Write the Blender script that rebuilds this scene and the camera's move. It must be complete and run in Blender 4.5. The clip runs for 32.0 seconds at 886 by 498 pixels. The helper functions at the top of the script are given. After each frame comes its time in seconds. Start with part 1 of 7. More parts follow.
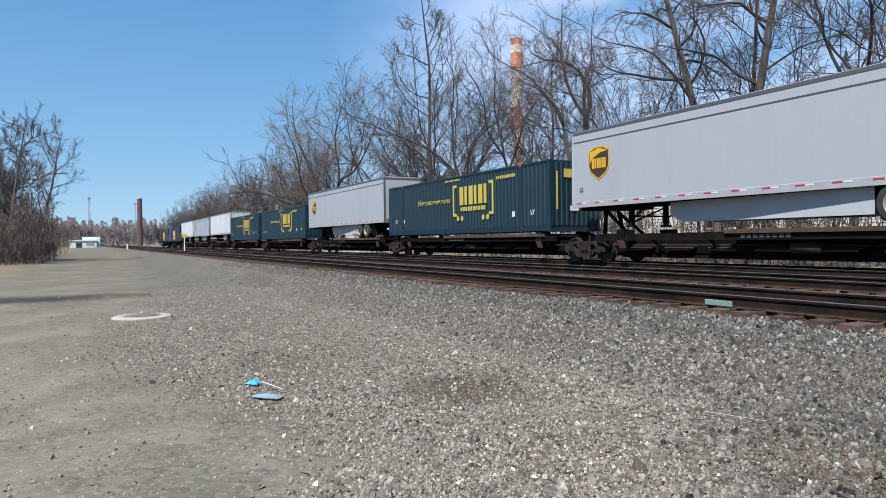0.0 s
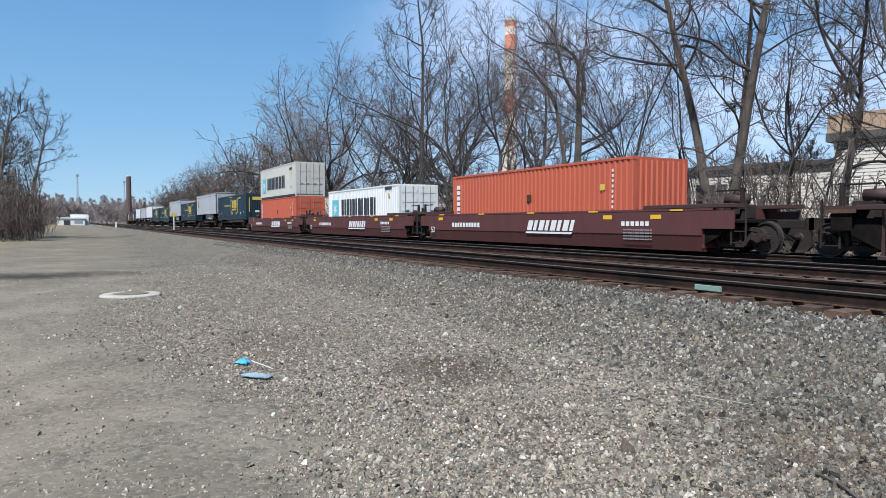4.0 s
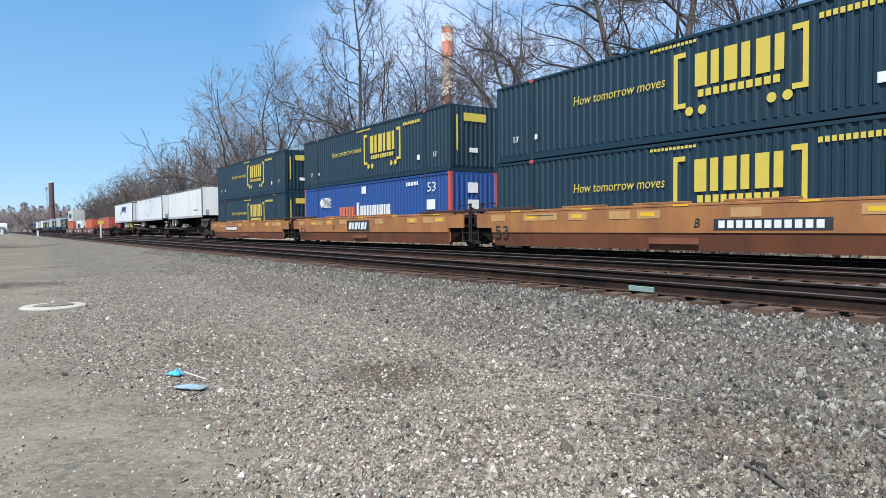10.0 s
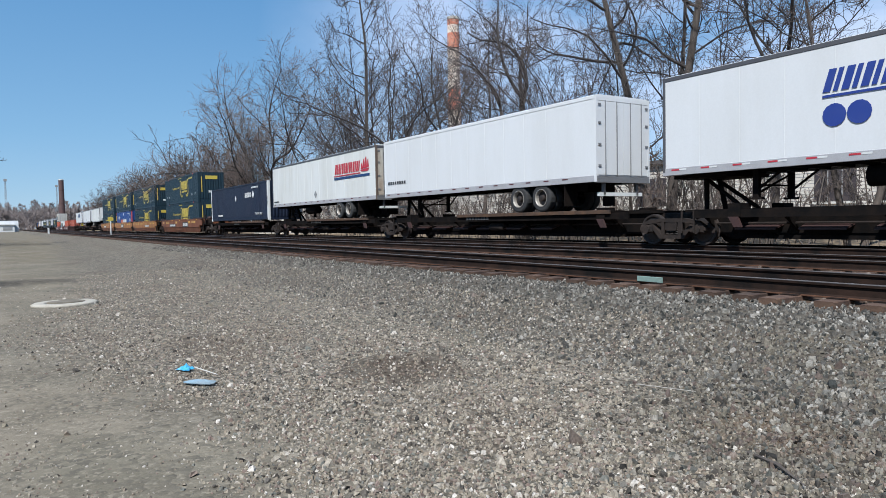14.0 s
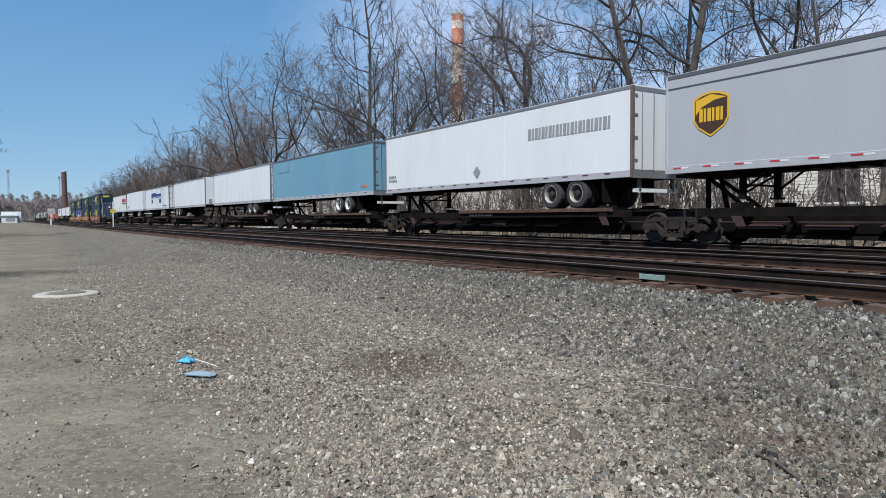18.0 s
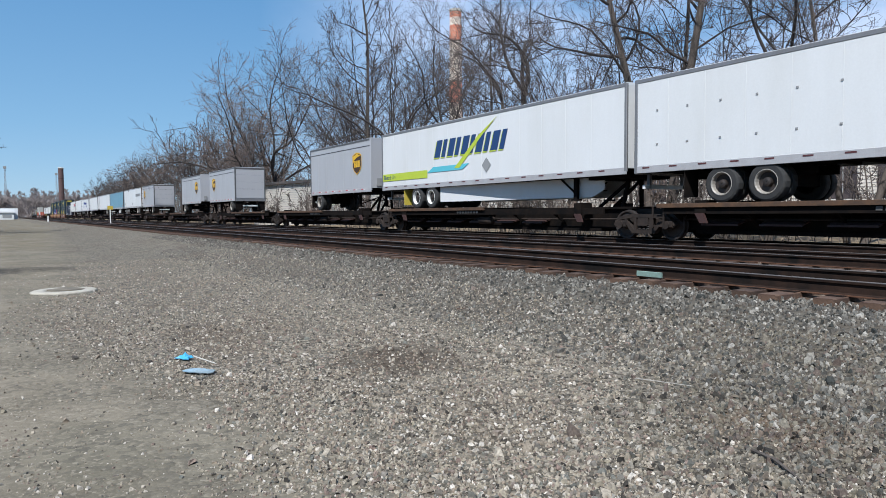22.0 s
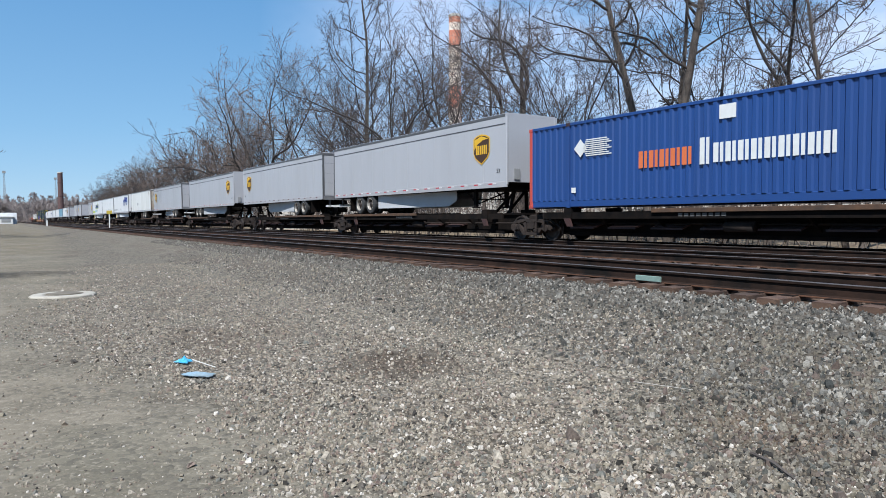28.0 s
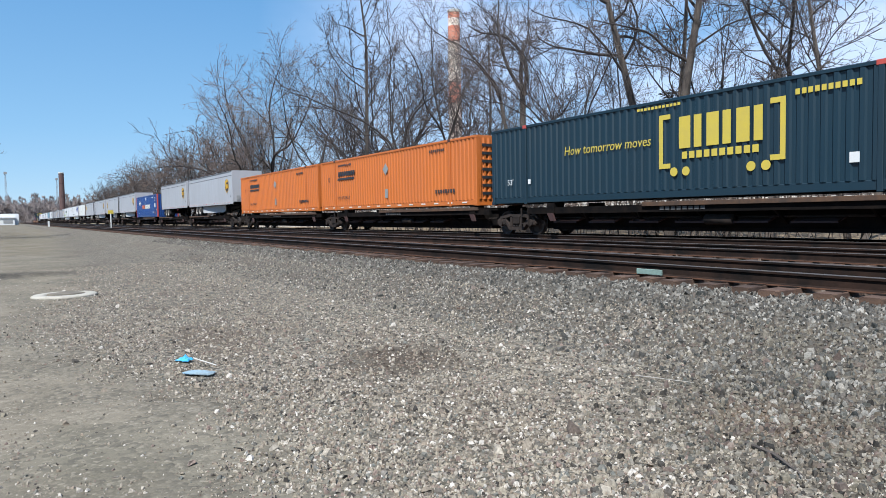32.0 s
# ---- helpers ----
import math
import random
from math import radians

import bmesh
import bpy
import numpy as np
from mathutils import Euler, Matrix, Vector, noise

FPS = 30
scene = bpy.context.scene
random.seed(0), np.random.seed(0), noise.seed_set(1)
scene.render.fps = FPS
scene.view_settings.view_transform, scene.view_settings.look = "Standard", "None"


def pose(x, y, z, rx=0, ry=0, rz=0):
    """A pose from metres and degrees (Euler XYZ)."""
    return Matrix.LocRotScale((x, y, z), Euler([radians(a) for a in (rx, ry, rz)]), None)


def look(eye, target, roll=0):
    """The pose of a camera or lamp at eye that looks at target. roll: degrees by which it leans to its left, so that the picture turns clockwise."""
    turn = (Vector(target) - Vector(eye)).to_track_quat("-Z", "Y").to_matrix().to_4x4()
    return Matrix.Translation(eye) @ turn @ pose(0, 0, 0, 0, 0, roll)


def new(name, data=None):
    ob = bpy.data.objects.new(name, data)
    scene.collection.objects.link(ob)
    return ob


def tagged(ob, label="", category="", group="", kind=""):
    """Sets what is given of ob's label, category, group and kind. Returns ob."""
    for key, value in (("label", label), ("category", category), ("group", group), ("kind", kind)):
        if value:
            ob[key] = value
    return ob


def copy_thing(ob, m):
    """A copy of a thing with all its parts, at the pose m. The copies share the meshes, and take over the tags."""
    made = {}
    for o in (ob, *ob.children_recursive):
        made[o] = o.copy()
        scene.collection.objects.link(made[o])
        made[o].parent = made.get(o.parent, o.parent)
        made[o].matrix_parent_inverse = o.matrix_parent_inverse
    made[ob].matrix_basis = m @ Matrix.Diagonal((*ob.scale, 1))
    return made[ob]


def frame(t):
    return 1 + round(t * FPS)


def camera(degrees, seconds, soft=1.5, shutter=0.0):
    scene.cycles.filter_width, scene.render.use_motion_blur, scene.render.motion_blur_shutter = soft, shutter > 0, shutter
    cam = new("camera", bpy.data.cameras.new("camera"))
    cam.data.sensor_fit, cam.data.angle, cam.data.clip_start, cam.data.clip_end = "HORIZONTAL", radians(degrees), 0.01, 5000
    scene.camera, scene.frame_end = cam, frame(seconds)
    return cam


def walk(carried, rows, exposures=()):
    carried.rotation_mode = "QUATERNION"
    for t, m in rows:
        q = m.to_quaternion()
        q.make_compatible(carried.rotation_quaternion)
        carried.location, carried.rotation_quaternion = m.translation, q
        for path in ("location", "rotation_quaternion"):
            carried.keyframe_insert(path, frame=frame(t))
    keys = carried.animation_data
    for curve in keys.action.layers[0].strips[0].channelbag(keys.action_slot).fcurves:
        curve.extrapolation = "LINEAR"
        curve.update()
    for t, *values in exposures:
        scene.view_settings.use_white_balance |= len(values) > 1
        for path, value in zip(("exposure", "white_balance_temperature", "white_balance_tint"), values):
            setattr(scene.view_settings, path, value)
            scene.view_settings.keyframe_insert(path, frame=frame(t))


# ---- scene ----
cam = camera(66.75, 32.0, 0.7)
PATH = [
    (0.0, pose(0.035, -0.023, 1.624, 89.263, 0.686, 62.188)),
    (0.5, pose(0.038, -0.026, 1.624, 89.289, 0.621, 62.245)),
    (1.0, pose(0.028, -0.013, 1.617, 89.242, 0.563, 62.128)),
    (1.5, pose(0.032, -0.021, 1.619, 88.850, 0.453, 61.790)),
    (2.0, pose(0.036, -0.019, 1.612, 88.408, 0.517, 61.407)),
    (2.5, pose(0.020, -0.016, 1.609, 88.109, 0.274, 61.150)),
    (4.5, pose(0.006, -0.016, 1.607, 87.703, -0.239, 61.396)),
    (5.0, pose(0.007, -0.008, 1.613, 87.699, 0.044, 60.196)),
    (5.5, pose(0.011, -0.014, 1.616, 88.051, -0.269, 59.541)),
    (6.0, pose(0.013, -0.014, 1.617, 87.983, -0.157, 59.001)),
    (6.5, pose(0.007, -0.011, 1.616, 87.624, 0.076, 58.567)),
    (7.0, pose(0.006, -0.001, 1.613, 87.933, 0.073, 58.407)),
    (7.5, pose(0.000, -0.003, 1.613, 87.945, -0.279, 57.467)),
    (8.0, pose(0.007, 0.007, 1.608, 88.053, 0.078, 57.101)),
    (8.5, pose(0.005, 0.003, 1.612, 87.653, 0.376, 56.323)),
    (9.0, pose(0.017, -0.002, 1.608, 87.736, 0.101, 55.783)),
    (9.5, pose(0.006, -0.002, 1.616, 88.510, -0.054, 56.068)),
    (10.0, pose(-0.007, -0.003, 1.599, 88.221, 0.389, 56.276)),
    (10.5, pose(-0.009, -0.006, 1.606, 87.801, 0.572, 56.222)),
    (11.0, pose(-0.004, 0.008, 1.618, 87.914, 0.827, 55.638)),
    (11.5, pose(-0.004, 0.008, 1.605, 87.239, -0.086, 56.189)),
    (12.0, pose(-0.011, -0.006, 1.602, 87.122, 0.227, 56.521)),
    (12.5, pose(-0.010, 0.008, 1.599, 87.023, 0.408, 56.331)),
    (13.0, pose(-0.009, 0.007, 1.604, 87.030, 0.596, 56.015)),
    (13.5, pose(-0.009, 0.006, 1.604, 87.516, 0.629, 55.997)),
    (14.0, pose(-0.004, 0.012, 1.603, 87.586, 1.099, 56.956)),
    (14.5, pose(-0.011, 0.003, 1.599, 87.502, 0.739, 57.480)),
    (16.5, pose(-0.010, -0.003, 1.598, 86.765, 0.805, 59.398)),
    (17.0, pose(-0.011, 0.004, 1.600, 87.086, 0.483, 58.500)),
    (17.5, pose(-0.015, 0.009, 1.593, 87.107, 0.238, 57.657)),
    (18.0, pose(-0.021, 0.015, 1.590, 87.257, 0.410, 57.131)),
    (18.5, pose(-0.013, 0.010, 1.589, 87.210, 0.389, 57.392)),
    (19.0, pose(-0.012, -0.002, 1.597, 87.151, 0.505, 57.194)),
    (19.5, pose(-0.018, -0.003, 1.593, 87.110, 0.305, 56.851)),
    (20.0, pose(-0.020, -0.009, 1.593, 87.167, 0.199, 56.973)),
    (20.5, pose(-0.013, -0.001, 1.595, 87.387, 0.322, 57.096)),
    (21.0, pose(-0.009, -0.010, 1.598, 87.638, 0.259, 56.982)),
    (21.5, pose(-0.010, -0.002, 1.591, 87.380, 0.385, 56.903)),
    (22.0, pose(-0.011, 0.007, 1.593, 86.993, 0.380, 56.943)),
    (22.5, pose(-0.012, 0.015, 1.591, 87.007, 0.580, 56.837)),
    (23.0, pose(-0.013, 0.013, 1.591, 87.054, 0.528, 56.471)),
    (23.5, pose(-0.011, 0.009, 1.594, 87.194, 0.445, 56.383)),
    (24.0, pose(-0.008, 0.006, 1.595, 87.502, 0.474, 55.797)),
    (24.5, pose(-0.001, 0.006, 1.586, 87.440, 0.154, 55.258)),
    (26.5, pose(-0.000, -0.000, 1.591, 87.112, 0.451, 57.197)),
    (27.0, pose(0.003, 0.002, 1.585, 87.475, 0.361, 56.921)),
    (27.5, pose(-0.002, -0.002, 1.585, 87.660, 0.207, 56.605)),
    (28.0, pose(-0.003, 0.001, 1.583, 87.396, 0.343, 56.872)),
    (28.5, pose(0.008, 0.003, 1.588, 87.566, 0.442, 57.159)),
    (29.0, pose(0.011, 0.001, 1.588, 87.147, 0.591, 56.824)),
    (29.5, pose(-0.000, 0.006, 1.581, 87.270, 0.727, 56.677)),
    (30.0, pose(-0.001, 0.014, 1.578, 86.955, 0.755, 56.898)),
    (30.5, pose(0.001, 0.013, 1.580, 87.036, 0.872, 56.788)),
    (31.0, pose(0.005, 0.018, 1.580, 87.059, 0.777, 56.922)),
    (31.5, pose(0.007, 0.020, 1.580, 87.090, 0.699, 57.174)),
    (32.0, pose(-0.002, 0.026, 1.576, 87.062, 0.998, 56.986)),
]
# the clip's own exposure drifts as bright and dark loads pass
EXPOSURES = [(0.0, 0.62, 5930, 8), (1.0, 0.62, 5930, 8), (2.0, 0.62, 5930, 8), (5.0, 0.60, 5930, 8), (6.0, 0.50, 5930, 8), (7.0, 0.33, 5930, 8), (8.0, 0.37, 5930, 8), (9.0, 0.70, 5930, 8), (10.0, 0.84, 5930, 8), (11.0, 0.84, 5930, 8), (12.0, 0.84, 5930, 8), (13.0, 0.54, 5930, 8), (14.0, 0.49, 5930, 8), (17.0, 0.49, 5930, 8), (18.0, 0.40, 5930, 8), (19.0, 0.60, 5930, 8), (20.0, 0.65, 5930, 8), (21.0, 0.65, 5930, 8), (22.0, 0.50, 5930, 8), (23.0, 0.37, 5930, 8), (24.0, 0.37, 5930, 8), (27.0, 0.62, 5930, 8), (28.0, 0.62, 5930, 8), (29.0, 0.72, 5930, 8), (30.0, 0.70, 5930, 8), (31.0, 0.68, 5930, 8), (32.0, 0.74, 5930, 8)]
walk(cam, PATH, EXPOSURES)

# ---- sky and sun ----
SUN_AZ, SUN_EL = 143.0, 52.0      # compass turn from +Y over +X, and height, in degrees
world = bpy.data.worlds.new("sky")
scene.world = world
world.use_nodes = True
wn, wl = world.node_tree.nodes, world.node_tree.links
wn.clear()
w_out, w_bg, w_sky = wn.new("ShaderNodeOutputWorld"), wn.new("ShaderNodeBackground"), wn.new("ShaderNodeTexSky")
w_sky.sky_type, w_sky.sun_disc = "NISHITA", False
w_sky.sun_elevation, w_sky.sun_rotation = radians(SUN_EL), radians(SUN_AZ)
w_sky.altitude, w_sky.air_density, w_sky.dust_density, w_sky.ozone_density = 1200, 1.0, 0.1, 2.2
w_co, w_map, w_cl, w_ramp, w_mix = (wn.new("ShaderNodeTexCoord"), wn.new("ShaderNodeMapping"), wn.new("ShaderNodeTexNoise"),
                                    wn.new("ShaderNodeValToRGB"), wn.new("ShaderNodeMixRGB"))
w_map.inputs["Rotation"].default_value = (0.35, 0.5, 1.9)
w_map.inputs["Scale"].default_value = (1.4, 3.2, 5.5)
w_cl.inputs["Scale"].default_value, w_cl.inputs["Detail"].default_value = 1.7, 6
w_ramp.color_ramp.elements[0].position, w_ramp.color_ramp.elements[1].position = 0.3, 0.72
w_ramp.color_ramp.elements[1].color = (0.78, 0.78, 0.78, 1)
w_mix.inputs[2].default_value = (9.2, 9.4, 10.9, 1)
wl.new(w_co.outputs["Generated"], w_map.inputs["Vector"])
wl.new(w_map.outputs[0], w_cl.inputs["Vector"])
wl.new(w_cl.outputs[0], w_ramp.inputs[0])
# clear over the lot, thin cirrus over the trees
w_sep, w_side, w_amt = wn.new("ShaderNodeSeparateXYZ"), wn.new("ShaderNodeMapRange"), wn.new("ShaderNodeMath")
wl.new(w_co.outputs["Generated"], w_sep.inputs[0])
w_side.inputs["From Min"].default_value, w_side.inputs["From Max"].default_value = 0.3, 0.62
wl.new(w_sep.outputs[1], w_side.inputs["Value"])
w_amt.operation = "MULTIPLY"
wl.new(w_ramp.outputs[0], w_amt.inputs[0])
wl.new(w_side.outputs[0], w_amt.inputs[1])
wl.new(w_amt.outputs[0], w_mix.inputs[0])
# a clear blue that stays blue down to the horizon
w_tone, w_blue = wn.new("ShaderNodeValToRGB"), wn.new("ShaderNodeMixRGB")
te = w_tone.color_ramp.elements
te[0].position, te[0].color = 0.0, (3.3, 4.9, 6.5, 1)
te[1].position, te[1].color = 0.75, (0.5, 1.7, 3.8, 1)
for w_p, w_c in ((0.12, (2.25, 4.2, 6.2)), (0.33, (1.25, 3.1, 5.6))):
    te.new(w_p).color = (*w_c, 1)
wl.new(w_sep.outputs[2], w_tone.inputs[0])
w_blue.inputs[0].default_value = 0.75
wl.new(w_sky.outputs[0], w_blue.inputs[1])
wl.new(w_tone.outputs[0], w_blue.inputs[2])
wl.new(w_blue.outputs[0], w_mix.inputs[1])
wl.new(w_mix.outputs[0], w_bg.inputs["Color"])
w_bg.inputs["Strength"].default_value = 0.08
wl.new(w_bg.outputs[0], w_out.inputs[0])
sun = new("sun", bpy.data.lights.new("sun", "SUN"))
sun.data.energy, sun.data.angle, sun.data.color = 5.0, radians(0.55), (1.0, 0.96, 0.9)
sun_dir = Vector((math.sin(radians(SUN_AZ)) * math.cos(radians(SUN_EL)), math.cos(radians(SUN_AZ)) * math.cos(radians(SUN_EL)), math.sin(radians(SUN_EL))))
sun.matrix_world = look(sun_dir * 50, (0, 0, 0))

# ---- materials ----
def material(name, col, rough=0.6, metal=0.0, col2=None, amount=0.5, scale=3.0, fine=40.0, bump=0.15, stretch=(1, 1, 1), spread=0.0, spec=0.5):
    """Base colour with a large and a fine variation towards col2, fine relief, and a shift from object to object (spread)."""
    col, col2 = [c * 0.8 for c in col], [c * 0.8 for c in (col2 or [c * 0.6 for c in col])]
    grain = 0.025 if bump <= 0.05 else 0.12
    m = bpy.data.materials.new(name)
    m.use_nodes = True
    n, l = m.node_tree.nodes, m.node_tree.links
    b = n["Principled BSDF"]
    b.inputs["Metallic"].default_value = metal
    b.inputs["Specular IOR Level"].default_value = spec
    co, mp = n.new("ShaderNodeTexCoord"), n.new("ShaderNodeMapping")
    mp.inputs["Scale"].default_value = stretch
    l.new(co.outputs["Object"], mp.inputs["Vector"])
    big, small = n.new("ShaderNodeTexNoise"), n.new("ShaderNodeTexNoise")
    big.inputs["Scale"].default_value, big.inputs["Detail"].default_value, big.inputs["Roughness"].default_value = scale, 6, 0.65
    small.inputs["Scale"].default_value, small.inputs["Detail"].default_value = fine, 3
    l.new(mp.outputs[0], big.inputs["Vector"])
    l.new(co.outputs["Object"], small.inputs["Vector"])
    ramp = n.new("ShaderNodeMapRange")
    ramp.inputs["From Min"].default_value, ramp.inputs["From Max"].default_value = 0.38, 0.72
    l.new(big.outputs[0], ramp.inputs["Value"])
    times = n.new("ShaderNodeMath")
    times.operation = "MULTIPLY"
    times.inputs[1].default_value = amount
    l.new(ramp.outputs[0], times.inputs[0])
    mix = n.new("ShaderNodeMixRGB")
    mix.inputs[1].default_value = (*col, 1)
    mix.inputs[2].default_value = (*col2, 1)
    l.new(times.outputs[0], mix.inputs[0])
    tone = n.new("ShaderNodeHueSaturation")
    val = n.new("ShaderNodeMapRange")
    val.inputs["From Min"].default_value, val.inputs["From Max"].default_value = 0.25, 0.75
    val.inputs["To Min"].default_value, val.inputs["To Max"].default_value = 1 - grain, 1 + grain
    l.new(small.outputs[0], val.inputs["Value"])
    last = val.outputs[0]
    if spread:
        info, sp, mul = n.new("ShaderNodeObjectInfo"), n.new("ShaderNodeMapRange"), n.new("ShaderNodeMath")
        sp.inputs["To Min"].default_value, sp.inputs["To Max"].default_value = 1 - spread, 1 + spread
        l.new(info.outputs["Random"], sp.inputs["Value"])
        mul.operation = "MULTIPLY"
        l.new(val.outputs[0], mul.inputs[0])
        l.new(sp.outputs[0], mul.inputs[1])
        last = mul.outputs[0]
    l.new(last, tone.inputs["Value"])
    l.new(mix.outputs[0], tone.inputs["Color"])
    l.new(tone.outputs[0], b.inputs["Base Color"])
    rg = n.new("ShaderNodeMapRange")
    rg.inputs["To Min"].default_value, rg.inputs["To Max"].default_value = max(0.05, rough - 0.12), min(1, rough + 0.15)
    l.new(big.outputs[0], rg.inputs["Value"])
    l.new(rg.outputs[0], b.inputs["Roughness"])
    if bump:
        bp = n.new("ShaderNodeBump")
        bp.inputs["Strength"].default_value, bp.inputs["Distance"].default_value = bump, 0.02
        l.new(small.outputs[0], bp.inputs["Height"])
        l.new(bp.outputs[0], b.inputs["Normal"])
    return m


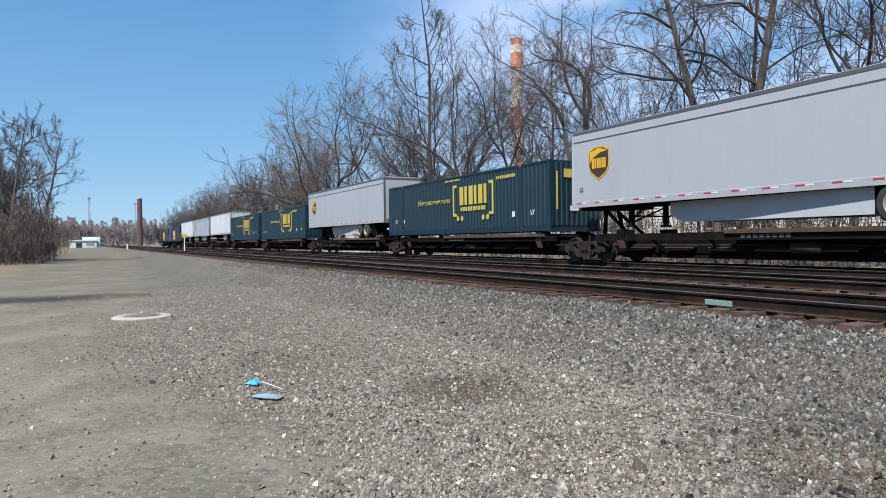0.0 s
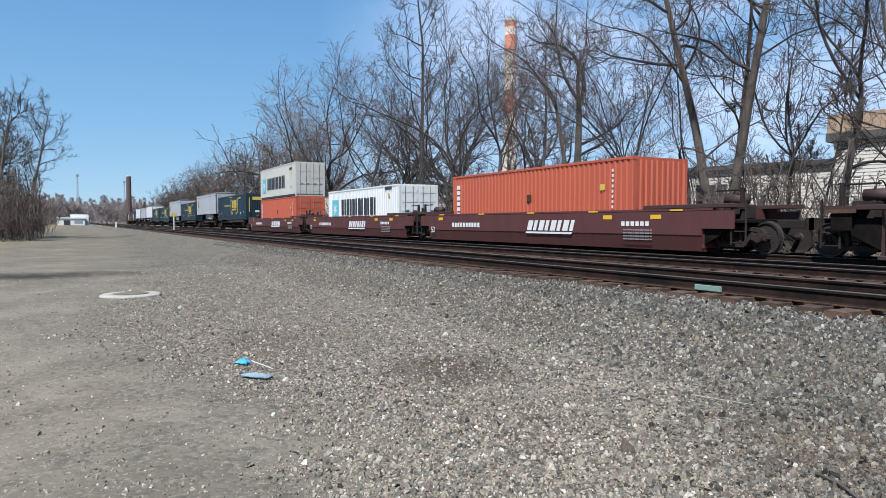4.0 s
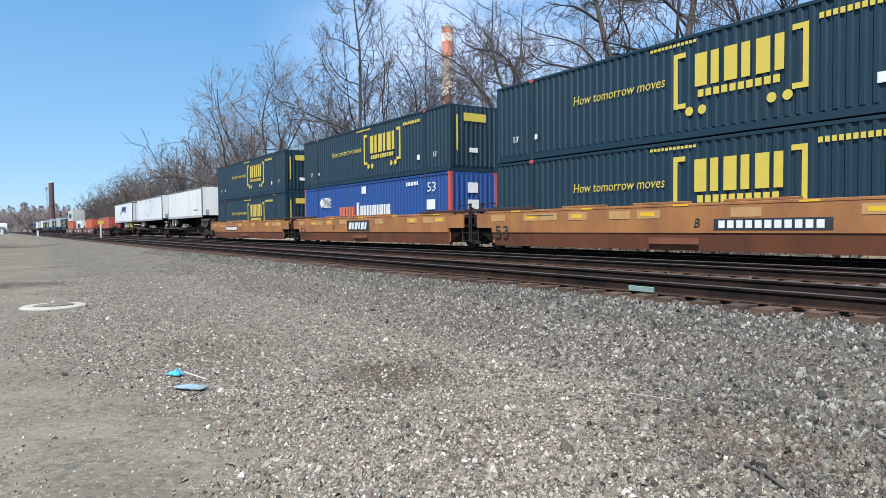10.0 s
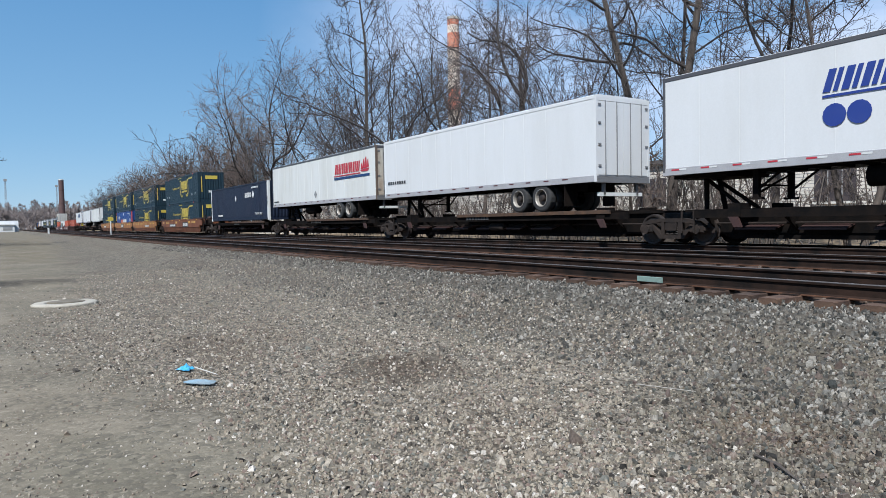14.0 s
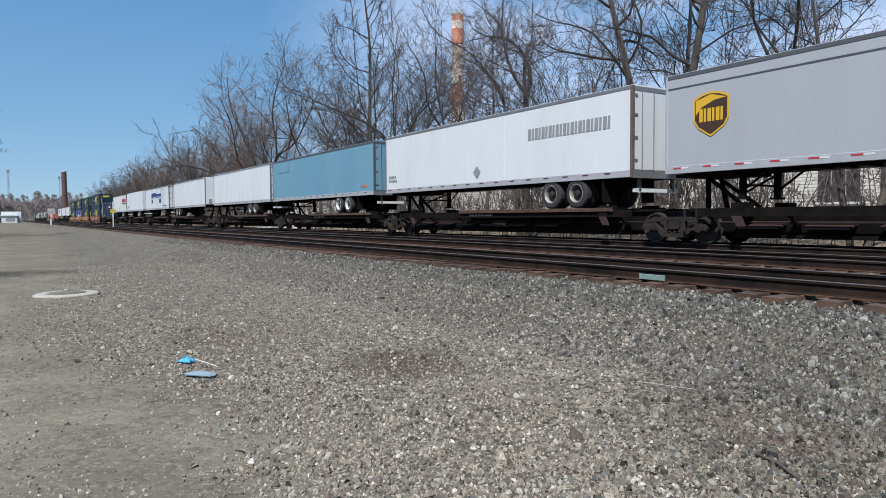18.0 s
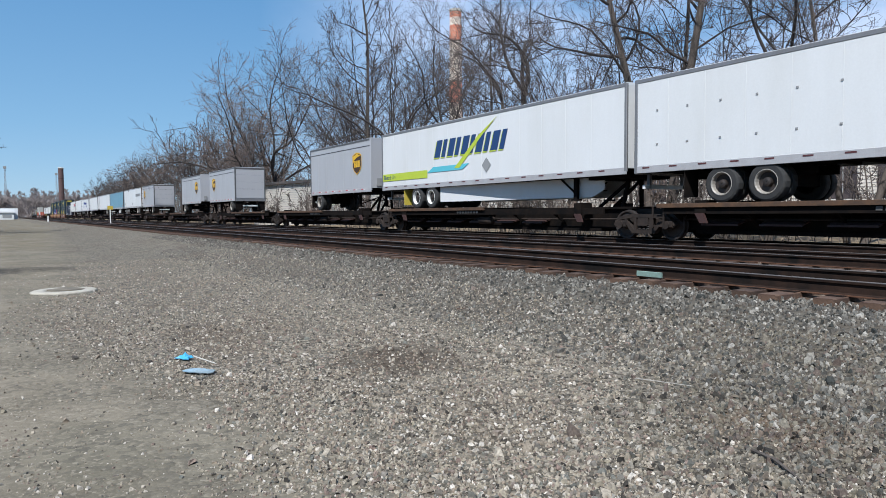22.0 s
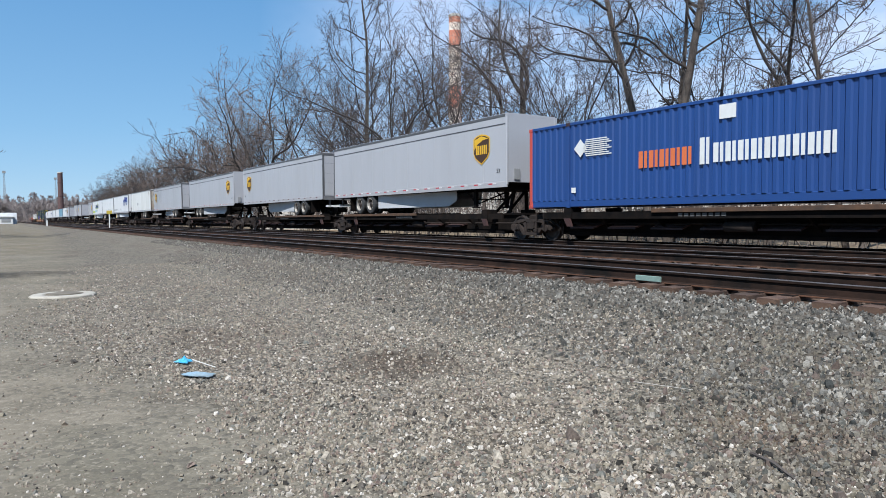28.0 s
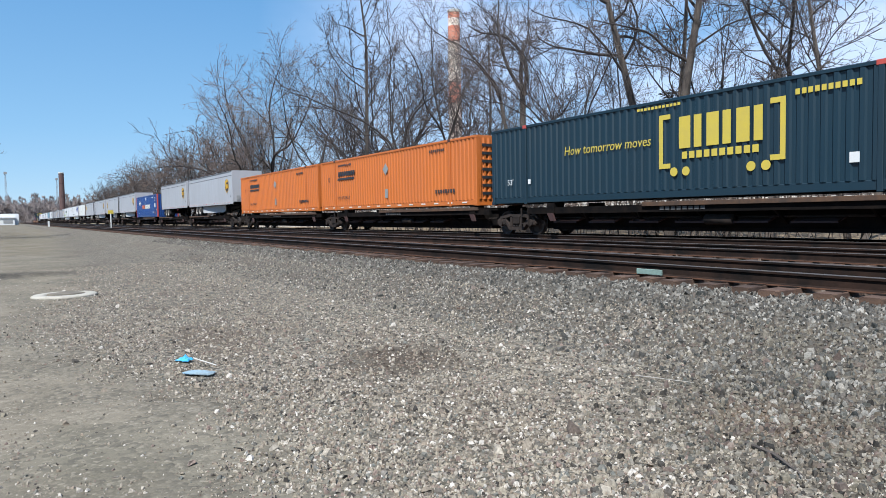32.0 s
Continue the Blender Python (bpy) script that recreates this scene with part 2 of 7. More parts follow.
STREAK = (1.0, 1.0, 0.22)
M = {
    "teal": material("teal_container_paint", (0.006, 0.026, 0.042), 0.5, 0, (0.009, 0.02, 0.028), 0.35, 0.8, 30, 0.05, STREAK),
    "blue": material("blue_container_paint", (0.016, 0.06, 0.225), 0.45, 0, (0.02, 0.045, 0.14), 0.35, 0.8, 30, 0.05, STREAK),
    "navy": material("navy_container_paint", (0.0045, 0.011, 0.032), 0.5, 0, (0.008, 0.013, 0.03), 0.3, 0.8, 30, 0.05, STREAK),
    "orange": material("orange_container_paint", (0.54, 0.145, 0.022), 0.5, 0, (0.38, 0.105, 0.03), 0.35, 0.8, 30, 0.05, STREAK),
    "rust_red": material("faded_red_container_paint", (0.37, 0.08, 0.048), 0.55, 0, (0.27, 0.066, 0.045), 0.45, 0.8, 30, 0.05, STREAK),
    "orange_red": material("orange_red_container_paint", (0.46, 0.095, 0.045), 0.55, 0, (0.34, 0.075, 0.045), 0.4, 0.8, 30, 0.05, STREAK),
    "grey_box": material("pale_grey_container_paint", (0.5, 0.49, 0.45), 0.55, 0, (0.36, 0.33, 0.28), 0.4, 0.8, 30, 0.05, STREAK),
    "white_box": material("white_container_paint", (0.7, 0.71, 0.7), 0.5, 0, (0.5, 0.49, 0.45), 0.35, 0.8, 30, 0.05, STREAK),
    "white": material("white_trailer_skin", (0.74, 0.74, 0.74), 0.42, 0, (0.58, 0.57, 0.54), 0.35, 0.7, 20, 0.03, STREAK),
    "old_white": material("weathered_white_trailer_skin", (0.74, 0.74, 0.71), 0.5, 0, (0.5, 0.48, 0.42), 0.45, 0.9, 20, 0.04, STREAK),
    "grey": material("light_grey_trailer_skin", (0.43, 0.43, 0.45), 0.42, 0, (0.36, 0.36, 0.37), 0.4, 0.7, 20, 0.03, STREAK),
    "sky_blue": material("faded_light_blue_trailer_skin", (0.15, 0.31, 0.41), 0.5, 0, (0.22, 0.36, 0.44), 0.5, 0.8, 20, 0.03, STREAK),
    "steel": material("dull_steel_rail_trim", (0.28, 0.28, 0.29), 0.5, 0.5, (0.2, 0.19, 0.18), 0.5, 2, 40, 0.08),
    "dark_trim": material("dark_grey_roof_trim", (0.09, 0.09, 0.1), 0.5, 0.2, (0.15, 0.14, 0.13), 0.4, 2, 40, 0.08),
    "tyre": material("tyre_rubber", (0.022, 0.022, 0.023), 0.85, 0, (0.06, 0.055, 0.05), 0.5, 5, 60, 0.2),
    "rim": material("dusty_white_wheel_rim", (0.36, 0.33, 0.29), 0.45, 0.2, (0.3, 0.26, 0.22), 0.5, 8, 40, 0.05),
    "black": material("black_sooty_steel", (0.008, 0.0075, 0.0075), 0.85, 0.0, (0.026, 0.018, 0.014), 0.7, 2.5, 30, 0.2, (1, 1, 1), 0.15, 0.04),
    "brown": material("oxide_brown_steel", (0.1, 0.03, 0.027), 0.6, 0, (0.055, 0.025, 0.022), 0.5, 1.5, 30, 0.1, STREAK),
    "ribbed_brown": material("weathered_dark_brown_steel", (0.05, 0.021, 0.018), 0.7, 0, (0.03, 0.017, 0.015), 0.5, 1.5, 30, 0.12, STREAK),
    "yellow_car": material("weathered_yellow_ochre_steel", (0.35, 0.15, 0.042), 0.65, 0, (0.2, 0.078, 0.03), 0.9, 0.9, 25, 0.1, (1, 1, 0.5), 0.08),
    "ochre_rust_and_shade": material("rusty_and_shaded_orange_brown_steel", (0.2, 0.068, 0.026), 0.7, 0, (0.1, 0.038, 0.022), 0.8, 1.1, 25, 0.1, (1, 1, 0.35)),
    "deck_edge": material("worn_yellow_deck_edge", (0.11, 0.055, 0.026), 0.8, 0, (0.03, 0.022, 0.018), 1.0, 2.5, 25, 0.1),
    "truck": material("dusty_brown_cast_steel", (0.026, 0.021, 0.019), 0.9, 0.0, (0.062, 0.044, 0.035), 0.6, 4, 30, 0.3, (1, 1, 1), 0.2, 0.15),
    "wheel": material("dark_forged_wheel_steel", (0.04, 0.033, 0.03), 0.6, 0.4, (0.07, 0.045, 0.035), 0.5, 6, 30, 0.15),
    "rail_head": material("worn_bright_rail_steel", (0.22, 0.195, 0.18), 0.45, 0.7, (0.09, 0.06, 0.045), 0.4, 6, 60, 0.05),
    "rail": material("rusty_shaded_rail_steel", (0.009, 0.007, 0.006), 0.9, 0.0, (0.085, 0.043, 0.028), 0.5, 1.6, 50, 0.2, (1, 1, 1), 0.0, 0.15),
    "tie": material("weathered_brown_timber", (0.06, 0.033, 0.023), 0.95, 0, (0.17, 0.1, 0.06), 0.6, 6, 40, 0.5, (0.3, 2, 2), 0.3),
    "yellow": material("yellow_marking", (0.6, 0.46, 0.06), 0.5, 0, (0.46, 0.37, 0.1), 0.4, 3, 30, 0.03),
    "shield": material("golden_yellow_marking", (0.72, 0.42, 0.02), 0.5, 0, (0.6, 0.36, 0.03), 0.3, 3, 30, 0.03),
    "brown_mark": material("dark_brown_marking", (0.06, 0.028, 0.012), 0.5, 0, None, 0.3, 3, 30, 0.03),
    "mark_white": material("white_marking", (0.74, 0.74, 0.72), 0.5, 0, (0.55, 0.54, 0.5), 0.4, 3, 30, 0.03),
    "mark_black": material("black_marking", (0.025, 0.027, 0.032), 0.5, 0, (0.06, 0.06, 0.06), 0.4, 3, 30, 0.03),
    "mark_blue": material("deep_blue_marking", (0.02, 0.045, 0.25), 0.5, 0, (0.04, 0.07, 0.26), 0.4, 3, 30, 0.03),
    "mark_navy": material("dark_blue_marking", (0.015, 0.05, 0.16), 0.5, 0, (0.03, 0.07, 0.17), 0.4, 3, 30, 0.03),
    "mark_red": material("red_marking", (0.5, 0.03, 0.05), 0.5, 0, (0.4, 0.05, 0.06), 0.4, 3, 30, 0.03),
    "mark_orange": material("orange_marking", (0.68, 0.16, 0.05), 0.5, 0, (0.55, 0.15, 0.06), 0.4, 3, 30, 0.03),
    "mark_cyan": material("light_blue_marking", (0.13, 0.52, 0.62), 0.5, 0, None, 0.2, 3, 30, 0.03),
    "mark_grey": material("grey_marking", (0.3, 0.3, 0.3), 0.5, 0, None, 0.3, 3, 30, 0.03),
    "mark_green": material("yellow_green_marking", (0.5, 0.6, 0.05), 0.5, 0, None, 0.2, 3, 30, 0.03),
    "red_post": material("faded_red_post_paint", (0.5, 0.07, 0.05), 0.5, 0, (0.4, 0.08, 0.07), 0.4, 1.5, 30, 0.05, STREAK),
    "bark": material("grey_brown_bark", (0.13, 0.105, 0.088), 0.95, 0, (0.04, 0.032, 0.027), 0.75, 3, 25, 0.6, (3, 3, 0.6), 0.25),
    "limb": material("dark_limb_bark", (0.058, 0.046, 0.041), 0.95, 0, (0.026, 0.022, 0.021), 0.7, 2, 25, 0.3, (1, 1, 1), 0.2),
    "twig": material("brown_twig_bark", (0.088, 0.068, 0.06), 0.9, 0, (0.125, 0.098, 0.086), 0.5, 2, 25, 0.0, (1, 1, 1), 0.25),
    "red_twig": material("reddish_brown_twig_bark", (0.19, 0.14, 0.115), 0.9, 0, (0.25, 0.19, 0.16), 0.5, 2, 25, 0.0, (1, 1, 1), 0.25),
    # twigs of the far woods, paled to carry the haze of distance
    "hazed_twig": material("haze_paled_distant_twigs", (0.3, 0.25, 0.235), 0.95, 0, (0.36, 0.31, 0.29), 0.5, 0.6, 5, 0.0, (1, 1, 1), 0.25),
    "concrete": material("pale_concrete", (0.6, 0.58, 0.53), 0.85, 0, (0.42, 0.4, 0.36), 0.5, 4, 60, 0.3),
    "faint": material("faded_grey_stencil", (0.11, 0.105, 0.1), 0.7, 0, (0.05, 0.045, 0.04), 0.6, 4, 30, 0.03),
    "rust_door": material("rust_stained_white_door", (0.55, 0.52, 0.45), 0.6, 0, (0.25, 0.13, 0.06), 0.75, 1.6, 25, 0.06, (1, 1, 0.4)),
    "rust_frame": material("rusty_steel_frame", (0.15, 0.11, 0.085), 0.75, 0.1, (0.09, 0.055, 0.04), 0.7, 3, 30, 0.15),
    "dark_steel": material("dark_grey_rail_trim", (0.13, 0.13, 0.135), 0.5, 0.3, (0.09, 0.088, 0.085), 0.5, 2, 40, 0.08),
    "litter": material("bright_blue_plastic", (0.06, 0.4, 0.68), 0.4, 0, (0.2, 0.5, 0.7), 0.5, 20, 60, 0.1),
    "pale_litter": material("pale_blue_plastic_film", (0.3, 0.42, 0.5), 0.4, 0, (0.2, 0.21, 0.2), 0.9, 9, 60, 0.1),
    "tan_patch": material("faded_tan_patch_paint", (0.46, 0.27, 0.1), 0.7, 0, (0.36, 0.18, 0.07), 0.6, 2.5, 25, 0.05),
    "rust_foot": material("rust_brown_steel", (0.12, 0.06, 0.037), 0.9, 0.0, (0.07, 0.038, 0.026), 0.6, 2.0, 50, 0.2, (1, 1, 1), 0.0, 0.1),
    "dull_tape": material("dull_dark_red_tape", (0.1, 0.025, 0.028), 0.6, 0, (0.06, 0.03, 0.03), 0.5, 3, 30, 0.03),
    "skirt_grey": material("pale_grey_skirt_plastic", (0.52, 0.52, 0.53), 0.5, 0, (0.4, 0.4, 0.4), 0.4, 1.2, 20, 0.03, (1, 1, 0.5)),
    "rail_grey": material("pale_grey_rail_trim", (0.46, 0.45, 0.46), 0.5, 0.1, (0.3, 0.29, 0.29), 0.5, 2, 40, 0.06),
}


# ---- mesh tools ----
class Geo:
    """Collects vertices and faces of one mesh."""
    def __init__(self):
        self.v, self.f = [], []

    def add(self, verts, faces):
        o = len(self.v)
        self.v.extend(verts)
        self.f.extend([tuple(i + o for i in f) for f in faces])
        return self

    def box(self, x0, x1, y0, y1, z0, z1, c=0.0):
        """A box; c chamfers its four long edges (along its longest side)."""
        x0, x1, y0, y1, z0, z1 = min(x0, x1), max(x0, x1), min(y0, y1), max(y0, y1), min(z0, z1), max(z0, z1)
        if c <= 0:
            return self.add([(x, y, z) for z in (z0, z1) for y in (y0, y1) for x in (x0, x1)],
                            [(0, 2, 3, 1), (4, 5, 7, 6), (0, 1, 5, 4), (2, 6, 7, 3), (0, 4, 6, 2), (1, 3, 7, 5)])
        d = (x1 - x0, y1 - y0, z1 - z0)
        if d[0] >= d[1] and d[0] >= d[2]:
            return self.prism([(y0 + c, z0), (y1 - c, z0), (y1, z0 + c), (y1, z1 - c), (y1 - c, z1), (y0 + c, z1), (y0, z1 - c), (y0, z0 + c)], "x", x0, x1)
        if d[1] >= d[2]:
            return self.prism([(x0 + c, z0), (x1 - c, z0), (x1, z0 + c), (x1, z1 - c), (x1 - c, z1), (x0 + c, z1), (x0, z1 - c), (x0, z0 + c)], "y", y0, y1)
        return self.prism([(x0 + c, y0), (x1 - c, y0), (x1, y0 + c), (x1, y1 - c), (x1 - c, y1), (x0 + c, y1), (x0, y1 - c), (x0, y0 + c)], "z", z0, z1)

    def prism(self, prof, axis, a, b):
        """A closed outline (two coordinates, in the order of the other axes) drawn out along an axis."""
        def put(p, s):
            return (s, p[0], p[1]) if axis == "x" else (p[0], s, p[1]) if axis == "y" else (p[0], p[1], s)
        n = len(prof)
        return self.add([put(p, a) for p in prof] + [put(p, b) for p in prof],
                        [(i, (i + 1) % n, (i + 1) % n + n, i + n) for i in range(n)] + [tuple(range(n - 1, -1, -1)), tuple(range(n, 2 * n))])

    def tube(self, p, q, r, r2=None, seg=8, caps=True):
        p, q = Vector(p), Vector(q)
        r2 = r if r2 is None else r2
        d = (q - p).normalized()
        u = d.orthogonal().normalized()
        w = d.cross(u)
        ring = [(math.cos(2 * math.pi * i / seg), math.sin(2 * math.pi * i / seg)) for i in range(seg)]
        vs = [tuple(p + (u * c + w * s) * r) for c, s in ring] + [tuple(q + (u * c + w * s) * r2) for c, s in ring]
        fs = [(i, (i + 1) % seg, (i + 1) % seg + seg, i + seg) for i in range(seg)]
        if caps:
            fs += [tuple(range(seg - 1, -1, -1)), tuple(range(seg, 2 * seg))]
        return self.add(vs, fs)

    def lathe(self, prof, centre, axis="y", seg=20, caps=True):
        """Rings (radius, offset along the axis) joined round an axis."""
        cx, cy, cz = centre
        vs = []
        for r, o in prof:
            for i in range(seg):
                c, s = math.cos(2 * math.pi * i / seg) * r, math.sin(2 * math.pi * i / seg) * r
                vs.append((cx + c, cy + o, cz + s) if axis == "y" else (cx + c, cy + s, cz + o) if axis == "z" else (cx + o, cy + c, cz + s))
        fs = [(k * seg + i, k * seg + (i + 1) % seg, (k + 1) * seg + (i + 1) % seg, (k + 1) * seg + i) for k in range(len(prof) - 1) for i in range(seg)]
        if not caps:
            return self.add(vs, fs)
        return self.add(vs, fs + [tuple(range(seg)), tuple(range((len(prof) - 1) * seg + seg - 1, (len(prof) - 1) * seg - 1, -1))])

    def mesh(self, name, mat, smooth=False):
        me = bpy.data.meshes.new(name)
        me.from_pydata([tuple(v) for v in self.v], [], self.f)
        bm = bmesh.new()
        bm.from_mesh(me)
        bmesh.ops.recalc_face_normals(bm, faces=bm.faces)
        bm.to_mesh(me)
        bm.free()
        me.materials.append(mat)
        if smooth:
            me.polygons.foreach_set("use_smooth", [True] * len(me.polygons))
        return me


def part(name, geo, mat, parent=None, label="", smooth=False, at=None):
    ob = new(name, geo.mesh(name, mat, smooth) if isinstance(geo, Geo) else geo)
    if parent is not None:
        ob.parent = parent
    if at is not None:
        ob.matrix_basis = at
    return tagged(ob, label)


def thing(name, label, category, group="", m=None, kind=""):
    ob = new(name)
    ob.empty_display_size = 0.3
    if m is not None:
        ob.matrix_basis = m
    return tagged(ob, label, category, group, kind)


def lettering(body, height, mat, width=None, thick=0.004, shear=0.0):
    """A mesh of readable words, in the x-z plane facing -y, from its lower left corner."""
    cu = bpy.data.curves.new("lettering", "FONT")
    cu.body, cu.size, cu.extrude, cu.shear, cu.resolution_u = body, height * 1.4, thick / 2, shear, 2
    tmp = bpy.data.objects.new("lettering", cu)
    me = bpy.data.meshes.new_from_object(tmp)
    bpy.data.objects.remove(tmp)
    bpy.data.curves.remove(cu)
    co = np.empty(len(me.vertices) * 3)
    me.vertices.foreach_get("co", co)
    co = co.reshape(-1, 3)
    lo, hi = co.min(0), co.max(0)
    k = height / (hi[1] - lo[1])
    kx = width / (hi[0] - lo[0]) if width else k
    out = np.stack([(co[:, 0] - lo[0]) * kx, -co[:, 2], (co[:, 1] - lo[1]) * k], 1)
    me.vertices.foreach_set("co", out.ravel())
    me.materials.clear()
    me.materials.append(mat)
    return me

# ---- ground ----
def ground_height(x, y):
    """Level lot, ballast bed of three tracks, and the strip behind it."""
    def step(a, b, v):
        t = np.clip((v - a) / (b - a), 0, 1)
        return t * t * (3 - 2 * t)
    bed = 0.53
    z = bed * (0.12 * step(2.2, 5.2, y) + 0.8 * step(4.8, 7.5, y) + 0.08 * step(7.9, 8.6, y)) - 0.25 * step(19.2, 21.0, y) + 0.35 * step(22, 40, y)
    for c in (9.2, 13.4, 17.6):
        z = z - 0.02 * np.exp(-((y - c) / 0.9) ** 2)
    # slight waves of the worn lot
    return z + np.exp(-((x / 60) ** 2)) * (1 - step(6.0, 7.4, y)) * 0.011 * (np.sin(x * 1.3 + y) + np.sin(y * 1.9 - x * 0.8))


def ground_material():
    m = bpy.data.materials.new("gravel_and_dirt")
    m.use_nodes = True
    n, l = m.node_tree.nodes, m.node_tree.links
    b = n["Principled BSDF"]
    b.inputs["Roughness"].default_value, b.inputs["Specular IOR Level"].default_value = 0.92, 0.2
    co = n.new("ShaderNodeTexCoord")
    sep = n.new("ShaderNodeSeparateXYZ")
    l.new(co.outputs["Object"], sep.inputs[0])

    def noise_tex(scale, detail=5, rough=0.6):
        t = n.new("ShaderNodeTexNoise")
        t.inputs["Scale"].default_value, t.inputs["Detail"].default_value, t.inputs["Roughness"].default_value = scale, detail, rough
        l.new(co.outputs["Object"], t.inputs["Vector"])
        return t.outputs[0]

    def math_node(op, a, bb, clamp=False):
        t = n.new("ShaderNodeMath")
        t.operation, t.use_clamp = op, clamp
        for i, v in enumerate((a, bb)):
            if isinstance(v, (int, float)):
                t.inputs[i].default_value = v
            else:
                l.new(v, t.inputs[i])
        return t.outputs[0]

    def rng(v, a, bb, c=0.0, d=1.0):
        t = n.new("ShaderNodeMapRange")
        for k, q in zip(("From Min", "From Max", "To Min", "To Max"), (a, bb, c, d)):
            t.inputs[k].default_value = q
        l.new(v, t.inputs["Value"])
        return t.outputs[0]

    def mix(f, a, bb):
        t = n.new("ShaderNodeMixRGB")
        if isinstance(f, (int, float)):
            t.inputs[0].default_value = f
        else:
            l.new(f, t.inputs[0])
        for i, v in ((1, a), (2, bb)):
            if isinstance(v, tuple):
                t.inputs[i].default_value = (*v, 1)
            else:
                l.new(v, t.inputs[i])
        return t.outputs[0]

    def pebbles(scale):
        v = n.new("ShaderNodeTexVoronoi")
        v.inputs["Scale"].default_value = scale
        l.new(co.outputs["Object"], v.inputs["Vector"])
        return v
    v1, v2 = pebbles(17.0), pebbles(38.0)
    hue = n.new("ShaderNodeSeparateColor")
    l.new(v1.outputs["Color"], hue.inputs[0])
    hue2 = n.new("ShaderNodeSeparateColor")
    l.new(v2.outputs["Color"], hue2.inputs[0])
    ramp = n.new("ShaderNodeValToRGB")
    els = ramp.color_ramp.elements
    els[0].color, els[1].color = (0.03, 0.026, 0.02, 1), (0.55, 0.49, 0.39, 1)
    for p, c in ((0.25, (0.1, 0.086, 0.066)), (0.5, (0.226, 0.194, 0.15)), (0.75, (0.33, 0.285, 0.22))):
        e = els.new(p)
        e.color = (*c, 1)
    l.new(math_node("ADD", math_node("MULTIPLY", hue.outputs[0], 0.55), math_node("MULTIPLY", hue2.outputs[0], 0.45)), ramp.inputs[0])
    stones = ramp.outputs[0]
    broad = noise_tex(0.55, 6)
    stones = mix(rng(broad, 0.5, 0.68, 0, 0.4), stones, (0.165, 0.115, 0.076))
    stones = mix(rng(noise_tex(0.32, 4), 0.52, 0.7, 0, 0.4), stones, (0.138, 0.13, 0.092))
    def spot(cx, cy, rx, ry):
        dx, dy = math_node("DIVIDE", math_node("SUBTRACT", sep.outputs[0], cx), rx), math_node("DIVIDE", math_node("SUBTRACT", sep.outputs[1], cy), ry)
        d = math_node("ADD", math_node("MULTIPLY", dx, dx), math_node("MULTIPLY", dy, dy))
        return rng(math_node("ADD", d, math_node("MULTIPLY", noise_tex(3.0, 6, 0.7), 1.6)), 0.9, 1.9, 0.85, 0.0)
    stones = mix(spot(-6.3, 3.5, 0.9, 0.75), stones, (0.11, 0.084, 0.06))
    stones = mix(spot(-2.7, 4.55, 0.7, 0.45), stones, (0.24, 0.165, 0.1))
    stones = mix(spot(-9.0, 2.2, 1.6, 0.6), stones, (0.17, 0.135, 0.1))
    # shade in the gaps between loose stones, multiplied into the underlay colour
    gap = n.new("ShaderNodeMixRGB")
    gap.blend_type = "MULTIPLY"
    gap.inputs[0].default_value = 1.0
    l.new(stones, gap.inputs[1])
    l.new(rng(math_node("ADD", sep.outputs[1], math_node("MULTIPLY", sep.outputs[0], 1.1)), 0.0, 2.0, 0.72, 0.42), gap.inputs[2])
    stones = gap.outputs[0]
    dirt = mix(rng(noise_tex(0.55, 9, 0.72), 0.4, 0.6), (0.265, 0.222, 0.165), (0.145, 0.122, 0.088))
    dirt = mix(rng(noise_tex(30, 4), 0.45, 0.8, 0, 0.5), dirt, (0.305, 0.262, 0.19))
    dirt = mix(rng(noise_tex(95, 5, 0.75), 0.5, 0.64, 0, 0.55), dirt, (0.1, 0.09, 0.064))
    dirt = mix(rng(noise_tex(140, 4, 0.7), 0.56, 0.68, 0, 0.6), dirt, (0.36, 0.32, 0.24))
    dirt = mix(rng(noise_tex(0.23, 5, 0.6), 0.45, 0.62, 0, 0.45), dirt, (0.15, 0.138, 0.1))
    dirt = mix(math_node("MULTIPLY", rng(hue.outputs[2], 0.62, 0.7, 0, 0.6), rng(noise_tex(0.9, 6, 0.7), 0.4, 0.6)), dirt, (0.085, 0.075, 0.06))
    dirt = mix(rng(hue2.outputs[1], 0.8, 1.0, 0, 0.6), dirt, (0.33, 0.285, 0.214))
    # edge of the gravel: it drifts outwards with distance
    edge = math_node("ADD", sep.outputs[1], math_node("MULTIPLY", math_node("SUBTRACT", noise_tex(0.55, 7, 0.68), 0.5), 3.0))
    edge = math_node("ADD", edge, rng(sep.outputs[0], -120, -20, -4.0, 0.0))
    nick = math_node("ABSOLUTE", math_node("ADD", sep.outputs[0], 11.0), 0.0)
    edge = math_node("ADD", edge, rng(nick, 0.0, 6.0, 1.4, 0.0))
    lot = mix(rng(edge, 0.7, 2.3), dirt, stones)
    # near ballast underlay blackened as well, standing for shade between its stones
    ballast = mix(rng(noise_tex(0.8, 5), 0.45, 0.7, 0, 0.5), mix(rng(sep.outputs[0], -30, -9, 0.35, 0.65), ramp.outputs[0], (0.04, 0.037, 0.03)), (0.1, 0.07, 0.048))
    lot = mix(rng(math_node("ADD", sep.outputs[1], math_node("MULTIPLY", broad, 1.2)), 5.6, 6.4), lot, ballast)
    rust = mix(0.6, ballast, mix(rng(noise_tex(1.6, 6, 0.7), 0.4, 0.65), (0.13, 0.072, 0.042), (0.045, 0.027, 0.018)))
    lot = mix(rng(sep.outputs[1], 7.8, 8.3), lot, rust)
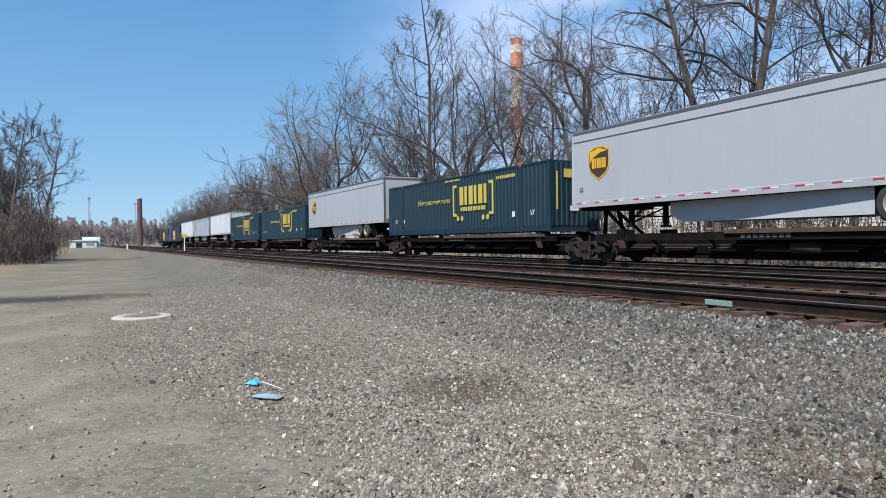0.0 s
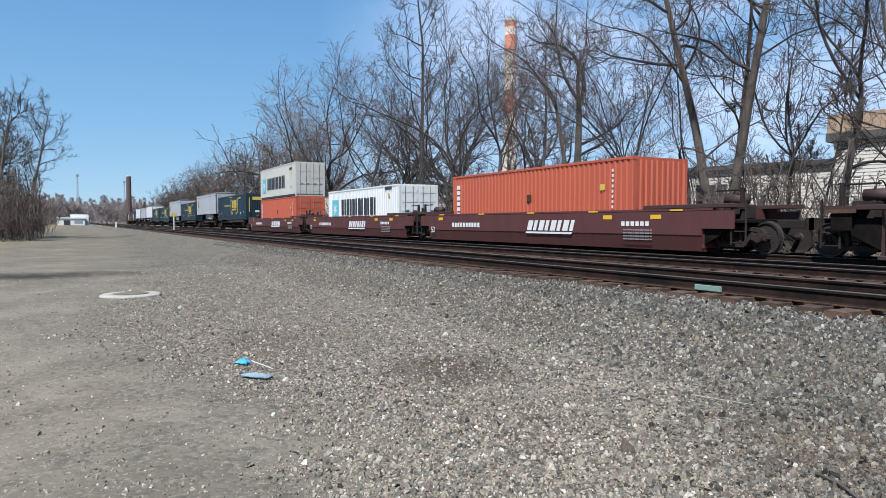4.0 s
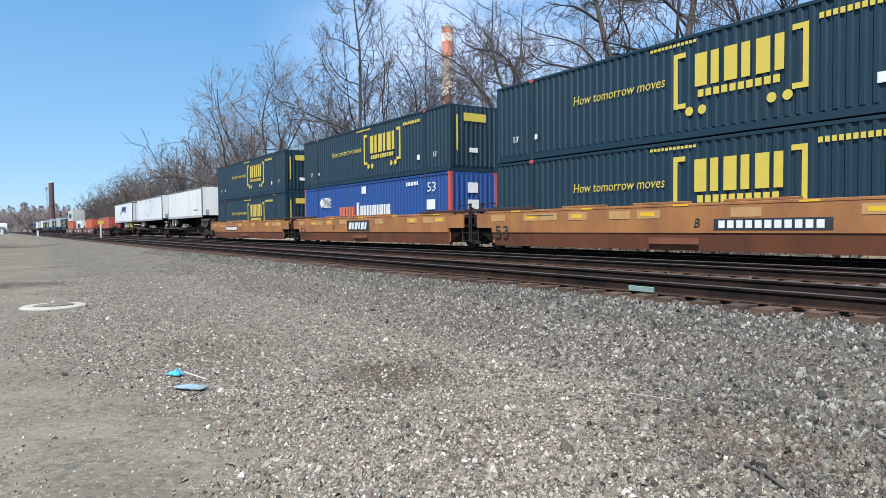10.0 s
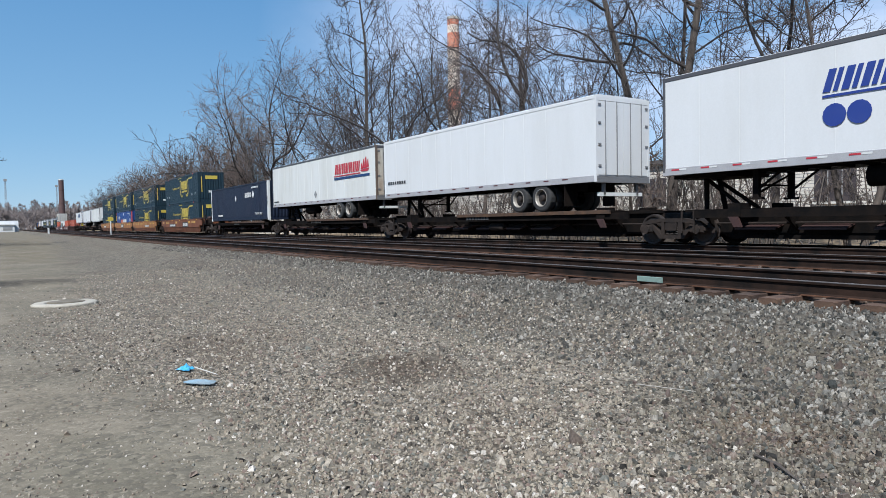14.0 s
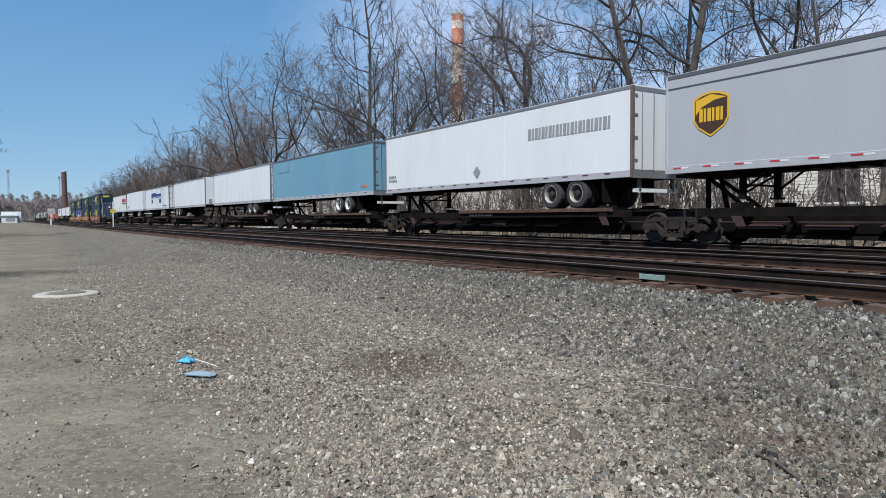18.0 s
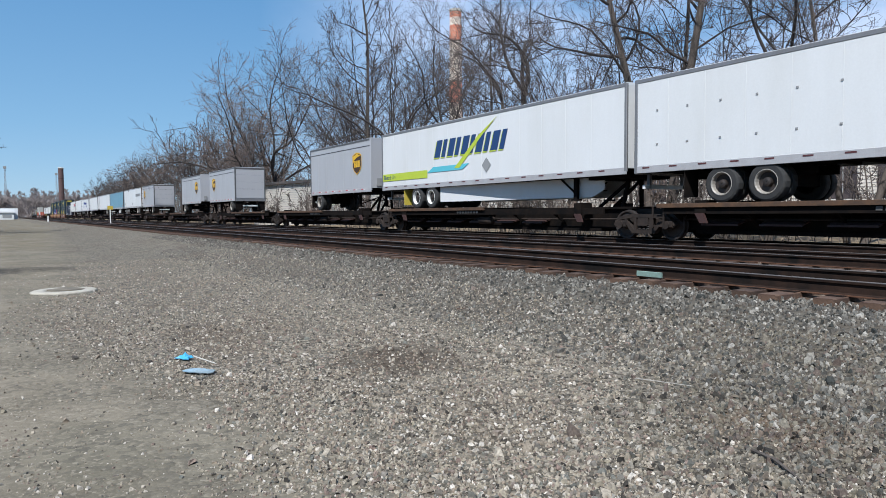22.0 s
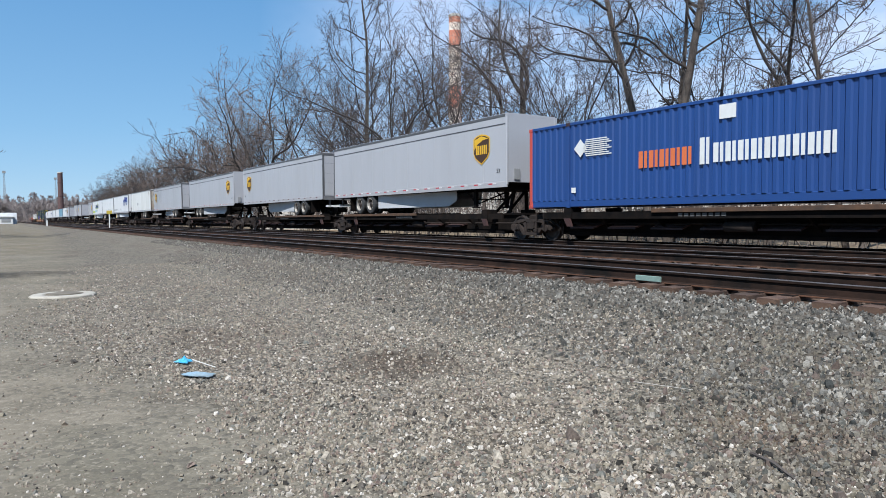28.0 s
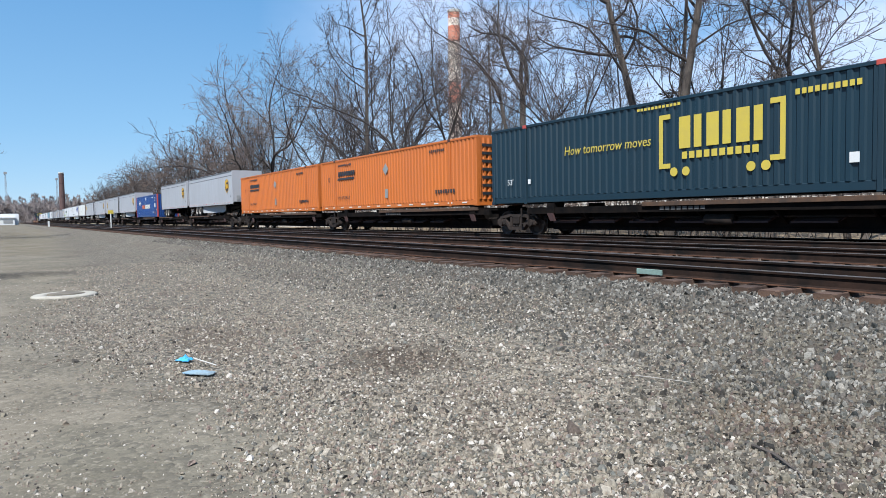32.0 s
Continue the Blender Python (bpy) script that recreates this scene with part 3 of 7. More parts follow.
    litter_brown = mix(rng(noise_tex(2.5, 7, 0.7), 0.35, 0.7), (0.165, 0.12, 0.076), (0.297, 0.23, 0.151))
    lot = mix(rng(sep.outputs[1], 19.6, 20.6), lot, litter_brown)
    grass = mix(rng(noise_tex(1.2, 8, 0.7), 0.35, 0.7), (0.3, 0.225, 0.14), (0.19, 0.155, 0.09))
    side = math_node("ADD", sep.outputs[1], math_node("MULTIPLY", math_node("SUBTRACT", noise_tex(0.12, 5), 0.5), 6.0))
    lot = mix(rng(side, -5.2, -3.6, 1, 0), lot, grass)
    # wet mud standing across the lot
    lot = mix(spot(-23.4, -1.9, 1.9, 4.2), lot, (0.02, 0.017, 0.014))
    # olive winter grass creeping over the far lot
    far = math_node("MULTIPLY", rng(sep.outputs[0], -14, -45, 0, 1), rng(edge, 2.4, 0.6, 0, 1))
    moss = math_node("MULTIPLY", far, rng(noise_tex(0.35, 8, 0.7), 0.44, 0.6, 0, 0.75))
    lot = mix(moss, lot, mix(rng(noise_tex(3.0, 5), 0.35, 0.65), (0.12, 0.105, 0.06), (0.17, 0.13, 0.082)))
    whole = n.new("ShaderNodeMixRGB")
    whole.blend_type = "MULTIPLY"
    whole.inputs[0].default_value, whole.inputs[2].default_value = 1.0, (0.805, 0.805, 0.815, 1)
    l.new(lot, whole.inputs[1])
    l.new(whole.outputs[0], b.inputs["Base Color"])
    hgt = math_node("ADD", math_node("MULTIPLY", v1.outputs["Distance"], -1.0), math_node("MULTIPLY", v2.outputs["Distance"], -0.5))
    bp = n.new("ShaderNodeBump")
    bp.inputs["Strength"].default_value, bp.inputs["Distance"].default_value = 0.6, 0.03
    l.new(math_node("MULTIPLY", hgt, rng(edge, 0.3, 2.3, 0.12, 1.0)), bp.inputs["Height"])
    l.new(bp.outputs[0], b.inputs["Normal"])
    return m


def build_ground():
    xs = np.concatenate([-np.geomspace(4600, 60, 26), np.arange(-56, 14, 0.5), np.geomspace(16, 4600, 26)])
    ys = np.concatenate([-np.geomspace(4600, 8, 22), np.arange(-7, 24, 0.35), np.geomspace(24.5, 4600, 26)])
    gx, gy = np.meshgrid(xs, ys)
    gz = ground_height(gx, gy)
    w = len(xs)
    me = bpy.data.meshes.new("ground")
    faces = [(j * w + i, j * w + i + 1, (j + 1) * w + i + 1, (j + 1) * w + i) for j in range(len(ys) - 1) for i in range(w - 1)]
    me.from_pydata(np.stack([gx, gy, gz], -1).reshape(-1, 3).tolist(), [], faces)
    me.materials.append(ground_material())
    me.polygons.foreach_set("use_smooth", [True] * len(me.polygons))
    tagged(new("ground", me), "grey gravel and packed dirt lot beside the tracks", "ground", "", "structure")


build_ground()


def stone_material(name, cols):
    m = bpy.data.materials.new(name)
    m.use_nodes = True
    n, l = m.node_tree.nodes, m.node_tree.links
    b = n["Principled BSDF"]
    b.inputs["Roughness"].default_value, b.inputs["Specular IOR Level"].default_value = 0.85, 0.25
    geo, ramp, co, ns, hs = n.new("ShaderNodeNewGeometry"), n.new("ShaderNodeValToRGB"), n.new("ShaderNodeTexCoord"), n.new("ShaderNodeTexNoise"), n.new("ShaderNodeHueSaturation")
    els = ramp.color_ramp.elements
    cols = [(c[0] * 0.83, c[1] * 0.82, c[2] * 0.85) for c in cols]
    els[0].color, els[1].color = (*cols[0], 1), (*cols[-1], 1)
    for i, c in enumerate(cols[1:-1]):
        e = els.new((i + 1) / (len(cols) - 1))
        e.color = (*c, 1)
    l.new(geo.outputs["Random Per Island"], ramp.inputs[0])
    ns.inputs["Scale"].default_value, ns.inputs["Detail"].default_value = 60, 4
    l.new(co.outputs["Object"], ns.inputs["Vector"])
    mr = n.new("ShaderNodeMapRange")
    mr.inputs["From Min"].default_value, mr.inputs["From Max"].default_value, mr.inputs["To Min"].default_value, mr.inputs["To Max"].default_value = 0.3, 0.7, 0.66, 1.3
    l.new(ns.outputs[0], mr.inputs["Value"])
    l.new(mr.outputs[0], hs.inputs["Value"])
    l.new(ramp.outputs[0], hs.inputs["Color"])
    l.new(hs.outputs[0], b.inputs["Base Color"])
    return m


def scatter_stones(name, label, pts, sizes, mat, seed, flat=0.6, lift=0.0):
    """One mesh of many small angular stones lying on the ground."""
    rng = np.random.default_rng(seed)
    ico = np.array([(x, y, z) for z in (-1, 1) for y in (-1, 1) for x in (-1, 1)]) * 0.72
    tri = np.array([(0, 2, 3), (0, 3, 1), (4, 5, 7), (4, 7, 6), (0, 1, 5), (0, 5, 4), (2, 6, 7), (2, 7, 3), (0, 4, 6), (0, 6, 2), (1, 3, 7), (1, 7, 5)])
    n = len(pts)
    k = rng.uniform(0.45, 1.3, (n, 8, 3)) * ico[None]
    # the top is narrower than the foot, so that slanting facets catch the light
    k[:, 4:, :2] *= rng.uniform(0.3, 0.85, (n, 1, 1))
    k = k * rng.uniform(0.7, 1.35, (n, 1, 3)) * np.array([1, 1, flat])
    a = rng.uniform(0, 2 * np.pi, n)
    c, s = np.cos(a)[:, None], np.sin(a)[:, None]
    tx, ty = rng.normal(0, 0.4, (2, n, 1))
    x, y, z = k[..., 0] * c - k[..., 1] * s, k[..., 0] * s + k[..., 1] * c, k[..., 2]
    z = z + x * tx + y * ty
    v = np.stack([x, y, z], -1) * sizes[:, None, None]
    base = ground_height(pts[:, 0], pts[:, 1]) + sizes * 0.22 + lift
    v += np.concatenate([pts, base[:, None]], 1)[:, None, :]
    f = tri[None] + (np.arange(n) * 8)[:, None, None]
    me = bpy.data.meshes.new(name)
    me.vertices.add(n * 8)
    me.vertices.foreach_set("co", v.ravel())
    me.loops.add(n * 36)
    me.loops.foreach_set("vertex_index", f.ravel())
    me.polygons.add(n * 12)
    me.polygons.foreach_set("loop_start", np.arange(0, n * 36, 3))
    me.polygons.foreach_set("use_smooth", np.zeros(n * 12, bool))
    me.update(calc_edges=True)
    me.materials.append(mat)
    tagged(new(name, me), label, "gravel", "", "stuff")


GREYS = [(0.035, 0.031, 0.026), (0.115, 0.099, 0.078), (0.15, 0.15, 0.125), (0.2, 0.145, 0.115), (0.2, 0.171, 0.126), (0.235, 0.188, 0.135), (0.271, 0.236, 0.18), (0.319, 0.279, 0.212), (0.248, 0.214, 0.152), (0.36, 0.318, 0.25), (0.52, 0.475, 0.4)]
BALLAST = [(0.035, 0.037, 0.032), (0.07, 0.065, 0.055), (0.1, 0.093, 0.079), (0.14, 0.131, 0.11), (0.11, 0.088, 0.067), (0.175, 0.164, 0.136), (0.24, 0.222, 0.182), (0.38, 0.353, 0.3)]
stone_rng = np.random.default_rng(11)


def fan(n, r0, r1, power, y0, y1):
    """Random places in front of the lot's near corner, thinning out with distance."""
    r = r0 + (r1 - r0) * stone_rng.random(n) ** power
    a = np.radians(stone_rng.uniform(108, 188, n))
    p = np.stack([r * np.cos(a), r * np.sin(a)], 1)
    return p[(p[:, 1] > y0) & (p[:, 1] < y1)]


def plot(n, x0, x1, y0, y1, power=1.0):
    """Random places in a stretch, thinning out away from the lot's near corner."""
    u = stone_rng.random(n) ** power
    return np.stack([x1 + (x0 - x1) * u, stone_rng.uniform(y0, y1, n)], 1)


P1 = fan(165000, 3.7, 26, 1.3, -1.0, 6.7)
patch = ((P1[:, 0] + 6.3) / 0.9) ** 2 + ((P1[:, 1] - 3.5) / 0.75) ** 2
keep = (patch > stone_rng.uniform(-0.6, 1.4, len(P1))) & (stone_rng.random(len(P1)) < np.clip((P1[:, 1] - np.interp(P1[:, 0], [-44, -23, -15.6, -12.5, -10.8, -8.6, -7, -4], [2.9, 1.5, 0.8, 0.05, -0.1, 0.6, 1.05, 1.4]) + 0.25 + 0.3 * np.sin(P1[:, 0] * 1.9) * np.sin(P1[:, 0] * 3.7 + 1)) / 0.8, 0.04, 1))
P1 = P1[keep]
# lighter stones towards the lot, darker grey-green ones towards the track
dark = P1[:, 1] + 0.35 * np.sin(P1[:, 0] * 1.7 + 0.6) + stone_rng.normal(0, 0.55, len(P1)) > np.interp(P1[:, 0], [-9, -8, -5.5, -3.5, -2, 0], [12, 8.3, 6.6, 4.5, 3.6, 3.2])
scatter_stones("gravel", "loose pale grey gravel of mixed small stones on the lot", P1[~dark], stone_rng.lognormal(-4.5, 0.4, (~dark).sum()), stone_material("mixed_grey_stone", [tuple(v * 1.12 for v in c) for c in GREYS]), 5, 0.75)
scatter_stones("gravel", "loose dark grey-green gravel of broken stones", P1[dark], stone_rng.lognormal(-4.3, 0.42, dark.sum()), stone_material("dark_grey_green_stone", [(c[0] * 0.66, c[1] * 0.67, c[2] * 0.67) for c in GREYS]), 15, 0.95)
P2 = np.concatenate([fan(60000, 5.5, 30, 1.3, 5.0, 8.3), plot(9000, -40, 2, 6.6, 8.2, 1.2)])
scatter_stones("ballast", "coarse grey track ballast along the tie ends", P2, stone_rng.lognormal(-3.93, 0.3, len(P2)), stone_material("grey_green_ballast_stone", BALLAST), 6, 0.95)
P6 = plot(3200, -34, 1, 7.5, 8.15, 1.3)
scatter_stones("ballast", "ballast heaped between the tie ends", P6, stone_rng.lognormal(-3.95, 0.22, len(P6)), bpy.data.materials["grey_green_ballast_stone"], 16, 0.9, 0.02)
P5 = np.concatenate([np.stack([stone_rng.normal(cx, rx, n), stone_rng.normal(cy, ry, n)], 1) for cx, cy, rx, ry, n in ((-6.3, 3.5, 0.55, 0.4, 500), (-2.6, 4.55, 0.35, 0.22, 700), (-9.0, 2.6, 0.8, 0.35, 200))])
scatter_stones("gravel", "reddish brown soil crumbs and small stones on the gravel", P5, stone_rng.lognormal(-4.35, 0.4, len(P5)), stone_material("reddish_brown_crumb", [(0.05, 0.04, 0.031), (0.1, 0.075, 0.056), (0.15, 0.115, 0.085), (0.21, 0.165, 0.12), (0.13, 0.1, 0.075), (0.3, 0.25, 0.19)]), 9)
P3 = fan(120000, 3.9, 22, 1.25, -3.4, 2.0)
# thin cover of small stones on the dirt, worn away in a few sandy patches
bare_spots = np.minimum.reduce([((P3[:, 0] - cx) / rx) ** 2 + ((P3[:, 1] - cy) / ry) ** 2 for cx, cy, rx, ry in
                                ((-5.3, 0.9, 1.5, 0.75), (-7.3, 0.1, 1.4, 0.6), (-10.6, -0.6, 2.0, 0.5), (-14.0, -1.6, 3.0, 0.9), (-4.3, -0.3, 1.0, 0.4))])
wave = 0.5 + 0.25 * np.sin(P3[:, 0] * 2.3 + np.sin(P3[:, 1] * 3.1)) + 0.25 * np.sin(P3[:, 1] * 4.3 + P3[:, 0] * 0.9)
P3 = P3[stone_rng.random(len(P3)) < np.clip(0.12 + 0.75 * wave * np.clip(bare_spots - 0.6, 0, 1), 0.03, 1)]
scatter_stones("pebbles", "scattered pebbles on packed dirt", P3, stone_rng.lognormal(-5.05, 0.42, len(P3)), stone_material("pale_pebble", GREYS[2:]), 7, 0.7)
P4 = np.concatenate([plot(5000, -45, 4, 8.6, 12.6, 1.4), plot(4500, -45, 4, 14.2, 16.8, 1.4)])
scatter_stones("ballast", "rust-stained ballast between the tracks", P4, stone_rng.lognormal(-3.3, 0.28, len(P4)), stone_material("rust_stained_stone", [(0.03, 0.023, 0.018), (0.08, 0.054, 0.04), (0.125, 0.09, 0.065), (0.15, 0.118, 0.092), (0.11, 0.065, 0.043), (0.23, 0.19, 0.15)]), 8, 0.75)


# ---- tracks ----
def rail_profile(y):
    """Outline of a rail, foot on the tie plate, head at RAIL_TOP."""
    t = 0.76
    return [(y - 0.076, t - 0.186), (y + 0.076, t - 0.186), (y + 0.07, t - 0.17), (y + 0.012, t - 0.15), (y + 0.009, t - 0.05), (y + 0.034, t - 0.038), (y + 0.036, t - 0.012),
            (y - 0.036, t - 0.012), (y - 0.034, t - 0.038), (y - 0.009, t - 0.05), (y - 0.012, t - 0.15), (y - 0.07, t - 0.17)]


tie_mesh = Geo().box(-0.115, 0.115, -1.3, 1.3, 0.4, 0.572, 0.012).mesh("tie", M["tie"])
plate_mesh = Geo().box(-0.1, 0.1, -0.19, 0.19, 0.571, 0.585, 0.004).mesh("tie_plate", M["rail"])
X0, X1 = -900.0, 720.0
tie_rng = random.Random(4)
for k, c in enumerate((9.2, 13.4, 17.58)):
    tr = tagged(thing("track", "railway track with dark rusty rails on worn timber ties", "track", "parallel tracks", pose(0, 0, 0)), kind="structure")
    for s in (-0.753, 0.753):
        # near-black web carries the head's shade in its colour; foot is lit rust-brown
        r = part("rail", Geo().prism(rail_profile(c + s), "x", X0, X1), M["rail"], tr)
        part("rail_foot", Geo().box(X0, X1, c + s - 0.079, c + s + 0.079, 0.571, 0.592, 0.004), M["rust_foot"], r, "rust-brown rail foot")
        part("rail_head", Geo().box(X0, X1, c + s - 0.033, c + s + 0.033, 0.746, 0.76, 0.005), M["rail_head"], r, "bright worn rail head")
    x = -28.0
    while x < 6.0:
        dy = tie_rng.uniform(-0.13, 0.13)
        o = part("tie", tie_mesh, M["tie"], tr, "", False, pose(x + tie_rng.uniform(-0.03, 0.03), c + dy, tie_rng.uniform(-0.008, 0.006), 0, 0, tie_rng.uniform(-1.6, 1.6)))
        if k == 0:
            for s in (-0.753, 0.753):
                part("tie_plate", plate_mesh, M["rail"], o, "", False, pose(0, s - dy, 0))
        x += 0.53
    g = Geo()
    for x in list(np.arange(-420, -28.2, 0.53)) + list(np.arange(6.2, 60, 0.53)):
        dx, dy = tie_rng.uniform(-0.04, 0.04), tie_rng.uniform(-0.06, 0.06)
        g.box(x + dx - 0.115, x + dx + 0.115, c - 1.3 + dy, c + 1.3 + dy, 0.4, 0.57)
    tagged(part("tie_run", g, M["tie"], tr), kind="stuff")
jb = thing("rail_joint_marker", "pale green painted plate at the foot of the rail", "plate", "", pose(0, 0, 0))
part("plate", Geo().box(-7.22, -6.74, 8.34, 8.365, 0.59, 0.675, 0.006), material("pale_green_paint", (0.22, 0.31, 0.27), 0.7, 0, (0.13, 0.16, 0.14), 0.4, 8, 40, 0.1), jb)

# ---- the train: loads ----
SIDE, WIDE = 16.28, 2.59          # near side of the loads, and their width
SPEED = 22.2                      # metres a second, towards -x
MOVING = []                       # (thing, place at 16 s)


def rolls(ob, x, y=SIDE, z=0.0):
    """Puts a thing of the train at its place (x at 16 s) and notes it for motions()."""
    ob.matrix_basis = pose(x, y, z)
    MOVING.append((ob, x, y, z))
    return ob


def mark(parent, name, x0, x1, z0, z1, mat, slant=0.0, y=-0.008, label=""):
    """A flat painted patch on the near side."""
    g = Geo().prism([(x0, z0), (x1, z0), (x1 + slant, z1), (x0 + slant, z1)], "y", y, y + 0.005)
    return part(name, g, mat, parent, label)


def dot(parent, name, x, z, r, mat, y=-0.008, label=""):
    n = 14
    g = Geo().prism([(x + r * math.cos(2 * math.pi * i / n), z + r * math.sin(2 * math.pi * i / n)) for i in range(n)], "y", y, y + 0.005)
    return part(name, g, mat, parent, label)


def diamond(parent, x, z, r, mat):
    g = Geo().prism([(x - r, z), (x, z - r), (x + r, z), (x, z + r)], "y", -0.008, -0.003)
    return part("placard", g, mat, parent)


def blocks(parent, x0, x1, z0, z1, n, mat, slant=0.0, gap=0.16, y=-0.008, name="lettering_bar"):
    """Plain upright bars of letter size and colour: a broad and a narrow one for each of n places on a large sign, one on a small sign."""
    w, h = (x1 - x0) / n, z1 - z0
    k = slant * h
    for i in range(n):
        spans = ((0.0, 0.42), (0.55, 0.82)) if h > 0.3 else ((0.0, 1 - gap),)
        for u, v in spans:
            a, b = x0 + (i + u) * w, x0 + (i + v) * w
            part(name, Geo().prism([(a, z0), (b, z0), (b + k, z1), (a + k, z1)], "y", y, y + 0.005), mat, parent)


def words(parent, body, x, z, height, mat, width=None, shear=0.0, y=-0.006, name="lettering"):
    return part(name, lettering(body, height, mat, width, 0.004, shear), mat, parent, "", False, pose(x, y, z))


def bars(parent, x0, x1, z0, z1, n, mat, y=-0.008):
    """Unreadable small writing: a row of short bars."""
    g = Geo()
    w = (x1 - x0) / n
    for i in range(n):
        g.prism([(x0 + i * w, z0), (x0 + (i + 0.7) * w, z0), (x0 + (i + 0.7) * w, z1), (x0 + i * w, z1)], "y", y, y + 0.005)
    tagged(part("small_writing", g, mat, parent), kind="stuff")


def ribbed(length, z0, z1, pitch, depth, flat=0.36):
    """A corrugated sheet in the x-z plane; its outer faces lie at y=0, its grooves at y=depth, and a backing closes it."""
    n = max(2, round(length / pitch))
    p = length / n
    prof = []
    for i in range(n):
        a = i * p
        prof += [(a, 0), (a + p * flat, 0), (a + p * 0.5, depth), (a + p * (0.5 + flat), depth)]
    prof += [(length, 0), (length, depth + 0.012), (0, depth + 0.012)]
    g = Geo()
    m = len(prof)
    g.add([(x, y, z0) for x, y in prof] + [(x, y, z1) for x, y in prof], [(i, (i + 1) % m, (i + 1) % m + m, i + m) for i in range(m)])
    return g


def turned(g, fn):
    h = Geo()
    h.v, h.f = [fn(*v) for v in g.v], g.f
    return h


def container(length, high, mat, label, lift_posts=True, post_mat=None, doors=False, pitch=0.29, rail=0.2, end_mat=None):
    """A ribbed steel box: x from its leading end, y from its near side, z from its base."""
    t = thing("shipping_container", label, "container", "containers on the train")
    pm = post_mat or mat
    lo, top = rail + 0.06, high - 0.1
    depth = 0.045
    inner = length - 0.3
    side = ribbed(inner, lo, top, pitch, depth)
    part("side_panel", turned(side, lambda x, y, z: (x + 0.15, y + 0.012, z)), mat, t)
    part("side_panel", turned(side, lambda x, y, z: (x + 0.15, WIDE - y - 0.012, z)), mat, t)
    if doors:
        for y0 in (0.16, WIDE / 2 + 0.01):
            d = part("door", Geo().box(length - 0.05, length - 0.012, y0, y0 + WIDE / 2 - 0.17, lo, top), end_mat or mat, t)
            for dy in (0.28, 0.78):
                part("lock_rod", Geo().tube((length + 0.012, y0 + dy, lo), (length + 0.012, y0 + dy, top), 0.018, seg=6), M["steel"], d)
                part("rod_handle", Geo().box(length + 0.0, length + 0.035, y0 + dy - 0.02, y0 + dy + 0.22, 1.05, 1.1), M["steel"], d)
            g = Geo()
            for k in range(4):
                g.box(length - 0.013, length + 0.004, y0 + 0.06, y0 + WIDE / 2 - 0.23, lo + 0.25 + k * 0.55, lo + 0.45 + k * 0.55)
            part("door_ribs", g, end_mat or mat, d)
    else:
        e = ribbed(WIDE - 0.3, lo, top, 0.26, depth)
        part("end_panel", turned(e, lambda x, y, z: (length - y - 0.012, x + 0.15, z)), end_mat or mat, t)
    e = ribbed(WIDE - 0.3, lo, top, 0.26, depth)
    part("end_panel", turned(e, lambda x, y, z: (y + 0.012, x + 0.15, z)), mat, t)
    roof = ribbed(length - 0.2, 0.06, WIDE - 0.06, 0.4, 0.025)
    part("roof", turned(roof, lambda x, y, z: (x + 0.1, z, high - 0.02 - y)), mat, t)
    part("floor_frame", Geo().box(0.1, length - 0.1, 0.1, WIDE - 0.1, 0.06, rail), M["black"], t)
    for y in (0.0, WIDE - 0.08):
        part("top_rail", Geo().box(0.15, length - 0.15, y, y + 0.08, top, high, 0.012), mat, t)
        inset = 0.035 if y == 0 else -0.035
        # the grey box's rail is blackened for the shade between stacked boxes
        part("bottom_rail", Geo().box(0.15, length - 0.15, y + inset, y + inset + 0.08, 0.03, lo, 0.012), M["mark_black"] if mat is M["grey_box"] else mat, t)
    for x in (0.0, length - 0.16):
        part("end_rail", Geo().box(x, x + 0.1, 0.15, WIDE - 0.15, high - 0.12, high, 0.01), mat, t)
        part("end_rail", Geo().box(x, x + 0.1, 0.15, WIDE - 0.15, 0.0, lo, 0.01), mat, t)
        for y in (-0.004, WIDE - 0.156):
            part("corner_post", Geo().box(x, x + 0.16, y, y + 0.16, 0.12, high - 0.12, 0.02), pm, t)
            for z in (0.0, high - 0.12):
                part("corner_casting", Geo().box(x - 0.004, x + 0.17, y - 0.004, y + 0.165, z, z + 0.12, 0.012), pm, t)
    if lift_posts:
        for x in (1.95, length - 2.08):
            for y in (-0.006, WIDE - 0.11):
                part("lift_post", Geo().box(x, x + 0.13, y, y + 0.116, 0.0, high, 0.012), mat, t)
                part("lift_casting", Geo().box(x - 0.03, x + 0.16, y - 0.004, y + 0.12, high - 0.12, high + 0.004, 0.01), M["red_post"] if mat is M["teal"] else M["ribbed_brown"], t)
    return t


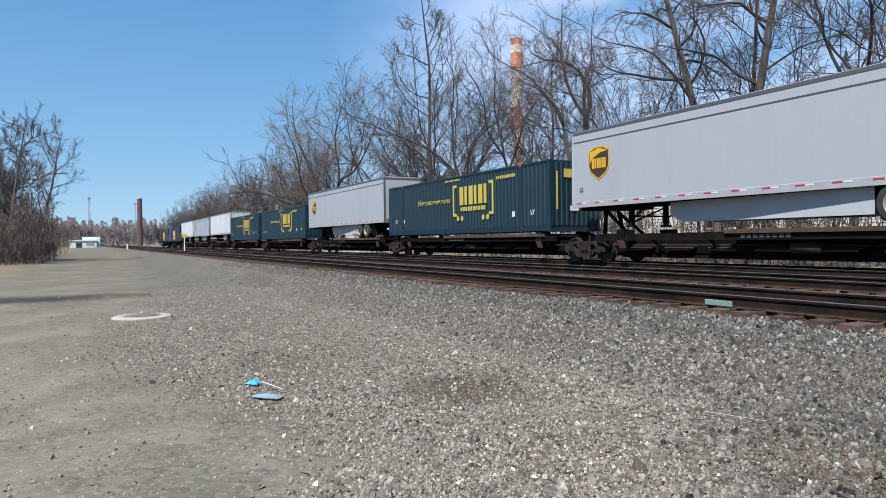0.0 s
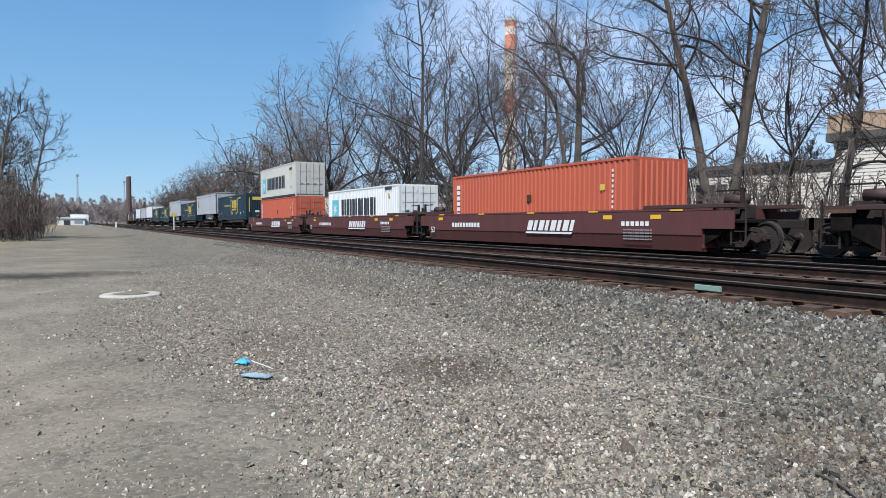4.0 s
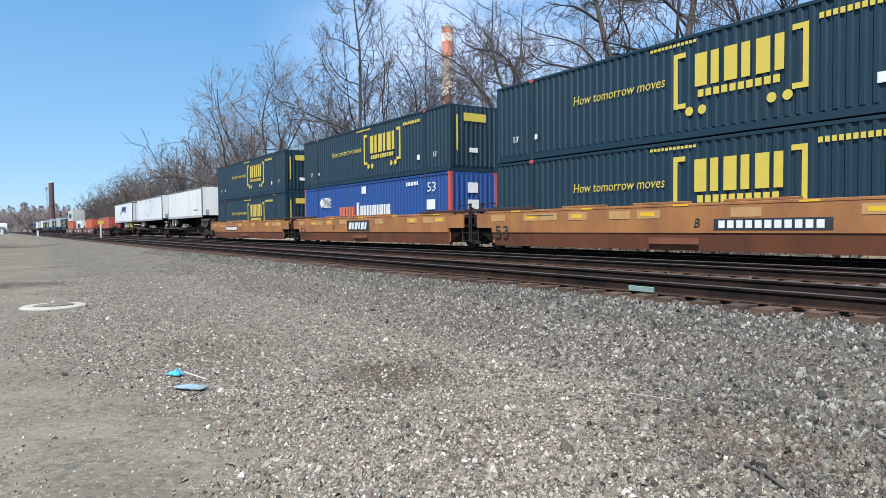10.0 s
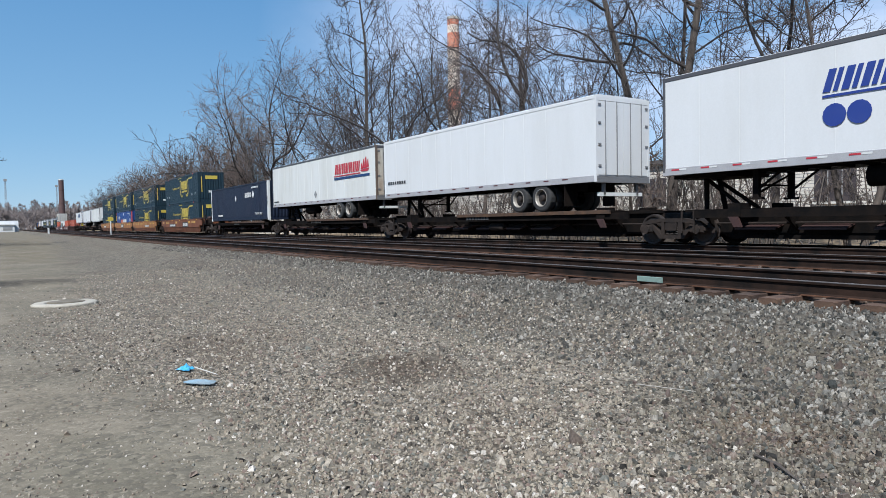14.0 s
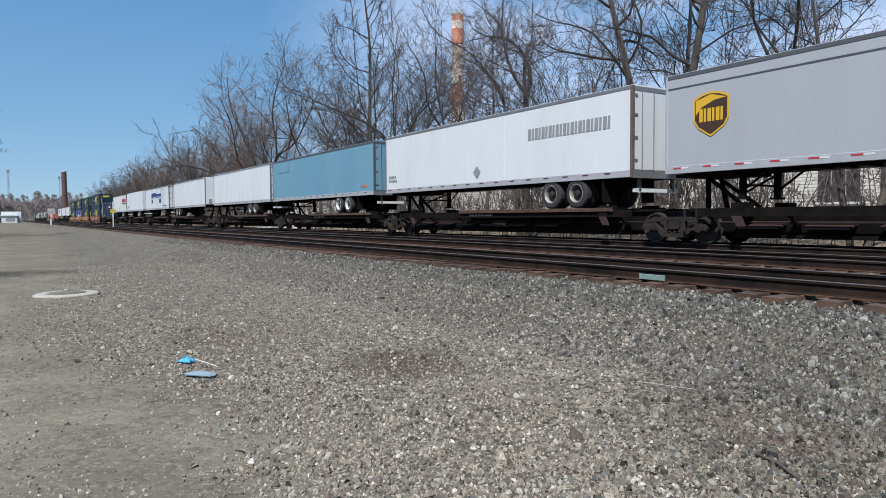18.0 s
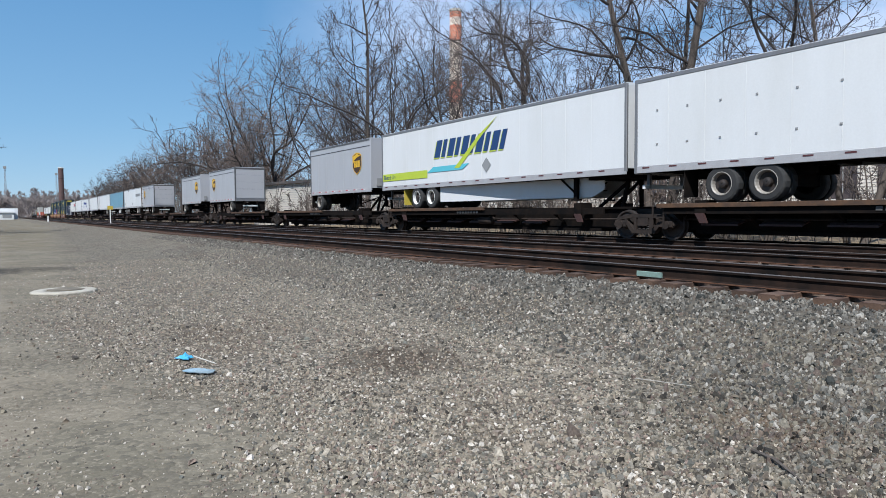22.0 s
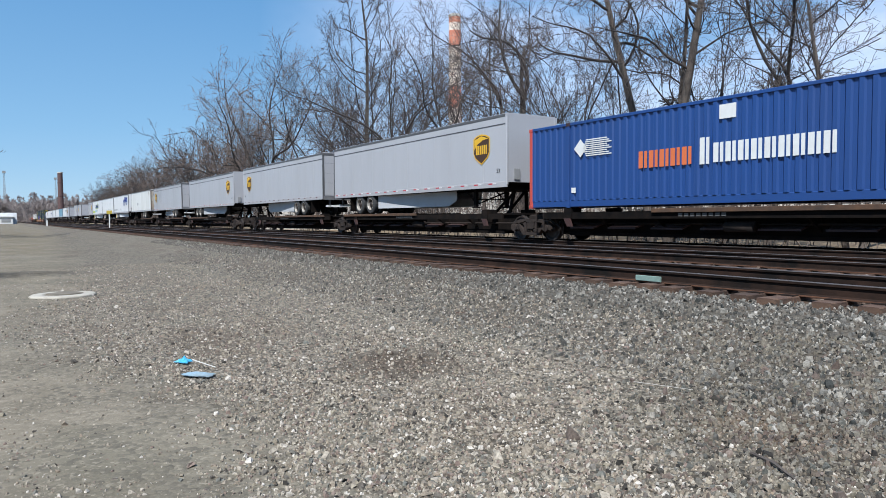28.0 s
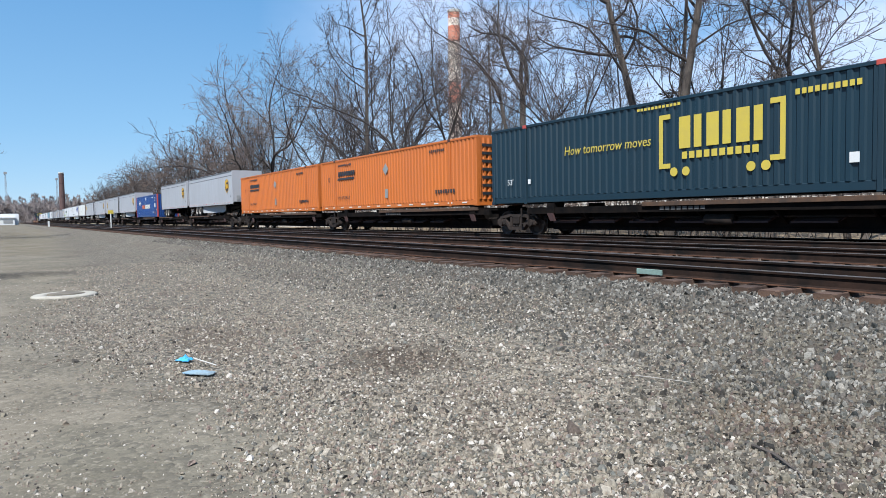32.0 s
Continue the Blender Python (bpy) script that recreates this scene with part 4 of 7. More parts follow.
def bracket_livery(t):
    """Two yellow brackets round a block of yellow shapes, four dots and a motto."""
    y = M["yellow"]
    words(t, "How tomorrow moves", 4.15, 1.6, 0.3, y, 3.7, 0.15)
    for x, s in ((8.15, 1), (11.99, -1)):
        g = Geo().box(x, x + s * 0.14, -0.008, -0.003, 0.88, 2.44)
        g.box(x + s * 0.14, x + s * 0.4, -0.008, -0.003, 2.3, 2.44).box(x + s * 0.14, x + s * 0.4, -0.008, -0.003, 0.88, 1.02)
        part("bracket", g, y, t)
    blocks(t, 8.85, 11.55, 1.42, 2.32, 3, y, 0, 0.08)
    blocks(t, 8.95, 11.35, 1.12, 1.32, 10, y, 0, 0.28)
    for x in (8.67, 9.08, 11.07, 11.48):
        dot(t, "dot", x, 0.77, 0.13, y)
    bars(t, 12.23, 13.8, 2.42, 2.56, 10, y)
    bars(t, 7.33, 8.93, 2.66, 2.74, 12, y)
    words(t, "53'", 14.85, 0.72, 0.22, M["mark_white"])
    words(t, "53'", 1.0, 0.72, 0.22, M["mark_white"])
    mark(t, "label", 13.5, 13.72, 0.68, 0.92, M["mark_white"])
    mark(t, "label", 2.2, 2.34, 0.72, 0.9, M["mark_white"])
    g = Geo().box(16.15, 16.158, 0.75, 1.95, 2.2, 2.55)
    part("end_sign", g, y, t)
    part("end_writing", Geo().box(16.15, 16.158, 0.36, 0.44, 0.9, 2.45), y, t)
    part("end_label", Geo().box(16.15, 16.158, 1.05, 1.5, 0.85, 1.05), M["mark_white"], t)
    return t


def teal_container():
    return bracket_livery(container(16.154, 2.896, M["teal"], "dark teal ribbed steel container with yellow brackets and shapes"))


def blue_container():
    t = container(16.154, 2.896, M["blue"], "bright blue ribbed steel container with red corner posts", post_mat=M["red_post"])
    w = M["mark_white"]
    for k in range(9):
        mark(t, "stripe", 2.75 + 0.03 * abs(k - 4), 4.0 - 0.1 * (k % 3), 1.7 + k * 0.065, 1.735 + k * 0.065, w)
    diamond(t, 2.62, 1.98, 0.3, w)
    blocks(t, 5.1, 7.05, 1.15, 1.66, 5, M["mark_orange"])
    blocks(t, 7.25, 7.62, 1.12, 1.86, 1, w)
    blocks(t, 7.68, 11.0, 1.15, 1.68, 9, w)
    mark(t, "label", 7.85, 8.35, 2.3, 2.68, w)
    words(t, "53", 14.35, 2.1, 0.42, w, 0.7)
    mark(t, "label", 14.3, 15.0, 1.3, 1.75, w)
    mark(t, "label", 14.4, 14.7, 0.45, 0.68, M["shield"])
    mark(t, "label", 15.5, 15.68, 0.85, 1.02, M["shield"])
    mark(t, "label", 13.05, 13.35, 0.5, 0.75, w)
    bars(t, 12.5, 13.6, 2.45, 2.62, 8, w)
    mark(t, "label", 2.2, 2.4, 0.5, 0.68, w)
    part("end_number", Geo().box(16.15, 16.158, 0.95, 1.5, 2.0, 2.45), w, t)
    part("end_label", Geo().box(16.15, 16.158, 0.95, 1.55, 1.25, 1.7), w, t)
    part("end_label", Geo().box(16.15, 16.158, 0.95, 1.55, 0.75, 0.95), w, t)
    return t


def navy_container():
    t = container(16.154, 2.896, M["navy"], "dark navy ribbed steel container with white corner posts", post_mat=M["mark_white"])
    w = M["mark_white"]
    blocks(t, 10.5, 12.2, 1.82, 2.2, 4, w)
    g = Geo().prism([(12.3, 2.0), (12.6, 1.7), (12.9, 2.0), (12.6, 2.3)], "y", -0.008, -0.003)
    part("emblem", g, w, t)
    diamond(t, 7.9, 1.84, 0.24, w)
    bars(t, 2.3, 3.9, 0.4, 0.56, 7, w)
    words(t, "TOP LIFT ONLY", 13.0, 0.42, 0.18, w)
    bars(t, 12.2, 14.0, 2.5, 2.62, 9, w)
    mark(t, "yellow_strip", 16.03, 16.1, 0.95, 1.75, M["yellow"], 0, -0.012)
    part("end_placard", Geo().prism([(0.62, 1.85), (0.86, 1.61), (1.1, 1.85), (0.86, 2.09)], "x", 16.148, 16.156), w, t)
    part("end_label", Geo().box(16.148, 16.156, 1.25, 1.8, 2.05, 2.14), w, t)
    for y in (-0.012, 2.42):
        part("corner_plate", Geo().box(15.95, 16.166, y, y + 0.18, 0.12, 2.78, 0.012), w, t)
    return t


def orange_container():
    t = container(16.154, 2.896, M["orange"], "bright orange ribbed steel container with black lettering shapes")
    k = M["mark_black"]
    blocks(t, 2.5, 4.7, 1.95, 2.2, 9, k, 0.25)
    mark(t, "underline", 2.4, 4.6, 1.72, 1.84, k, 0.05)
    words(t, "53", 1.1, 1.72, 0.2, k)
    words(t, "TOP LIFT ONLY", 2.35, 0.62, 0.17, k)
    bars(t, 2.5, 4.3, 2.5, 2.6, 12, k)
    diamond(t, 8.3, 2.0, 0.3, M["mark_grey"])
    mark(t, "panel", 8.2, 8.5, 0.55, 1.0, M["mark_grey"])
    bars(t, 13.0, 14.6, 0.6, 0.76, 8, k)
    bars(t, 12.5, 13.8, 2.45, 2.56, 8, k)
    g = Geo()
    for i in range(14):
        g.box(0.5 + i * 1.12, 0.85 + i * 1.12, 0.02, 0.04, 0.12, 0.18)
    tagged(part("reflective_tape", g, M["mark_white"], t), kind="stuff")
    for i in range(7):
        part("end_slat", Geo().box(16.14, 16.16, 0.3, 2.3, 0.45 + i * 0.33, 0.57 + i * 0.33), k, t)
    return t


def sea_container(mat, high, label, star=False, doors=True):
    t = container(12.192, high, mat, label, False, None, doors, 0.27, 0.14)
    if star:
        mark(t, "emblem_panel", 0.85, 2.1, 0.62, 1.95, M["mark_cyan"])
        g = Geo()
        pts = []
        for i in range(14):
            r = 0.5 if i % 2 == 0 else 0.17
            a = math.pi / 2 + i * math.pi / 7
            pts.append((1.47 + r * math.cos(a), 1.28 + r * math.sin(a)))
        c = [(1.47, 1.28)]
        g.add([(x, -0.014, z) for x, z in pts + c], [(i, (i + 1) % 14, 14) for i in range(14)])
        part("star", g, M["mark_white"], t)
        blocks(t, 2.75, 9.0, 0.85, 1.95, 6, M["mark_black"], 0, 0.12)
        bars(t, 10.3, 11.3, 2.3, 2.5, 6, M["mark_black"])
        mark(t, "label", 10.7, 10.95, 1.85, 2.1, M["yellow"])
        mark(t, "label", 10.7, 10.85, 0.75, 0.95, M["yellow"])
    else:
        for i in range(6):
            mark(t, "lettering_block", 0.42, 0.72, 1.95 - i * 0.26, 2.14 - i * 0.26, M["mark_white"])
        g = Geo()
        for i in range(10):
            g.box(11.2, 11.28, -0.008, -0.003, 0.5 + i * 0.18, 0.6 + i * 0.18)
        part("small_writing", g, M["mark_white"], t)
        mark(t, "label", 10.6, 10.85, 1.5, 1.72, M["yellow"])
        mark(t, "label", 6.2, 6.5, 1.2, 1.5, M["brown_mark"])
    return t


# ---- trailers ----
def wheel_pair(parent, x, y, z, s, mat):
    """Dual tyres on one end of an axle; s is +1 when the outside faces -y."""
    for k, dy in enumerate((0.0, 0.33)):
        yy = y + s * dy
        g = Geo().lathe([(0.3, 0.0), (0.45, 0.0), (0.5, 0.03), (0.515, 0.08), (0.515, 0.22), (0.5, 0.27), (0.45, 0.3), (0.3, 0.3), (0.29, 0.15), (0.3, 0.0)], (x, yy if s > 0 else yy - 0.3, z), "y", 20, False)
        w = part("tyre", g, M["tyre"], parent)
        if k == 0:
            prof = [(0.3, 0.02), (0.325, -0.006), (0.31, -0.012), (0.285, 0.02), (0.265, 0.12)]
            # dish and hub inside the rim, darker than the rim itself
            hub = [(0.265, 0.12), (0.13, 0.14), (0.11, 0.03), (0.06, 0.01), (0.01, 0.008)]
            part("hub", Geo().lathe([(r, o if s > 0 else -o) for r, o in hub], (x, yy, z), "y", 20, False), M["wheel"], w, "dark recessed wheel hub")
            part("rim", Geo().lathe([(r, o if s > 0 else -o) for r, o in prof], (x, yy, z), "y", 20, False), mat, w)


def trailer(length, mat, label, flip=False, gear=None, skirt=None, grey=False, axles=2, rim=None, tank=False, flap=None, doors="swing", trim=None, axle_gap=1.28, door_mat=None, frame=None, tape="red"):
    """A road trailer, x from its leading end on the train; flip: its nose is at the far (+x) end. z is measured from the deck under its tyres."""
    t = thing("semi_trailer", label, "trailer", "trailers on the train")
    z0, z1 = 0.94, 3.81           # underside and roof of the body

    def X(u):
        return length - u if flip else u
    trim = trim or M["steel"]
    part("body", Geo().box(0.03, length - 0.03, 0.012, WIDE - 0.012, z0 + 0.2, z1 - 0.1), mat, t)
    roof_geo = Geo().prism([(0.02, z1 - 0.1), (WIDE - 0.02, z1 - 0.1), (WIDE - 0.02, z1 - 0.05), (WIDE - 0.1, z1 - 0.01), (WIDE / 2, z1), (0.1, z1 - 0.01), (0.02, z1 - 0.05)], "x", 0.02, length - 0.02)
    part("roof", roof_geo, mat, t)
    for y in (0.0, WIDE - 0.05):
        part("top_rail", Geo().box(0.0, length, y, y + 0.05, z1 - 0.16, z1 - 0.04, 0.01), trim, t)
        part("bottom_rail", Geo().box(0.0, length, y, y + 0.05, z0, z0 + 0.22, 0.01), M["rail_grey"], t)
    for xa in (X(0.04), X(length - 0.05)):
        for y in (0.0, WIDE - 0.09):
            part("corner_post", Geo().box(xa - 0.055, xa + 0.055, y - 0.003, y + 0.093, z0 + 0.1, z1 - 0.04, 0.02), mat if (grey and xa == X(0.04)) else trim, t)
    # rear end
    e, s = X(length), (-1 if flip else 1)
    for y in ((0.1, WIDE / 2 + 0.006) if doors == "swing" else (0.1,)):
        wd = WIDE / 2 - 0.106 if doors == "swing" else WIDE - 0.2
        d = part("door", Geo().box(e - s * 0.05, e + s * 0.006, y, y + wd, z0 + 0.24, z1 - 0.22), door_mat or mat, t)
        if doors == "swing":
            for dy in (0.32, 0.86):
                part("lock_rod", Geo().tube((e + s * 0.03, y + dy, z0 + 0.2), (e + s * 0.03, y + dy, z1 - 0.2), 0.016, seg=6), M["steel"], d)
            for zz in (z0 + 0.5, z0 + 1.2, z0 + 1.9, z0 + 2.5):
                part("hinge", Geo().box(e, e + s * 0.03, y if y < 1 else y + wd - 0.12, (y if y < 1 else y + wd - 0.12) + 0.12, zz, zz + 0.07), M["steel"], d)
        else:
            for zz in (1.0, 1.6, 2.2):
                part("slat_joint", Geo().box(e, e + s * 0.009, y + 0.03, y + wd - 0.03, z0 + zz, z0 + zz + 0.008), M["dark_trim"], d)
    part("rear_header", Geo().box(e - s * 0.06, e + s * 0.004, 0.05, WIDE - 0.05, z1 - 0.2, z1 - 0.06), trim, t)
    for ya, yb in ((-0.004, 0.1), (WIDE - 0.1, WIDE + 0.004)):
        part("rear_frame", Geo().box(e - s * 0.08, e + s * 0.012, ya, yb, z0, z1 - 0.04), frame or trim, t)
    part("rear_sill", Geo().box(e - s * 0.1, e + s * 0.02, 0.03, WIDE - 0.03, z0 - 0.02, z0 + 0.2), M["steel"], t)
    for y in (0.45, WIDE - 0.55):
        part("bumper_post", Geo().box(e - s * 0.2, e - s * 0.1, y, y + 0.1, 0.5, z0), M["dark_trim"], t)
    part("bumper", Geo().box(e - s * 0.2, e - s * 0.1, 0.25, WIDE - 0.25, 0.48, 0.6), M["mark_white"], t)
    # nose
    n0, ns = X(0.0), (1 if flip else -1)
    part("nose_panel", Geo().box(n0 - ns * 0.05, n0 + ns * 0.01, 0.09, WIDE - 0.09, z0 + 0.2, z1 - 0.12), mat, t)
    for y in (0.35, 1.75):
        part("connector_box", Geo().box(n0, n0 + ns * 0.05, y, y + 0.28, z0 + 0.3, z0 + 0.72), M["mark_grey"], t)
    # running gear
    first = gear if gear is not None else length - 4.6
    rim = rim or M["rim"]
    for k in range(axles):
        xa = X(first + k * axle_gap)
        ax = part("axle", Geo().tube((xa, 0.4, 0.515), (xa, WIDE - 0.4, 0.515), 0.07), M["black"], t)
        wheel_pair(ax, xa, 0.03, 0.515, 1, rim)
        wheel_pair(ax, xa, WIDE - 0.03, 0.515, -1, rim)
    a, b = X(first - 0.9), X(first + axles * axle_gap + 0.3)
    for y in (0.72, WIDE - 0.82):
        part("slider_rail", Geo().box(a, b, y, y + 0.1, 0.7, z0, 0.01), M["black"], t)
    part("hanger", Geo().box(X(first - 0.35), X(first - 0.15), 0.6, WIDE - 0.6, 0.4, 0.8), M["black"], t)
    part("mud_flap", Geo().box(X(first + axles * axle_gap - 0.1), X(first + axles * axle_gap - 0.07), 0.05, 0.65, 0.18, 0.95), flap or M["black"], t)
    part("mud_flap", Geo().box(X(first + axles * axle_gap - 0.1), X(first + axles * axle_gap - 0.07), WIDE - 0.65, WIDE - 0.05, 0.18, 0.95), M["black"], t)
    # landing legs and their braces
    lg = 2.65 if length > 10 else 2.2
    for y in (0.4, WIDE - 0.55):
        part("landing_leg", Geo().box(X(lg) - 0.08, X(lg) + 0.08, y, y + 0.15, 0.22, z0, 0.015), M["black"], t)
        part("landing_foot", Geo().box(X(lg) - 0.15, X(lg) + 0.15, y - 0.05, y + 0.2, 0.17, 0.23), M["black"], t)
        part("leg_brace", Geo().tube((X(lg), y + 0.07, 0.4), (X(lg + 0.75), y + 0.07, z0), 0.035, seg=6), M["black"], t)
    part("leg_cross", Geo().tube((X(lg), 0.45, 0.55), (X(lg), WIDE - 0.45, 0.55), 0.03, seg=6), M["black"], t)
    part("leg_cross", Geo().tube((X(lg), 0.45, 0.3), (X(lg), WIDE - 0.45, z0 - 0.05), 0.03, seg=6), M["black"], t)
    part("kingpin_plate", Geo().box(X(0.15), X(1.9), 0.3, WIDE - 0.3, z0 - 0.1, z0), M["black"], t)
    g = Geo()
    for k in range(int(length / 0.62)):
        g.box(0.35 + k * 0.62, 0.42 + k * 0.62, 0.08, WIDE - 0.08, z0 + 0.02, z0 + 0.12)
    tagged(part("cross_member", g, M["black"], t), kind="stuff")
    part("floor", Geo().box(0.06, length - 0.06, 0.05, WIDE - 0.05, z0 + 0.12, z0 + 0.2), M["black"], t)
    if skirt:
        sa, sb = X(skirt[0]), X(skirt[1])
        low = 0.28
        pr = [(sa, low + 0.25), (sa + (0.55 if sb > sa else -0.55), low), (sb, low), (sb, z0), (sa, z0)]
        n = len(pr)
        for side in (0, 1):
            # the skirts close in towards the nose
            vs = []
            for dy in (0.0, 0.02):
                for px, pz in pr:
                    y = (0.2 + 0.4 * ((px - sb) / (sa - sb)) ** 2 if grey else 0.15 + 0.5 * (px - sb) / (sa - sb)) + dy
                    vs.append((px, WIDE - y if side else y, pz))
            part("side_skirt", Geo().add(vs, [tuple(range(n)), tuple(range(2 * n - 1, n - 1, -1))] + [(i, (i + 1) % n, (i + 1) % n + n, i + n) for i in range(n)]), M["skirt_grey"] if grey else M["white"], t)
    if tank:
        part("air_tank", Geo().tube((X(5.4), 0.6, 0.62), (X(6.9), 0.6, 0.62), 0.26, seg=12), M["black"], t, "", True)
    # reflective tape: red and white dashes
    red, wht = Geo(), Geo()
    for k in range(int(length / 0.98)):
        x = 0.3 + k * 0.98
        red.box(x, x + 0.26, -0.006, -0.001, z0 + 0.135, z0 + 0.178)
        wht.box(x + 0.27, x + 0.5, -0.006, -0.001, z0 + 0.135, z0 + 0.178)
    tagged(part("red_tape", red, M["mark_red"] if tape == "red" else M["dull_tape"], t), kind="stuff")
    if tape == "red":
        tagged(part("white_tape", wht, M["mark_white"], t), kind="stuff")
    # vertical panel seams
    g = Geo()
    for k in range(1, int(length / 1.22)):
        g.box(k * 1.22 - 0.008, k * 1.22 + 0.008, 0.006, 0.013, z0 + 0.22, z1 - 0.17)
    tagged(part("panel_seam", g, mat, t), kind="stuff")
    return t


def shield(t, x, z):
    """A brown shield with a golden rim and a golden crest."""
    def outline(k):
        return [(x - 0.55 * k, z + 0.45 * k), (x - 0.3 * k, z + 0.56 * k), (x, z + 0.61 * k), (x + 0.3 * k, z + 0.56 * k), (x + 0.55 * k, z + 0.45 * k), (x + 0.55 * k, z - 0.15 * k),
                (x + 0.42 * k, z - 0.36 * k), (x, z - 0.62 * k), (x - 0.42 * k, z - 0.36 * k), (x - 0.55 * k, z - 0.15 * k)]
    part("emblem_rim", Geo().prism(outline(1.0), "y", -0.008, -0.004), M["shield"], t)
    part("emblem_field", Geo().prism(outline(0.91), "y", -0.011, -0.0075), M["brown_mark"], t)
    part("emblem_crest", Geo().prism([(x - 0.48, z + 0.4), (x, z + 0.53), (x + 0.48, z + 0.4), (x + 0.1, z + 0.36), (x - 0.3, z + 0.2), (x - 0.47, z + 0.0)], "y", -0.015, -0.0105), M["shield"], t)
    blocks(t, x - 0.36, x + 0.42, z - 0.2, z + 0.16, 3, M["shield"], 0, 0.2, -0.015, "emblem_block")


def grey_trailer(flip, length=16.154, skirt=True, tape="red"):
    short = length < 10
    t = trailer(length, M["grey"], "light grey %s trailer with a brown and gold shield" % ("short single-axle" if short else "long"), flip, length - 1.3 if short else length - 4.55 if skirt else 9.9,
                None if short or not skirt else (4.3, 11.0), True, 1 if short else 2, None, False, None, "roll", M["dark_steel"], tape=tape)
    shield(t, length - 1.62 if flip else 1.52, 0.94 + 1.58)
    mark(t, "roof_band", 0.06, length - 0.06, 3.36, 3.4, M["dark_trim"], 0, 0.004)
    mark(t, "upper_panel", 0.06, length - 0.06, 3.405, 3.64, M["grey"], 0, 0.005)
    x = length - 0.62 if flip else 0.45
    if not short:
        words(t, "53", x, 1.52, 0.16, M["mark_black"])
    return t


def plain_trailer(length, flip, label, mat=None, **kw):
    kw.setdefault("tank", False)
    kw.setdefault("tape", "dull")
    return trailer(length, mat or M["white"], label, flip, kw.pop("gear", None), **kw)


# ---- rail trucks and cars ----
RAIL, AXIS = 0.76, 17.58          # height of the rail heads, middle of the train's track


def rail_truck(parent, x, y):
    """A two-axle truck under a car; its middle at x, y (in the car's space), wheels on z = RAIL."""
    c = part("truck", Geo().box(-0.2, 0.2, -1.1, 1.1, 0.42, 0.66, 0.03), M["truck"], parent, "", False, pose(x, y, RAIL))
    for s in (-1, 1):
        o = s * 1.0
        g = Geo()
        a, b = o - 0.09, o + 0.09
        # truss side frame: top chord, bottom chord, columns, pedestal jaws
        g.prism([(-1.15, 0.5), (-0.95, 0.7), (-0.45, 0.78), (0.45, 0.78), (0.95, 0.7), (1.15, 0.5), (1.15, 0.42), (0.93, 0.6), (0.42, 0.67), (-0.42, 0.67), (-0.93, 0.6), (-1.15, 0.42)], "y", a, b)
        g.prism([(-0.78, 0.58), (-0.66, 0.62), (-0.36, 0.3), (0.36, 0.3), (0.66, 0.62), (0.78, 0.58), (0.42, 0.18), (-0.42, 0.18)], "y", a, b)
        for k in (-1, 1):
            g.box(k * 0.3 - 0.05, k * 0.3 + 0.05, a, b, 0.28, 0.7)
            g.box(k * 0.89 - 0.22, k * 0.89 + 0.22, a - 0.02, b + 0.02, 0.36, 0.58, 0.03)
            g.tube((k * 0.89, o - 0.16 * (1 if s < 0 else -1), 0.45), (k * 0.89, o, 0.45), 0.13, seg=10)
        part("side_frame", g, M["truck"], c)
        g = Geo()
        for k in (-0.16, 0.0, 0.16):
            for j in range(4):
                g.lathe([(0.06, 0.0), (0.078, 0.02), (0.06, 0.04)], (k, o, 0.31 + j * 0.058), "z", 8)
        part("spring_group", g, M["wheel"], c)
    for k in (-0.89, 0.89):
        g = Geo().tube((0, -0.95, 0), (0, 0.95, 0), 0.08, seg=8)
        for s in (-1, 1):
            prof = [(0.09, 0.07), (0.11, 0.075), (0.14, 0.02), (0.36, 0.0), (0.4, 0.045), (0.45, 0.05), (0.45, -0.06), (0.475, -0.07), (0.475, -0.1), (0.36, -0.06), (0.14, -0.06), (0.1, -0.08)]
            g.lathe([(r, s * w) for r, w in prof], (0, s * 0.76, 0), "y", 24)
            for h in range(3):
                an = h * 2 * math.pi / 3
                g.lathe([(0.035, 0.0), (0.035, 0.02)], (0.24 * math.cos(an), s * (0.765 + (0 if s > 0 else 0.018)), 0.24 * math.sin(an)), "y", 6)
        part("wheelset", g, M["wheel"], c, "", False, pose(k, 0, 0.45))
    return c


def coupler(parent, x, s, y):
    part("coupler", Geo().box(x, x + s * 1.1, y - 0.1, y + 0.1, RAIL + 0.72, RAIL + 0.95, 0.02).box(x + s * 0.95, x + s * 1.25, y - 0.16, y + 0.16, RAIL + 0.68, RAIL + 1.0, 0.03), M["truck"], parent)
    part("air_hose", Geo().tube((x + s * 0.2, y - 0.45, RAIL + 0.7), (x + s * 0.8, y - 0.45, RAIL + 0.35), 0.03, seg=6), M["black"], parent)


